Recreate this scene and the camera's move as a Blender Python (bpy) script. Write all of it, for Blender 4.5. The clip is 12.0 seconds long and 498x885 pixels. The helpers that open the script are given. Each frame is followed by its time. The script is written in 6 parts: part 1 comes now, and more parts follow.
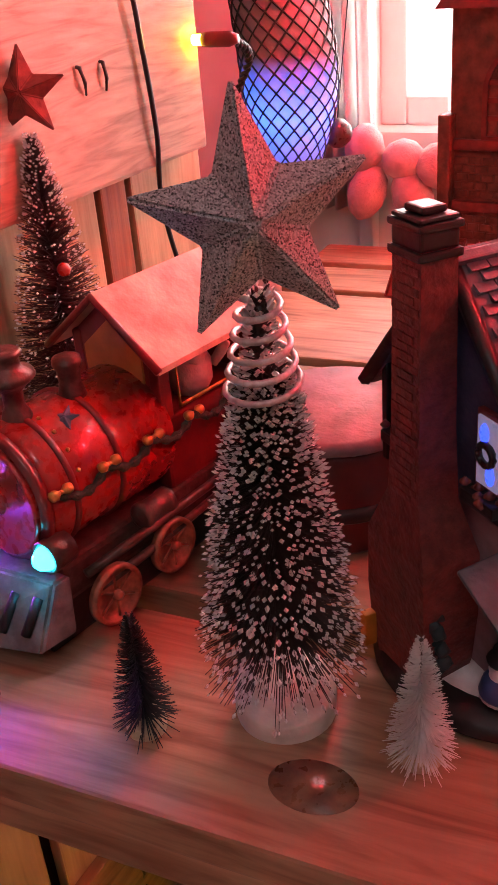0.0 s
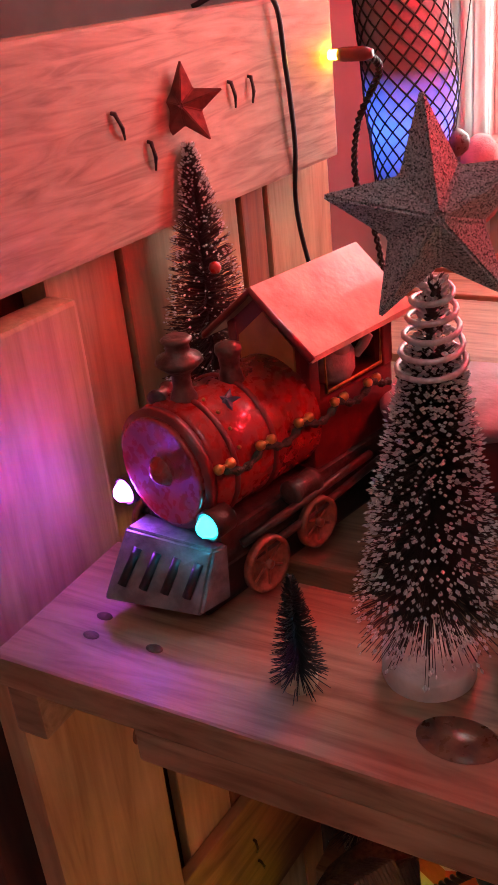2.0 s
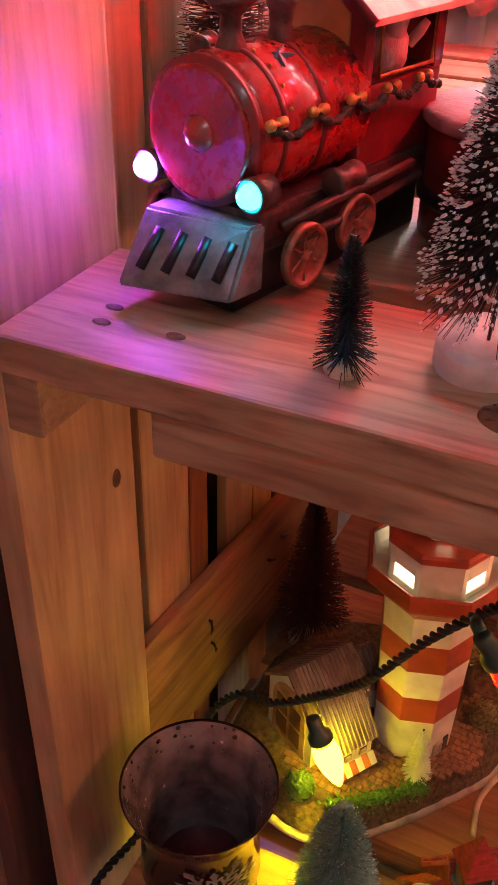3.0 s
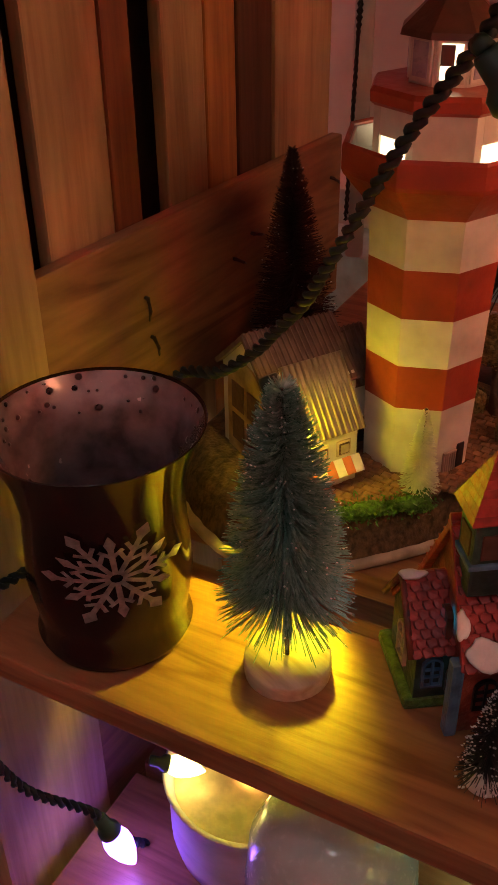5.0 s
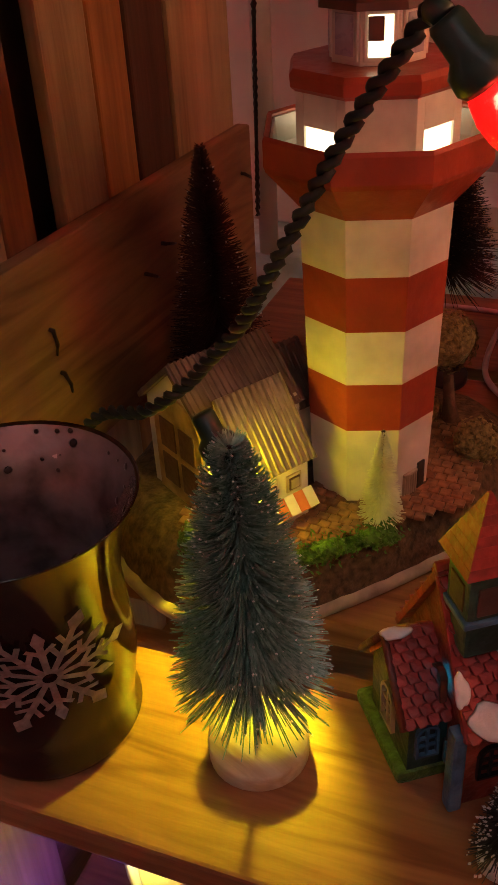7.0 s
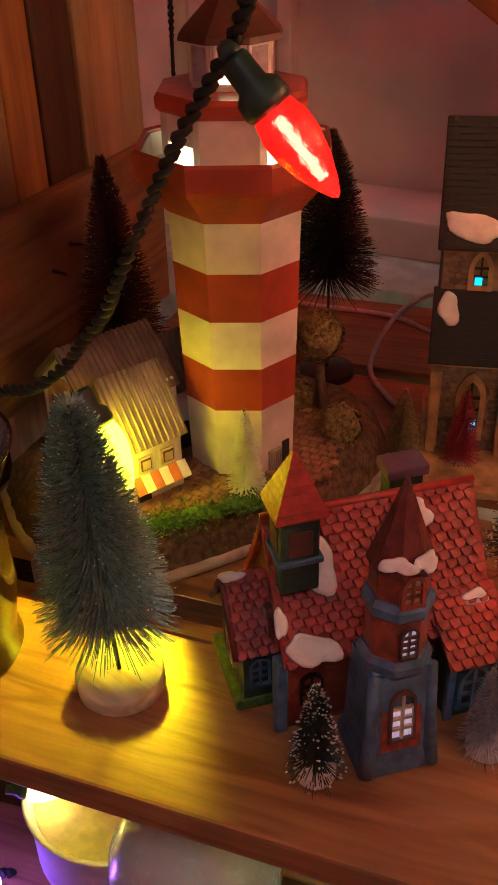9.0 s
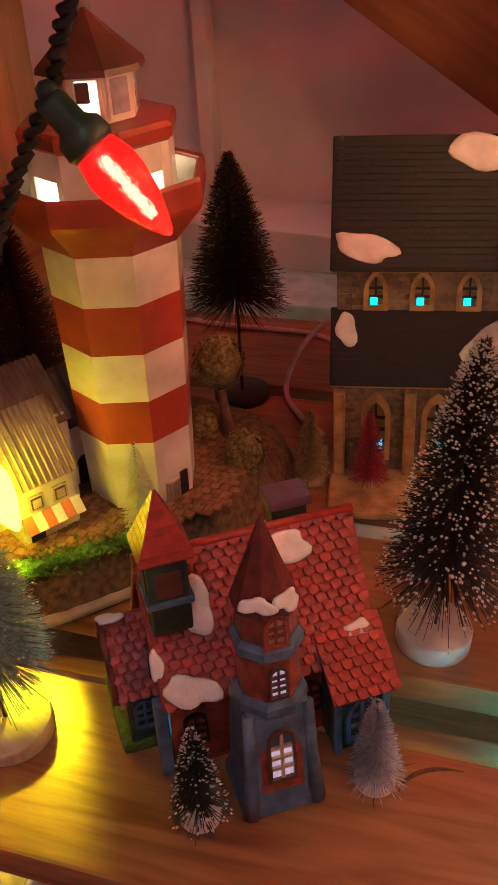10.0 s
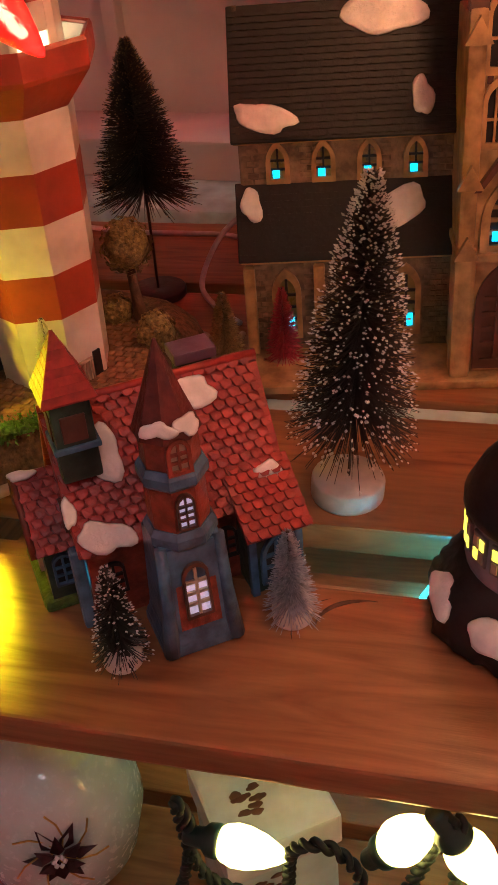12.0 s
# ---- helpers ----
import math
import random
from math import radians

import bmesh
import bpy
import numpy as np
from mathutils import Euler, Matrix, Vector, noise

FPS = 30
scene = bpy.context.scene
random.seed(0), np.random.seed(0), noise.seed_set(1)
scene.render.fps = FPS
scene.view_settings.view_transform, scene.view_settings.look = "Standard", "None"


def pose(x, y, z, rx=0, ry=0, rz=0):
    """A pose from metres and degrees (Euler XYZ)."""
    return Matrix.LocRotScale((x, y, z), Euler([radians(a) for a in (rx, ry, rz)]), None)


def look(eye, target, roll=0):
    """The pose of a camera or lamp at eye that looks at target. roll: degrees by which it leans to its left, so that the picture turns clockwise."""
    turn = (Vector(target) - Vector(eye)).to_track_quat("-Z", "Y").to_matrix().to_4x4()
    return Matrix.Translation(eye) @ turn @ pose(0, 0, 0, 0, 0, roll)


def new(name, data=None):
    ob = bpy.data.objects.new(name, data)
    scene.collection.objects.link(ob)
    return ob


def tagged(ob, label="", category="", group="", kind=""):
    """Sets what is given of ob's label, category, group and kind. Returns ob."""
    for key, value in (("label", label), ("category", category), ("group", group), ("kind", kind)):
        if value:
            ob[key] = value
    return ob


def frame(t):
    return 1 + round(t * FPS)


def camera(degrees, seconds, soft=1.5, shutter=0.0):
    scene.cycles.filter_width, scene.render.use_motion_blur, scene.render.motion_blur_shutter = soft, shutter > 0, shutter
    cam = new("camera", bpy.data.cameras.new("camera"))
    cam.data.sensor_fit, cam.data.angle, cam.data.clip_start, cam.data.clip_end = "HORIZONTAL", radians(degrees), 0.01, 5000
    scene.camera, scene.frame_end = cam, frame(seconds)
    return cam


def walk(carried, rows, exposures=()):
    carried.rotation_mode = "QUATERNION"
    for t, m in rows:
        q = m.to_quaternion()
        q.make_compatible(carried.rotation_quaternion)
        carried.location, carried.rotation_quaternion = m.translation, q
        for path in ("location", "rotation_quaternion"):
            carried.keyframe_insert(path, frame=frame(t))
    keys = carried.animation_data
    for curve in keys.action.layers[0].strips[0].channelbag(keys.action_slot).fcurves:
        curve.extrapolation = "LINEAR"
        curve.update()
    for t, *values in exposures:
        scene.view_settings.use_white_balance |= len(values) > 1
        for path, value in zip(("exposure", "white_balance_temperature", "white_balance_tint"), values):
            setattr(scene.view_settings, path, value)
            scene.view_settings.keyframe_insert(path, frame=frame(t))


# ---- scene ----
cam = camera(29.4, 12.0)
PATH = [
    (0, (0.194, 0.074, 1.566), (-0.707, 1.596, 0.631), -5.0),
    (0.5, (0.202, 0.055, 1.574), (-0.732, 1.571, 0.663), -5.3),
    (1, (0.204, 0.037, 1.58), (-0.78, 1.531, 0.684), -5.6),
    (1.5, (0.195, 0.025, 1.582), (-0.839, 1.497, 0.706), -5.7),
    (2, (0.186, 0.024, 1.573), (-0.864, 1.47, 0.675), -6.2),
    (2.5, (0.134, -0.008, 1.523), (-0.682, 1.487, 0.473), -1.0),
    (3, (0.134, -0.015, 1.474), (-0.687, 1.428, 0.358), 1.1),
    (3.5, (0.185, -0.031, 1.382), (-0.745, 1.365, 0.293), -0.1),
    (3.7, (0.206, -0.048, 1.34), (-0.759, 1.351, 0.287), -0.4),
    (5.3, (0.163, 0.059, 1.145), (-0.756, 1.468, 0.064), -1.3),
    (5.5, (0.141, 0.066, 1.143), (-0.774, 1.476, 0.06), -2.0),
    (6, (0.094, 0.075, 1.14), (-0.748, 1.538, 0.068), -3.8),
    (6.5, (0.105, 0.085, 1.137), (-0.659, 1.545, 0.004), -3.6),
    (7, (0.139, 0.096, 1.144), (-0.641, 1.575, 0.047), -3.5),
    (7.5, (0.156, 0.073, 1.165), (-0.588, 1.581, 0.082), 0.3),
    (7.7, (0.164, 0.058, 1.179), (-0.568, 1.561, 0.082), 0.7),
    (9.3, (0.223, 0.066, 1.156), (-0.506, 1.593, 0.088), -1.9),
    (9.5, (0.228, 0.073, 1.155), (-0.493, 1.61, 0.097), -1.9),
    (10, (0.257, 0.095, 1.164), (-0.448, 1.636, 0.102), -3.4),
    (10.5, (0.271, 0.099, 1.159), (-0.371, 1.665, 0.094), -3.4),
    (11, (0.29, 0.09, 1.162), (-0.305, 1.669, 0.087), -3.8),
    (11.5, (0.292, 0.088, 1.15), (-0.299, 1.631, 0.024), -4.9),
    (12, (0.286, 0.069, 1.121), (-0.308, 1.608, -0.011), -5.0),
]
EXPOSURES = [(0.0, 0.0), (0.5, -0.08), (1.0, -0.25), (1.5, -0.38), (2.0, -0.48), (2.5, 0.1), (3.0, 0.40), (3.5, 0.65), (5.5, -0.36), (7.5, -0.15), (9.5, 0.12), (11.5, 0.42), (12.0, 0.28)]
walk(cam, [(t, look(eye, target, roll)) for t, eye, target, roll in PATH], EXPOSURES)

# ---- world and light ----
world = bpy.data.worlds.new("world")
scene.world = world
world.use_nodes = True
wn = world.node_tree.nodes
sky = wn.new("ShaderNodeTexSky")
sky.sky_type, sky.sun_disc = "NISHITA", False
sky.sun_elevation, sky.sun_rotation = radians(28), radians(0)
wn["Background"].inputs["Strength"].default_value = 0.15
world.node_tree.links.new(sky.outputs[0], wn["Background"].inputs["Color"])


def area_lamp(name, m, sx, sy, watts, colour):
    d = bpy.data.lights.new(name, "AREA")
    d.shape, d.size, d.size_y, d.energy, d.color = "RECTANGLE", sx, sy, watts, colour
    ob = new(name, d)
    ob.matrix_world = m
    return ob


# daylight that falls in through the window opening in the back wall
area_lamp("window_daylight", look((0.07, 1.035, 1.67), (0.07, 0.2, 1.67)), 0.58, 0.56, 11.0, (1.0, 0.90, 0.88))


# the yellow bulb on the middle shelf throws its light out of its tip, down over the planks
ys = bpy.data.lights.new("yellow_bulb_beam", "SPOT")
ys.energy, ys.color, ys.spot_size, ys.spot_blend, ys.shadow_soft_size = 2.0, (0.92, 0.84, 0.010), radians(112), 0.35, 0.006
yso = new("yellow_bulb_beam", ys)
yso.matrix_world = look((-0.0185, 0.4060, 0.8600), (-0.048, 0.300, 0.79))


# ---- materials ----
def links_of(m):
    return m.node_tree.nodes, m.node_tree.links


def mat(name, colour, rough=0.5, metal=0.0, var=0.25, scale=60.0, bump=0.15, bscale=250.0, glow=None, power=0.0, colour2=None, trans=0.0, coat=0.0):
    """A surface with two scales of variation: broad stains and fine relief."""
    m = bpy.data.materials.new(name)
    m.use_nodes = True
    n, l = links_of(m)
    b = n["Principled BSDF"]
    tc = n.new("ShaderNodeTexCoord")
    info = n.new("ShaderNodeObjectInfo")
    add = n.new("ShaderNodeVectorMath")
    add.operation = "ADD"
    l.new(tc.outputs["Object"], add.inputs[0])
    l.new(info.outputs["Random"], add.inputs[1])
    noise1 = n.new("ShaderNodeTexNoise")
    noise1.inputs["Scale"].default_value, noise1.inputs["Detail"].default_value = scale, 6
    l.new(add.outputs[0], noise1.inputs["Vector"])
    ramp = n.new("ShaderNodeValToRGB")
    c2 = colour2 or tuple(c * (1 - var) * 0.8 for c in colour)
    ramp.color_ramp.elements[0].position, ramp.color_ramp.elements[0].color = 0.35, (*c2, 1)
    ramp.color_ramp.elements[1].position, ramp.color_ramp.elements[1].color = 0.65, (*colour, 1)
    l.new(noise1.outputs["Fac"], ramp.inputs["Fac"])
    l.new(ramp.outputs["Color"], b.inputs["Base Color"])
    noise2 = n.new("ShaderNodeTexNoise")
    noise2.inputs["Scale"].default_value, noise2.inputs["Detail"].default_value = bscale, 4
    l.new(add.outputs[0], noise2.inputs["Vector"])
    bp = n.new("ShaderNodeBump")
    bp.inputs["Strength"].default_value, bp.inputs["Distance"].default_value = bump, 0.002
    l.new(noise2.outputs["Fac"], bp.inputs["Height"])
    l.new(bp.outputs["Normal"], b.inputs["Normal"])
    rr = n.new("ShaderNodeMapRange")
    rr.inputs["To Min"].default_value, rr.inputs["To Max"].default_value = max(0.02, rough - 0.12), min(1, rough + 0.12)
    l.new(noise2.outputs["Fac"], rr.inputs["Value"])
    l.new(rr.outputs["Result"], b.inputs["Roughness"])
    b.inputs["Metallic"].default_value = metal
    b.inputs["Transmission Weight"].default_value = trans
    b.inputs["Coat Weight"].default_value = coat
    if glow:
        b.inputs["Emission Color"].default_value = (*glow, 1)
        b.inputs["Emission Strength"].default_value = power
    return m


def wood(name, light, dark, along="X", rough=0.5, grain=1.0, knots=0.5):
    """Sawn timber with grain running along one axis, worn blotches and a little relief."""
    m = bpy.data.materials.new(name)
    m.use_nodes = True
    n, l = links_of(m)
    b = n["Principled BSDF"]
    tc, info, add = n.new("ShaderNodeTexCoord"), n.new("ShaderNodeObjectInfo"), n.new("ShaderNodeVectorMath")
    mul = n.new("ShaderNodeVectorMath")
    mul.operation, add.operation = "MULTIPLY", "ADD"
    mul.inputs[1].default_value = {"X": (7, 60, 60), "Y": (60, 7, 60), "Z": (60, 60, 5)}[along]
    sc = n.new("ShaderNodeVectorMath")
    sc.operation = "SCALE"
    sc.inputs["Scale"].default_value = 7.0
    l.new(info.outputs["Random"], sc.inputs[0])
    l.new(tc.outputs["Object"], add.inputs[0])
    l.new(sc.outputs[0], add.inputs[1])
    l.new(add.outputs[0], mul.inputs[0])
    wv = n.new("ShaderNodeTexNoise")
    wv.inputs["Scale"].default_value, wv.inputs["Detail"].default_value, wv.inputs["Distortion"].default_value = 0.55 * grain, 8, 2.6
    l.new(mul.outputs[0], wv.inputs["Vector"])
    ramp = n.new("ShaderNodeValToRGB")
    e = ramp.color_ramp.elements
    e[0].position, e[0].color = 0.28, (*dark, 1)
    e[1].position, e[1].color = 0.70, (*light, 1)
    mid = e.new(0.5)
    mid.color = (*[0.35 * d + 0.65 * c for d, c in zip(dark, light)], 1)
    l.new(wv.outputs["Fac"], ramp.inputs["Fac"])
    blotch = n.new("ShaderNodeTexNoise")
    blotch.inputs["Scale"].default_value, blotch.inputs["Detail"].default_value = 9, 5
    l.new(add.outputs[0], blotch.inputs["Vector"])
    br = n.new("ShaderNodeMapRange")
    br.inputs["From Min"].default_value, br.inputs["From Max"].default_value = 0.3, 0.7
    br.inputs["To Min"].default_value, br.inputs["To Max"].default_value = 1 - knots, 1.1
    l.new(blotch.outputs["Fac"], br.inputs["Value"])
    fine = n.new("ShaderNodeTexNoise")
    fine.inputs["Scale"].default_value, fine.inputs["Detail"].default_value = 4.0, 6
    l.new(mul.outputs[0], fine.inputs["Vector"])
    fr = n.new("ShaderNodeMapRange")
    fr.inputs["From Min"].default_value, fr.inputs["From Max"].default_value = 0.3, 0.6
    fr.inputs["To Min"].default_value, fr.inputs["To Max"].default_value = 0.88, 1.05
    l.new(fine.outputs["Fac"], fr.inputs["Value"])
    both = n.new("ShaderNodeMath")
    both.operation = "MULTIPLY"
    l.new(fr.outputs["Result"], both.inputs[0])
    l.new(br.outputs["Result"], both.inputs[1])
    mx = n.new("ShaderNodeVectorMath")
    mx.operation = "SCALE"
    l.new(ramp.outputs["Color"], mx.inputs[0])
    l.new(both.outputs[0], mx.inputs["Scale"])
    l.new(mx.outputs[0], b.inputs["Base Color"])
    bp = n.new("ShaderNodeBump")
    bp.inputs["Strength"].default_value, bp.inputs["Distance"].default_value = 0.25, 0.0015
    l.new(fine.outputs["Fac"], bp.inputs["Height"])
    l.new(bp.outputs["Normal"], b.inputs["Normal"])
    b.inputs["Roughness"].default_value = rough
    return m


def glitter(name, colour, rough=0.45, scale=900.0):
    """Glitter paint: tiny flakes that each catch the light their own way."""
    m = mat(name, colour, rough, 0.3, 0.4, 120, 0.0)
    n, l = links_of(m)
    b = n["Principled BSDF"]
    tc = n.new("ShaderNodeTexCoord")
    v = n.new("ShaderNodeTexVoronoi")
    v.inputs["Scale"].default_value = scale
    l.new(tc.outputs["Object"], v.inputs["Vector"])
    flake = n.new("ShaderNodeValToRGB")
    flake.color_ramp.elements[0].position, flake.color_ramp.elements[0].color = 0.15, (*[c * 0.35 for c in colour], 1)
    flake.color_ramp.elements[1].position, flake.color_ramp.elements[1].color = 0.95, (*[min(1, c * 2.4) for c in colour], 1)
    l.new(v.outputs["Color"], flake.inputs["Fac"])
    l.new(flake.outputs["Color"], b.inputs["Base Color"])
    bp = n.new("ShaderNodeBump")
    bp.inputs["Strength"].default_value, bp.inputs["Distance"].default_value = 1.0, 0.003
    l.new(v.outputs["Color"], bp.inputs["Height"])
    l.new(bp.outputs["Normal"], b.inputs["Normal"])
    rr = n.new("ShaderNodeMapRange")
    rr.inputs["To Min"].default_value, rr.inputs["To Max"].default_value = 0.12, 0.7
    l.new(v.outputs["Color"], rr.inputs["Value"])
    l.new(rr.outputs["Result"], b.inputs["Roughness"])
    return m


def lamp_mat(name, colour, power):
    return mat(name, colour, 0.3, 0, 0.05, 60, 0.0, glow=colour, power=power)


W_SHELF = wood("weathered_pallet_pine", (0.44, 0.29, 0.18), (0.20, 0.11, 0.06), "X", 0.5, 1.7, 0.4)
W_SHELF2 = wood("oiled_reddish_pine", (0.40, 0.19, 0.085), (0.21, 0.085, 0.035), "X", 0.36, 1.5, 0.35)
W_WALL = wood("slat_pine", (0.47, 0.31, 0.17), (0.31, 0.18, 0.09), "Z", 0.6, 1.0, 0.3)
W_DARK = wood("dark_slat_pine", (0.12, 0.055, 0.032), (0.06, 0.027, 0.018), "Z", 0.65, 1.0, 0.3)
W_RED = wood("red_stained_slat", (0.34, 0.12, 0.05), (0.18, 0.05, 0.03), "Z", 0.6, 1.0, 0.3)
W_ORANGE = wood("orange_slat", (0.46, 0.20, 0.06), (0.28, 0.11, 0.04), "Z", 0.55, 1.0, 0.25)
# near-black brown: the shade between the slats, put into the colour
W_GAPSHADE = wood("slat_gap_shade", (0.10, 0.038, 0.026), (0.05, 0.02, 0.015), "Z", 0.8, 1.0, 0.3)
W_BOARD = wood("grey_weathered_board", (0.42, 0.31, 0.22), (0.22, 0.14, 0.10), "Y", 0.65, 2.6, 0.3)
W_BOARD2 = wood("warm_rail_board", (0.36, 0.19, 0.09), (0.17, 0.08, 0.04), "Y", 0.6, 1.0, 0.35)
PLASTER = mat("painted_wall", (0.72, 0.68, 0.64), 0.8, 0, 0.08, 8, 0.2, 120)
CURTAIN = mat("white_curtain_cloth", (0.8, 0.78, 0.76), 0.9, 0, 0.08, 20, 0.2, 300)
cn, cl = links_of(CURTAIN)
sheer, blend_ = cn.new("ShaderNodeBsdfTranslucent"), cn.new("ShaderNodeMixShader")
sheer.inputs["Color"].default_value = (0.85, 0.82, 0.80, 1)
blend_.inputs[0].default_value = 0.55
cl.new(cn["Principled BSDF"].outputs[0], blend_.inputs[1])
cl.new(sheer.outputs[0], blend_.inputs[2])
cl.new(blend_.outputs[0], cn["Material Output"].inputs["Surface"])
FLOORM = wood("floor_boards", (0.30, 0.17, 0.09), (0.15, 0.08, 0.04), "X", 0.45, 0.6, 0.3)
SNOW = mat("snow_paint", (0.82, 0.80, 0.80), 0.6, 0, 0.08, 80, 0.3, 300)
FLOCK = mat("flocked_snow_tips", (0.85, 0.82, 0.80), 0.9, 0, 0.05, 100, 0.0)
BRIS_BROWN = mat("brown_bristle", (0.035, 0.022, 0.018), 0.6, 0, 0.3, 100, 0.0)
BRIS_RED = mat("dark_red_bristle", (0.06, 0.02, 0.02), 0.6, 0, 0.3, 100, 0.0)
BRIS_GREEN = mat("frosted_green_bristle", (0.085, 0.19, 0.145), 0.30, 0.15, 0.4, 300, 0.0, colour2=(0.27, 0.41, 0.35))
BRIS_DARK = mat("dark_green_bristle", (0.012, 0.024, 0.026), 0.5, 0, 0.4, 200, 0.0)
BRIS_WHITE = mat("white_bristle", (0.75, 0.75, 0.72), 0.6, 0, 0.1, 100, 0.0)
BRIS_CREAM = mat("cream_bristle", (0.80, 0.80, 0.58), 0.6, 0, 0.1, 100, 0.0)
BRIS_GOLD = mat("gold_bristle", (0.55, 0.42, 0.20), 0.45, 0.2, 0.4, 400, 0.0)
BRIS_PINK = mat("crimson_bristle", (0.55, 0.07, 0.11), 0.45, 0.1, 0.4, 400, 0.0)
BRIS_SILVER = mat("silver_bristle", (0.52, 0.52, 0.58), 0.4, 0.2, 0.4, 400, 0.0)
BRIS_BLACK = mat("black_green_bristle", (0.030, 0.032, 0.026), 0.45, 0, 0.4, 200, 0.0)
BASE_WHITE = mat("white_wood_disc", (0.74, 0.68, 0.62), 0.6, 0, 0.12, 60, 0.2, 300)
BASE_WOOD = wood("birch_disc", (0.62, 0.52, 0.36), (0.42, 0.30, 0.18), "Y", 0.6, 1.5, 0.15)
BARK = mat("bark_rim", (0.14, 0.08, 0.05), 0.8, 0, 0.4, 200, 0.5, 400)
GLITTER = glitter("silver_glitter", (0.20, 0.235, 0.24), 0.45, 2000.0)
SILVER = mat("silver_wire", (0.62, 0.60, 0.60), 0.35, 0.7, 0.2, 300, 0.2, 600)
RUST = mat("rusty_red_star", (0.22, 0.05, 0.035), 0.5, 0.1, 0.3, 150, 0.2)
RED_GLAZE = mat("red_glazed_resin", (0.36, 0.025, 0.02), 0.28, 0, 0.35, 60, 0.1, 200, coat=0.4)
DARKRED = mat("dark_red_resin", (0.16, 0.014, 0.014), 0.35, 0, 0.3, 60, 0.1, 200, coat=0.3)
GUNMETAL = mat("antique_bronze_resin", (0.13, 0.085, 0.07), 0.38, 0.5, 0.5, 150, 0.3, 300)
COPPER = mat("copper_paint", (0.36, 0.13, 0.08), 0.4, 0.4, 0.4, 200, 0.2)
GREYRESIN = mat("grey_resin", (0.20, 0.19, 0.19), 0.5, 0.1, 0.4, 100, 0.3)
BLACK = mat("black_glaze", (0.012, 0.012, 0.013), 0.4, 0, 0.4, 100, 0.15)
GOLD = mat("gold_paint", (0.62, 0.38, 0.10), 0.35, 0.6, 0.3, 300, 0.2)
GARLAND = mat("green_garland", (0.02, 0.06, 0.035), 0.7, 0, 0.4, 400, 0.5, 900)
ROOFWOOD = mat("cream_snowy_roof", (0.74, 0.60, 0.42), 0.4, 0, 0.4, 45, 0.25, 200, coat=0.3)
SKIN = mat("statue_cream", (0.62, 0.50, 0.44), 0.55, 0, 0.35, 90, 0.3, 300)
WHITE_G = mat("white_glaze", (0.74, 0.70, 0.62), 0.35, 0, 0.1, 40, 0.1, 200, coat=0.3)
RED_BAND = mat("brick_red_glaze", (0.40, 0.062, 0.03), 0.38, 0, 0.18, 40, 0.15, 200, coat=0.2)
BROWN_ROOF = mat("brown_glaze_roof", (0.12, 0.05, 0.035), 0.4, 0, 0.3, 60, 0.2)
TAN = mat("tan_glaze_stone", (0.52, 0.33, 0.15), 0.45, 0, 0.45, 70, 0.3, 220, coat=0.2)
STONE = mat("grey_brown_stone", (0.27, 0.20, 0.13), 0.55, 0, 0.5, 120, 0.5, 350)
SLATE = mat("black_slate_glaze", (0.010, 0.010, 0.011), 0.6, 0, 0.4, 120, 0.3, 300)
SLATE_BLUE = mat("blue_black_slate", (0.085, 0.11, 0.14), 0.35, 0, 0.4, 120, 0.2, 300, coat=0.4)
BLUE_TRIM = mat("blue_grey_glaze", (0.09, 0.19, 0.32), 0.4, 0, 0.5, 90, 0.35, 220, coat=0.2)
BROWNRED = mat("brown_red_glaze", (0.15, 0.03, 0.025), 0.42, 0, 0.4, 140, 0.4, 350)
BRICK = mat("red_brick_glaze", (0.32, 0.065, 0.038), 0.5, 0, 0.4, 140, 0.5, 380)
TILE_RED = mat("red_roof_tile", (0.38, 0.036, 0.028), 0.42, 0, 0.35, 120, 0.3, 300)
DARKBRICK = mat("dark_red_chimney", (0.17, 0.035, 0.03), 0.55, 0, 0.4, 160, 0.5, 380)
GREEN_DARK = mat("dark_green_glaze", (0.035, 0.075, 0.055), 0.45, 0, 0.5, 90, 0.4, 220)
PURPLE = mat("purple_glaze", (0.16, 0.09, 0.15), 0.4)
NAVY = mat("navy_wall_paint", (0.045, 0.05, 0.10), 0.5, 0, 0.3, 80, 0.3)
MAUVE = mat("mauve_wall_paint", (0.30, 0.20, 0.22), 0.55, 0, 0.3, 60, 0.3)
GREEN_G = mat("green_moss_glaze", (0.10, 0.20, 0.035), 0.5, 0, 0.5, 220, 0.6, 500)
HEDGE = mat("hedge_green", (0.10, 0.26, 0.03), 0.6, 0, 0.5, 400, 0.6, 700)
EARTH = mat("earth_brown", (0.17, 0.10, 0.05), 0.7, 0, 0.6, 200, 0.7, 500)
TREE_TAN = mat("olive_foliage", (0.36, 0.27, 0.10), 0.6, 0, 0.6, 300, 0.7, 500)
COBBLE = mat("terracotta_cobble", (0.32, 0.16, 0.08), 0.5, 0, 0.4, 200, 0.3, 400)
CREAM = mat("cream_ledge", (0.52, 0.42, 0.32), 0.5, 0, 0.3, 60, 0.3)
MUGGLASS = mat("dark_plum_glass", (0.018, 0.005, 0.006), 0.12, 0, 0.5, 40, 0.03, 120, coat=0.0)
MUGIN = mat("mottled_mercury_inside", (0.42, 0.32, 0.32), 0.22, 0.55, 0.5, 60, 0.1, 120)
MUGSPOT = mat("dark_mottle", (0.03, 0.008, 0.008), 0.3, 0, 0.3, 60, 0.0)
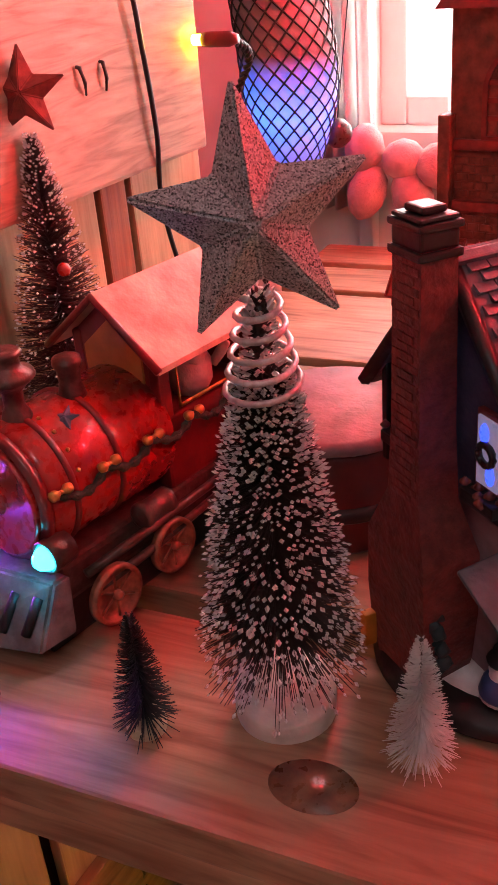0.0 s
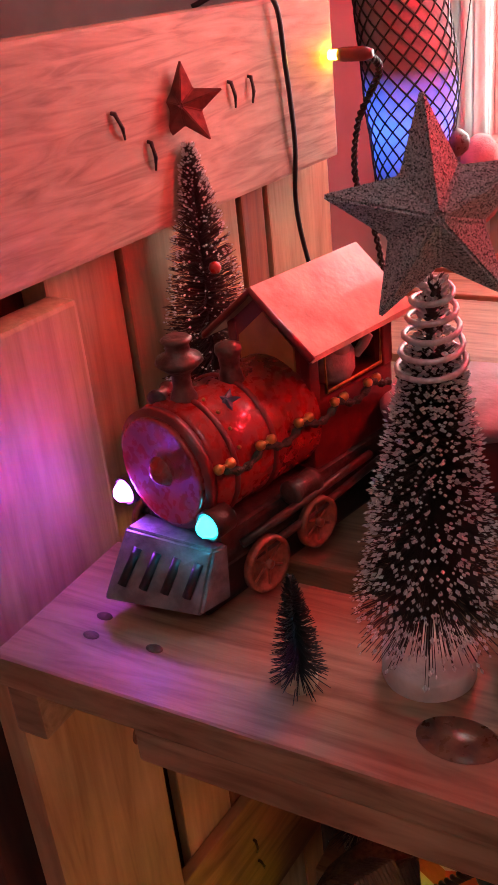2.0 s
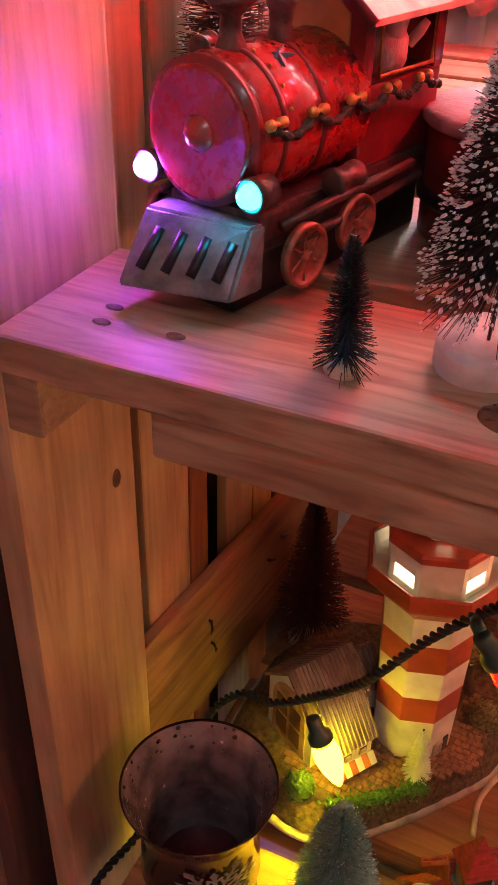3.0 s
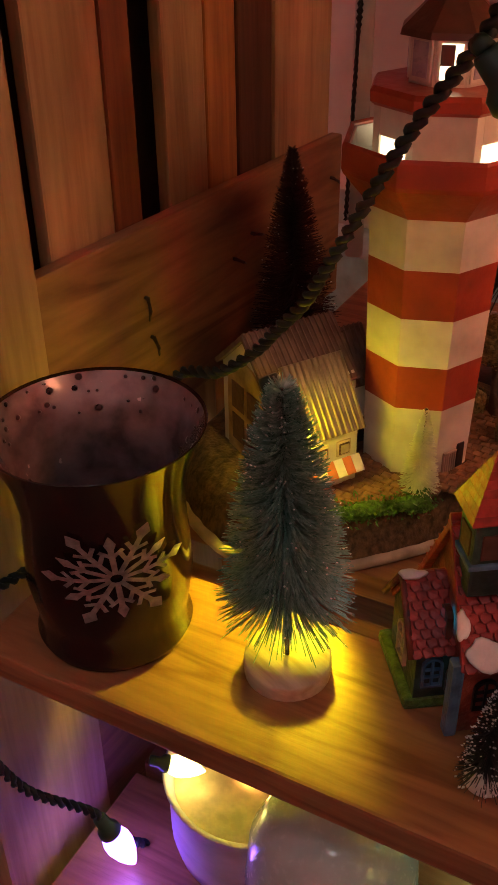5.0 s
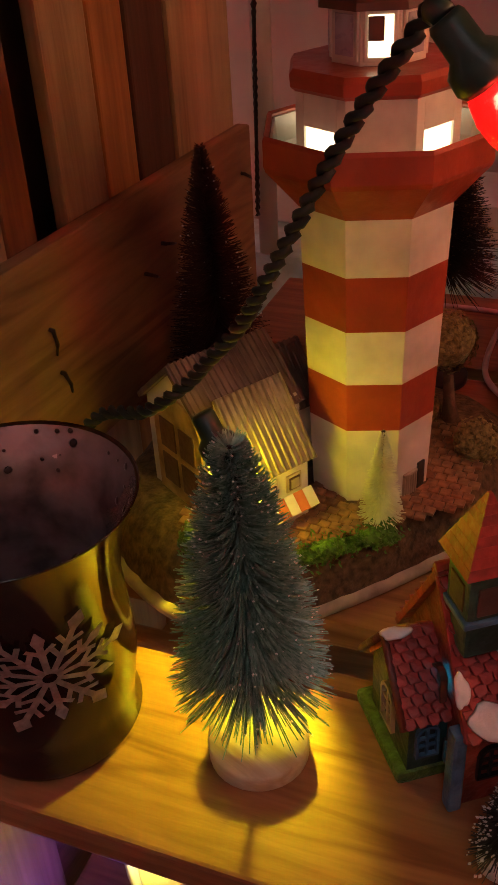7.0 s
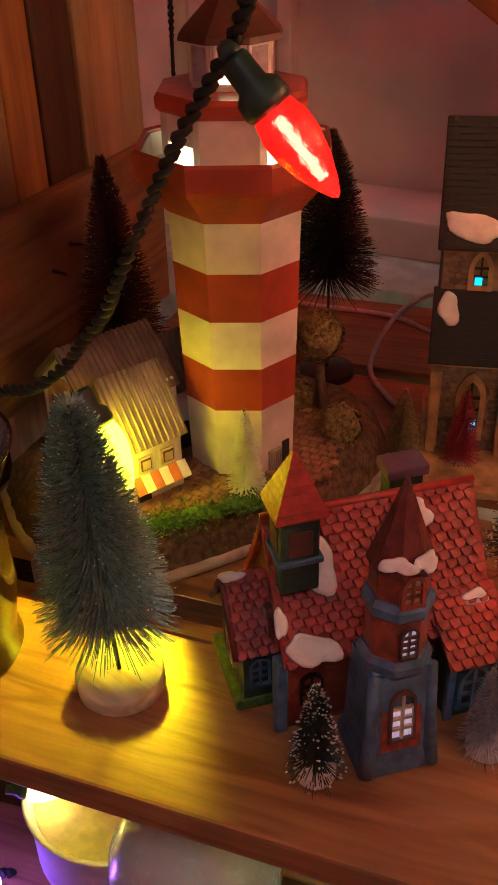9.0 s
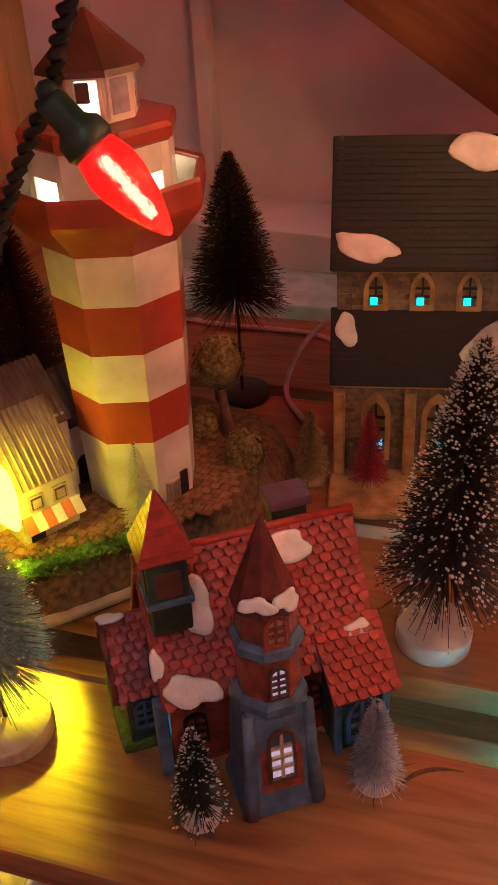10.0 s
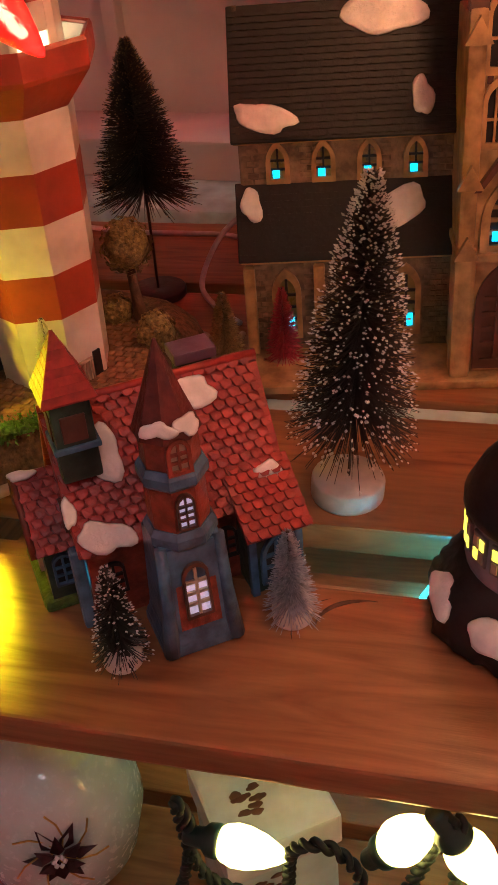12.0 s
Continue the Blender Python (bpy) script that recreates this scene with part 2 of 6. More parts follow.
FLAKE = mat("pink_grey_snowflake", (0.50, 0.38, 0.36), 0.6, 0.1, 0.25, 300, 0.4, 900)
GREENWIRE = mat("dark_green_wire", (0.009, 0.015, 0.012), 0.65, 0, 0.2, 100, 0.1)
SOCKET = mat("green_socket", (0.015, 0.045, 0.035), 0.4, 0, 0.2, 100, 0.1)
BLACKWIRE = mat("black_cable", (0.01, 0.01, 0.01), 0.4, 0, 0.2, 100, 0.1)
WHITEWIRE = mat("white_cable", (0.6, 0.57, 0.6), 0.4, 0, 0.1, 100, 0.1)
NAIL = mat("rusty_nail", (0.06, 0.035, 0.03), 0.5, 0.6, 0.3, 300, 0.2)
# pale rail paint; on the wall ledge its cyan stands in for cyan light
CYANLIT_PAINT = mat("pale_cyan_lit_paint", (0.52, 0.70, 0.70), 0.6, 0, 0.15, 40, 0.2)
L_YELLOW = lamp_mat("yellow_bulb_lit", (1.0, 0.80, 0.012), 30.0)
L_RED = mat("red_bulb_glass", (0.9, 0.012, 0.01), 0.22, 0, 0.1, 60, 0.5, 300, glow=(1.0, 0.008, 0.008), power=0.8, trans=0.7)
L_FILAMENT = lamp_mat("red_bulb_filament", (1.0, 0.32, 0.22), 45.0)
L_REDTOP = lamp_mat("red_bulb_above_lit", (1.0, 0.018, 0.032), 820.0)
L_ORANGEFILL = lamp_mat("orange_fill_lit", (1.0, 0.43, 0.19), 122.0)
L_YELLOW2 = lamp_mat("yellow_fairy_lit", (1.0, 0.75, 0.02), 110.0)
L_BLUELAMP = mat("mauve_shade_blue_lit", (0.36, 0.22, 0.28), 0.5, 0, 0.2, 30, 0.1, glow=(0.05, 0.16, 1.0), power=1.0)
bn, bl_ = links_of(L_BLUELAMP)
btc, bsep, bramp = bn.new("ShaderNodeTexCoord"), bn.new("ShaderNodeSeparateXYZ"), bn.new("ShaderNodeValToRGB")
bscale = bn.new("ShaderNodeMath")
bscale.operation = "MULTIPLY"
bscale.inputs[1].default_value = 3.2
be = bramp.color_ramp.elements
be[0].position, be[0].color = 0.08, (0, 0, 0, 1)
be[1].position, be[1].color = 0.185, (0, 0, 0, 1)
bmid = be.new(0.135)
bmid.color = (1, 1, 1, 1)
bl_.new(btc.outputs["Object"], bsep.inputs[0])
bl_.new(bsep.outputs["Z"], bramp.inputs["Fac"])
bl_.new(bramp.outputs["Color"], bscale.inputs[0])
bl_.new(bscale.outputs[0], bn["Principled BSDF"].inputs["Emission Strength"])
L_YWIN = lamp_mat("yellow_window_lit", (1.0, 0.85, 0.1), 1.5)
L_FLAME = lamp_mat("flame_lit", (1.0, 0.5, 0.12), 40.0)
L_WARMBULB = lamp_mat("warm_bulb_lit", (1.0, 0.82, 0.22), 11.0)
L_VIOLET2 = lamp_mat("violet_bulb_lit", (0.25, 0.1, 1.0), 30.0)
L_HEAD = lamp_mat("cyan_headlamp_lit", (0.004, 0.40, 0.62), 90.0)
L_CYAN = lamp_mat("cyan_led_lit", (0.003, 0.42, 0.62), 40.0)
L_VIOLET = lamp_mat("violet_led_lit", (0.34, 0.06, 1.0), 330.0)
L_BLUE = lamp_mat("blue_led_lit", (0.03, 0.06, 1.0), 3.0)
L_CYANWIN = lamp_mat("cyan_window_lit", (0.004, 0.42, 0.75), 2.4)
L_CORE = lamp_mat("watch_room_glow", (1.0, 0.72, 0.38), 6.0)
LAVPANE = mat("lavender_lantern_pane", (0.40, 0.36, 0.44), 0.3, 0, 0.2, 100, 0.1)
ROOF_BROWN = mat("brown_grey_roof", (0.20, 0.13, 0.10), 0.45, 0, 0.3, 80, 0.2)
ROOF_PALE = mat("pale_ribbed_roof", (0.34, 0.28, 0.20), 0.45, 0, 0.3, 80, 0.2)
AWNING = mat("orange_stripe", (0.55, 0.16, 0.03), 0.5)
L_WARMWIN = lamp_mat("warm_window_lit", (1.0, 0.8, 0.5), 3.0)
L_PALEWIN = mat("pale_lit_pane", (0.70, 0.66, 0.74), 0.25, 0, 0.3, 300, 0.1, glow=(0.8, 0.7, 1.0), power=0.35)
L_REDWIN = lamp_mat("red_window_lit", (1.0, 0.05, 0.03), 1.2)


# ---- building helpers ----
def thing(name, m, label, category, group="", kind=""):
    ob = new(name)
    ob.empty_display_size = 0.01
    ob.matrix_basis = m
    return tagged(ob, label, category, group, kind)


def raw(name, verts, faces, material, parent=None, label="", smooth=False, kind=""):
    me = bpy.data.meshes.new(name)
    me.from_pydata([tuple(v) for v in verts], [], faces)
    me.materials.append(material)
    if smooth:
        me.polygons.foreach_set("use_smooth", [True] * len(me.polygons))
    ob = new(name, me)
    ob.parent = parent
    return tagged(ob, label, kind=kind)


def part(name, bm, material, parent=None, label="", smooth=False):
    bmesh.ops.recalc_face_normals(bm, faces=bm.faces)
    me = bpy.data.meshes.new(name)
    bm.to_mesh(me)
    bm.free()
    me.materials.append(material)
    if smooth:
        me.polygons.foreach_set("use_smooth", [True] * len(me.polygons))
    ob = new(name, me)
    ob.parent = parent
    return tagged(ob, label)


def box(bm, x0, x1, y0, y1, z0, z1, bevel=0.0, m=None):
    r = bmesh.ops.create_cube(bm, size=1.0)
    vs = r["verts"]
    for v in vs:
        v.co = Vector((x0 + (v.co.x + 0.5) * (x1 - x0), y0 + (v.co.y + 0.5) * (y1 - y0), z0 + (v.co.z + 0.5) * (z1 - z0)))
    if bevel:
        es = list({e for v in vs for e in v.link_edges})
        r = bmesh.ops.bevel(bm, geom=es, offset=bevel, segments=2, affect="EDGES", profile=0.6)
        vs = list({v for f in r["faces"] for v in f.verts} | {v for v in vs if v.is_valid})
    if m is not None:
        bmesh.ops.transform(bm, matrix=m, verts=vs)
    return vs


def boxed(name, dims, material, parent=None, bevel=0.001, m=None, label=""):
    bm = bmesh.new()
    box(bm, *dims, bevel, m)
    return part(name, bm, material, parent, label)


def lathe(bm, profile, n=24, m=None, turn=0.0):
    """Turned solid: rows of (radius, height)."""
    rings = []
    for r, z in profile:
        rings.append([bm.verts.new((max(r, 1e-5) * math.cos(turn + 2 * math.pi * i / n), max(r, 1e-5) * math.sin(turn + 2 * math.pi * i / n), z)) for i in range(n)])
    for a, b in zip(rings, rings[1:]):
        for i in range(n):
            bm.faces.new((a[i], a[(i + 1) % n], b[(i + 1) % n], b[i]))
    bm.faces.new(rings[0][::-1])
    bm.faces.new(rings[-1])
    vs = [v for r in rings for v in r]
    if m is not None:
        bmesh.ops.transform(bm, matrix=m, verts=vs)
    return vs


def turned(name, profile, material, parent=None, n=24, m=None, turn=0.0, smooth=True, label=""):
    bm = bmesh.new()
    lathe(bm, profile, n, m, turn)
    return part(name, bm, material, parent, label, smooth)


def tube(bm, pts, r, n=6, closed=False):
    pts = [Vector(p) for p in pts]
    rings = []
    for i, p in enumerate(pts):
        a, b = pts[i - 1 if i or closed else 0], pts[(i + 1) % len(pts) if closed or i < len(pts) - 1 else i]
        d = (b - a).normalized()
        s = d.cross(Vector((0.13, 0.21, 1))).normalized()
        u = s.cross(d)
        rr = r[i] if isinstance(r, (list, tuple)) else r
        rings.append([bm.verts.new(p + rr * (math.cos(2 * math.pi * k / n) * s + math.sin(2 * math.pi * k / n) * u)) for k in range(n)])
    pairs = list(zip(rings, rings[1:])) + ([(rings[-1], rings[0])] if closed else [])
    for a, b in pairs:
        for k in range(n):
            bm.faces.new((a[k], a[(k + 1) % n], b[(k + 1) % n], b[k]))
    if not closed:
        bm.faces.new(rings[0][::-1])
        bm.faces.new(rings[-1])


def tubed(name, pts, r, material, parent=None, n=6, closed=False, label=""):
    bm = bmesh.new()
    tube(bm, pts, r, n, closed)
    return part(name, bm, material, parent, label, True)


def prism(bm, outline, depth, m=None):
    """A flat outline in x and z, given depth along y."""
    a = [bm.verts.new((x, 0, z)) for x, z in outline]
    b = [bm.verts.new((x, depth, z)) for x, z in outline]
    n = len(outline)
    bm.faces.new(a[::-1])
    bm.faces.new(b)
    for i in range(n):
        bm.faces.new((a[i], a[(i + 1) % n], b[(i + 1) % n], b[i]))
    if m is not None:
        bmesh.ops.transform(bm, matrix=m, verts=a + b)


def prismed(name, outline, depth, material, parent=None, m=None, label=""):
    bm = bmesh.new()
    prism(bm, outline, depth, m)
    return part(name, bm, material, parent, label)


def spline(pts, n=10):
    """A smooth line through the points."""
    P = [Vector(p) for p in pts]
    P = [2 * P[0] - P[1]] + P + [2 * P[-1] - P[-2]]
    out = []
    for i in range(1, len(P) - 2):
        for k in range(n):
            t = k / n
            a, b, c, d = P[i - 1:i + 3]
            out.append(0.5 * (2 * b + (c - a) * t + (2 * a - 5 * b + 4 * c - d) * t * t + (3 * b - a - 3 * c + d) * t ** 3))
    return out + [P[-2]]


def arch(w, h, n=8, pointed=True):
    """Outline of a pointed or round arched opening, standing on z = 0."""
    if pointed:
        top = [(w / 2 - w * (1 - math.cos(radians(60 * i / n))), h - 0.866 * w + w * math.sin(radians(60 * i / n))) for i in range(n + 1)]
        return [(-w / 2, 0), (w / 2, 0)] + top + [(-x, z) for x, z in top[-2::-1]]
    top = [(w / 2 * math.cos(math.pi * i / n), h - w / 2 + w / 2 * math.sin(math.pi * i / n)) for i in range(n + 1)]
    return [(-w / 2, 0), (w / 2, 0)] + top[1:-1] + [(-w / 2, h - w / 2)]


def blob(name, cx, cz, rx, rz, material, parent, m, depth=0.002, seed=0, label="", wob=0.25, n=22):
    """A patch of snow lying on a slope: a low rounded cushion with an uneven rim; x and z are in the slope, y is its normal (minus is outward)."""
    rnd = random.Random(seed)
    ph = [rnd.uniform(0, 6.28) for _ in range(4)]
    bm = bmesh.new()
    rings = []
    for f, d in ((1.0, 0.0), (0.96, 0.6), (0.75, 0.95), (0.4, 1.0)):
        ring = []
        for i in range(n):
            a = 2 * math.pi * i / n
            w = 1 + wob * (math.sin(2 * a + ph[0]) * 0.5 + math.sin(3 * a + ph[1]) * 0.4 + 0.25 * math.sin(5 * a + ph[2]))
            ring.append(bm.verts.new((cx + rx * f * w * math.cos(a), -d * depth, cz + rz * f * w * math.sin(a))))
        rings.append(ring)
    for a, b in zip(rings, rings[1:]):
        for i in range(n):
            bm.faces.new((a[i], a[(i + 1) % n], b[(i + 1) % n], b[i]))
    bm.faces.new(rings[-1])
    bm.faces.new(rings[0][::-1])
    bmesh.ops.transform(bm, matrix=m, verts=bm.verts[:])
    return part(name, bm, material, parent, label, True)


def bristles(parent, z0, z1, rb, rt, n, material, thick=0.0005, snow=0, seed=1, droop=-25, rise=35, belly=0.0, snowmat=None, snowsize=0.0013, name="bristles"):
    """A twisted-wire brush: many thin stiff hairs round a stem, with flock on some tips."""
    rnd = random.Random(seed)
    V, F, SV, SF = [], [], [], []
    for i in range(n):
        f = (i + rnd.random()) / n
        f = 1 - (1 - f) ** 1.0
        z = z0 + (z1 - z0) * f
        a = i * 2.39996 + rnd.uniform(-0.5, 0.5)
        R = (rb + (rt - rb) * f) * rnd.uniform(0.84, 1.06) * (1 + belly * math.sin(math.pi * f))
        tilt = radians(droop + (rise - droop) * min(1, f * 1.25) + rnd.uniform(-12, 12))
        d = Vector((math.cos(a) * math.cos(tilt), math.sin(a) * math.cos(tilt), math.sin(tilt)))
        L = R / max(0.5, math.cos(tilt))
        s = d.cross(Vector((0, 0, 1))).normalized()
        u = s.cross(d)
        b = len(V)
        root, tip = Vector((0, 0, z)), Vector((0, 0, z)) + d * L
        for k in range(3):
            q = 2.094 * k
            V.append(root + thick * (math.cos(q) * s + math.sin(q) * u))
        for k in range(3):
            q = 2.094 * k
            V.append(tip + 0.45 * thick * (math.cos(q) * s + math.sin(q) * u))
        for k in range(3):
            F.append((b + k, b + (k + 1) % 3, b + 3 + (k + 1) % 3, b + 3 + k))
        F.append((b + 3, b + 4, b + 5))
        if rnd.random() < snow:
            for _ in range(1):
                c = root + d * L * rnd.uniform(0.93, 1.0)
                w = snowsize * rnd.uniform(0.55, 1.25)
                b2 = len(SV)
                SV += [c + d * w * 1.5, c - d * w * 1.5, c + s * w, c - s * w, c + u * w * 0.8, c - u * w * 0.8]
                for x in (2, 3):
                    for y in (4, 5):
                        SF += [(b2, b2 + x, b2 + y), (b2 + 1, b2 + y, b2 + x)]
    raw(name, V, F, material, parent, "", False, "stuff")
    if SV:
        raw("snow_flock", SV, SF, snowmat or FLOCK, parent, "white flocked snow on the bristle tips", True, "stuff")


def brush_tree(name, x, y, z, H, stem, rb, label, material, n, base=None, seed=1, thick=0.0005, snow=0.0, rt=0.004, droop=-25, rise=35, belly=0.0, group="bottle brush trees", lean=(0, 0), snowmat=None, snowsize=0.0013):
    """H: tip height over the support; stem: where the bristles begin; base: radius, height, material."""
    t = thing(name, pose(x, y, z, lean[0], lean[1], 0) @ pose(0, 0, 0, 0, 0, 37 * seed), label, "tree", group)
    if base:
        br, bh, bmat = base
        turned("base", [(br * 0.97, 0), (br, bh * 0.12), (br, bh * 0.85), (br * 0.96, bh), (0, bh)], bmat, t, 32)
    tubed("stem", [(0, 0, (base[1] if base else 0.0005) * 0.9), (0, 0, H * 0.6), (0, 0, H - 0.003)], max(0.0008, thick * 2.2), BARK if not base else GUNMETAL, t, 6)
    bristles(t, stem, H - 0.004, rb, rt, n, material, thick, snow, seed, droop, rise, belly, snowmat, snowsize)
    return t


def star(bm, R, r, d, m=None):
    """A five-pointed faceted star in the x and z plane."""
    vs = []
    rim = []
    for i in range(10):
        a = math.pi / 2 + i * math.pi / 5
        q = R if i % 2 == 0 else r
        rim.append(bm.verts.new((q * math.cos(a), 0, q * math.sin(a))))
    f, b = bm.verts.new((0, -d, 0)), bm.verts.new((0, d, 0))
    for i in range(10):
        bm.faces.new((rim[i], rim[(i + 1) % 10], f))
        bm.faces.new((rim[(i + 1) % 10], rim[i], b))
    es = [e for e in bm.edges]
    bmesh.ops.bevel(bm, geom=es, offset=R * 0.02, segments=2, affect="EDGES")
    if m is not None:
        bmesh.ops.transform(bm, matrix=m, verts=bm.verts[:])


# ---- the room ----
def structure(name, dims, material, label, bevel=0.0):
    ob = boxed(name, dims, material, None, bevel, None, label)
    return tagged(ob, label, name.split("_")[0], kind="structure")


structure("floor", (-1.4, 1.7, -1.6, 1.2, -0.05, 0.0), FLOORM, "dark brown wooden floor of the room")
structure("ceiling", (-1.4, 1.7, -1.6, 1.2, 2.4, 2.45), PLASTER, "plain white plastered ceiling")
structure("wall_west", (-1.4, -1.3, -1.6, 1.2, 0.0, 2.4), PLASTER, "plain pale painted wall")
structure("wall_east", (1.6, 1.7, -1.6, 1.2, 0.0, 2.4), PLASTER, "plain pale painted wall")
structure("wall_south", (-1.3, 1.6, -1.6, -1.5, 0.0, 2.4), PLASTER, "plain pale painted wall")
WX0, WX1, WZ0, WZ1 = -0.205, 0.34, 1.375, 2.1
wall_n = thing("wall_north", pose(0, 0, 0), "pale plastered wall with a window opening, lit pink", "wall", kind="structure")
boxed("wall_piece", (-1.3, WX0, 1.05, 1.15, 0.0, 2.4), PLASTER, wall_n, 0)
boxed("wall_piece", (WX1, 1.6, 1.05, 1.15, 0.0, 2.4), PLASTER, wall_n, 0)
boxed("wall_piece", (WX0, WX1, 1.05, 1.15, 0.0, WZ0), PLASTER, wall_n, 0)
boxed("wall_piece", (WX0, WX1, 1.05, 1.15, WZ1, 2.4), PLASTER, wall_n, 0)

# out-of-view ceiling lamp, added to fill the fronts of the models with cool light
cl_ = thing("ceiling_fill_light", pose(0.45, -0.55, 2.4), "unseen round white ceiling light, added as soft fill", "ceiling light")
turned("diffuser", [(0.16, -0.002), (0.165, -0.03), (0.14, -0.06), (0.0, -0.07)], lamp_mat("ceiling_fill_lit", (0.86, 0.93, 1.0), 8.5), cl_, 32)

# ---- the pallet shelf ----
TOP, MID, LOW = 1.28, 0.80, 0.56


def shelf(name, z, planks, x0, x1, thick, material, label):
    t = thing(name, pose(0, 0, 0, 0, 0, 5.0), label, "shelf", "pallet shelves")
    for k, (y0, y1) in enumerate(planks):
        boxed("plank", (x0, x1, y0, y1, z - thick, z), material, t, 0.002)
    return t


# the last two planks are added to keep red light off the wall below
top_shelf = shelf("pallet_shelf", TOP, [(0.262, 0.372), (0.389, 0.52), (0.535, 0.67), (0.685, 0.825), (0.838, 0.90), (0.914, 0.972)], -0.128, 0.75, 0.019, W_SHELF, "weathered pine pallet shelf of planks with knots, two rear planks added to block light")
boxed("rail", (-0.05, 0.75, 0.268, 0.290, TOP - 0.046, TOP - 0.019), W_SHELF, top_shelf, 0.002)
boxed("end_block", (-0.126, -0.106, 0.265, 0.37, TOP - 0.052, TOP - 0.019), W_SHELF, top_shelf, 0.002)
mid_shelf = shelf("pallet_shelf", MID, [(0.277, 0.378), (0.424, 0.532), (0.552, 0.690), (0.706, 0.83)], -0.118, 0.75, 0.018, W_SHELF2, "oiled reddish pine shelf of spaced pallet planks")
boxed("rail", (-0.115, 0.75, 0.398, 0.410, MID - 0.075, MID - 0.02), W_SHELF2, mid_shelf, 0.002)
boxed("rail", (0.04, 0.75, 0.5325, 0.5515, MID - 0.04, MID - 0.005), CYANLIT_PAINT, mid_shelf, 0.002, None, "pale painted rail under the plank gap")
low_shelf = shelf("pallet_shelf", LOW, [(0.27, 0.40), (0.41, 0.56), (0.57, 0.83)], -0.12, 0.75, 0.018, W_SHELF2, "dark oiled pine bottom pallet shelf")

end_panel = thing("pallet_end_panel", pose(0, 0, 0), "pallet side of upright pine slats and cross boards", "pallet")
boxed("post", (-0.186, -0.165, 0.268, 0.368, 0.0, 1.425), W_WALL, end_panel, 0.003, None, "broad pale pine front slat with a knot")
for y0, y1, m_ in ((0.396, 0.452, W_WALL), (0.454, 0.478, W_RED), (0.506, 0.548, W_WALL), (0.550, 0.583, W_ORANGE), (0.586, 0.628, W_DARK), (0.632, 0.712, W_WALL)):
    boxed("slat", (-0.192, -0.182, y0, y1, 0.0, 1.20), m_, end_panel, 0.002)
for y0, y1, m_ in ((0.372, 0.432, W_WALL), (0.438, 0.498, W_WALL), (0.504, 0.560, W_WALL), (0.566, 0.594, W_RED), (0.600, 0.690, W_WALL)):
    boxed("slat", (-0.212, -0.192, y0, y1, 1.22, 1.50), m_, end_panel, 0.002)
# dark sheets added behind the slats so that their gaps read as shade
boxed("back_board", (-0.232, -0.214, 0.26, 0.712, 0.0, 1.21), W_GAPSHADE, end_panel, 0.002, None, "dark sheet giving the shade in the slat gaps")
boxed("back_board", (-0.232, -0.214, 0.26, 0.69, 1.212, 1.5), W_GAPSHADE, end_panel, 0.002, None, "dark sheet giving the shade in the slat gaps")
boxed("cross_board", (-0.1815, -0.171, 0.3685, 0.715, MID + 0.03, 0.962), W_BOARD2, end_panel, 0.002, None, "warm brown cross board with nails")
boxed("cross_board", (-0.191, -0.170, 0.19, 0.668, 1.438, 1.552), W_BOARD, end_panel, 0.003, None, "grey weathered cross board with bent nails")
boxed("foot_board", (-0.1815, -0.171, 0.369, 0.712, 0.52, 0.62), W_BOARD2, end_panel, 0.002)

# ---- top shelf ----
st = brush_tree("star_tree", 0.042, 0.336, TOP, 0.172, 0.054, 0.0365, "brown bottle brush tree with snowy tips, silver spring and glitter star", BRIS_BROWN, 3600, (0.023, 0.0145, BASE_WHITE), 3, 0.0004, 0.8, 0.0095, -30, 25, 0.05, lean=(6.5, 4.0), snowsize=0.0010)
st.matrix_basis = pose(0.004, 0, 0) @ st.matrix_basis @ Matrix.Diagonal((0.92, 0.92, 0.965, 1))
tubed("leader", [(0, 0, 0.15), (0.0005, 0, 0.17), (0, 0, 0.196)], [0.0035, 0.0028, 0.0022], BRIS_BROWN, st, 8)
bristles(st, 0.165, 0.198, 0.0075, 0.004, 220, BRIS_BROWN, 0.0005, 0.8, 9, 0, 50, 0.0, None, 0.0014, "top_bristles")
bm = bmesh.new()
star(bm, 0.0428, 0.0186, 0.0125, pose(0, 0, 0.2245, -14, 0, -37 * 3 + 31) @ pose(0, 0, 0, 0, -5, 0))
part("star", bm, GLITTER, st, "silver glitter star tree topper")
tubed("spring", [(0.0142 * (1 - 0.55 * i / 90) * math.cos(i * 0.38), 0.0142 * (1 - 0.55 * i / 90) * math.sin(i * 0.38), 0.163 + 0.00042 * i) for i in range(91)], 0.0012, SILVER, st, 6, False, "silver wire spring")

brush_tree("small_tree", -0.002, 0.302, TOP, 0.062, 0.008, 0.0145, "tiny dark green bottle brush tree on a wooden disc", BRIS_DARK, 900, (0.0085, 0.006, BASE_WOOD), 5, 0.0004, 0.0, 0.002)
brush_tree("small_tree", 0.106, 0.332, TOP, 0.062, 0.007, 0.0155, "tiny white bottle brush tree on a wooden disc", BRIS_WHITE, 1100, (0.0085, 0.005, BASE_WOOD), 7, 0.0004, 0.0, 0.002)
rt_ = brush_tree("star_tree", -0.164, 0.478, TOP, 0.205, 0.02, 0.046, "dark red-brown bottle brush tree with frosted tips and rusty star", BRIS_RED, 2600, (0.02, 0.01, BASE_WOOD), 11, 0.0004, 0.5, 0.003, snowsize=0.0009)
bm = bmesh.new()
star(bm, 0.026, 0.0115, 0.008, pose(0, 0, 0.224, -8, 0, -37 * 11 + 25))
part("star", bm, RUST, rt_, "rusty red star tree topper")

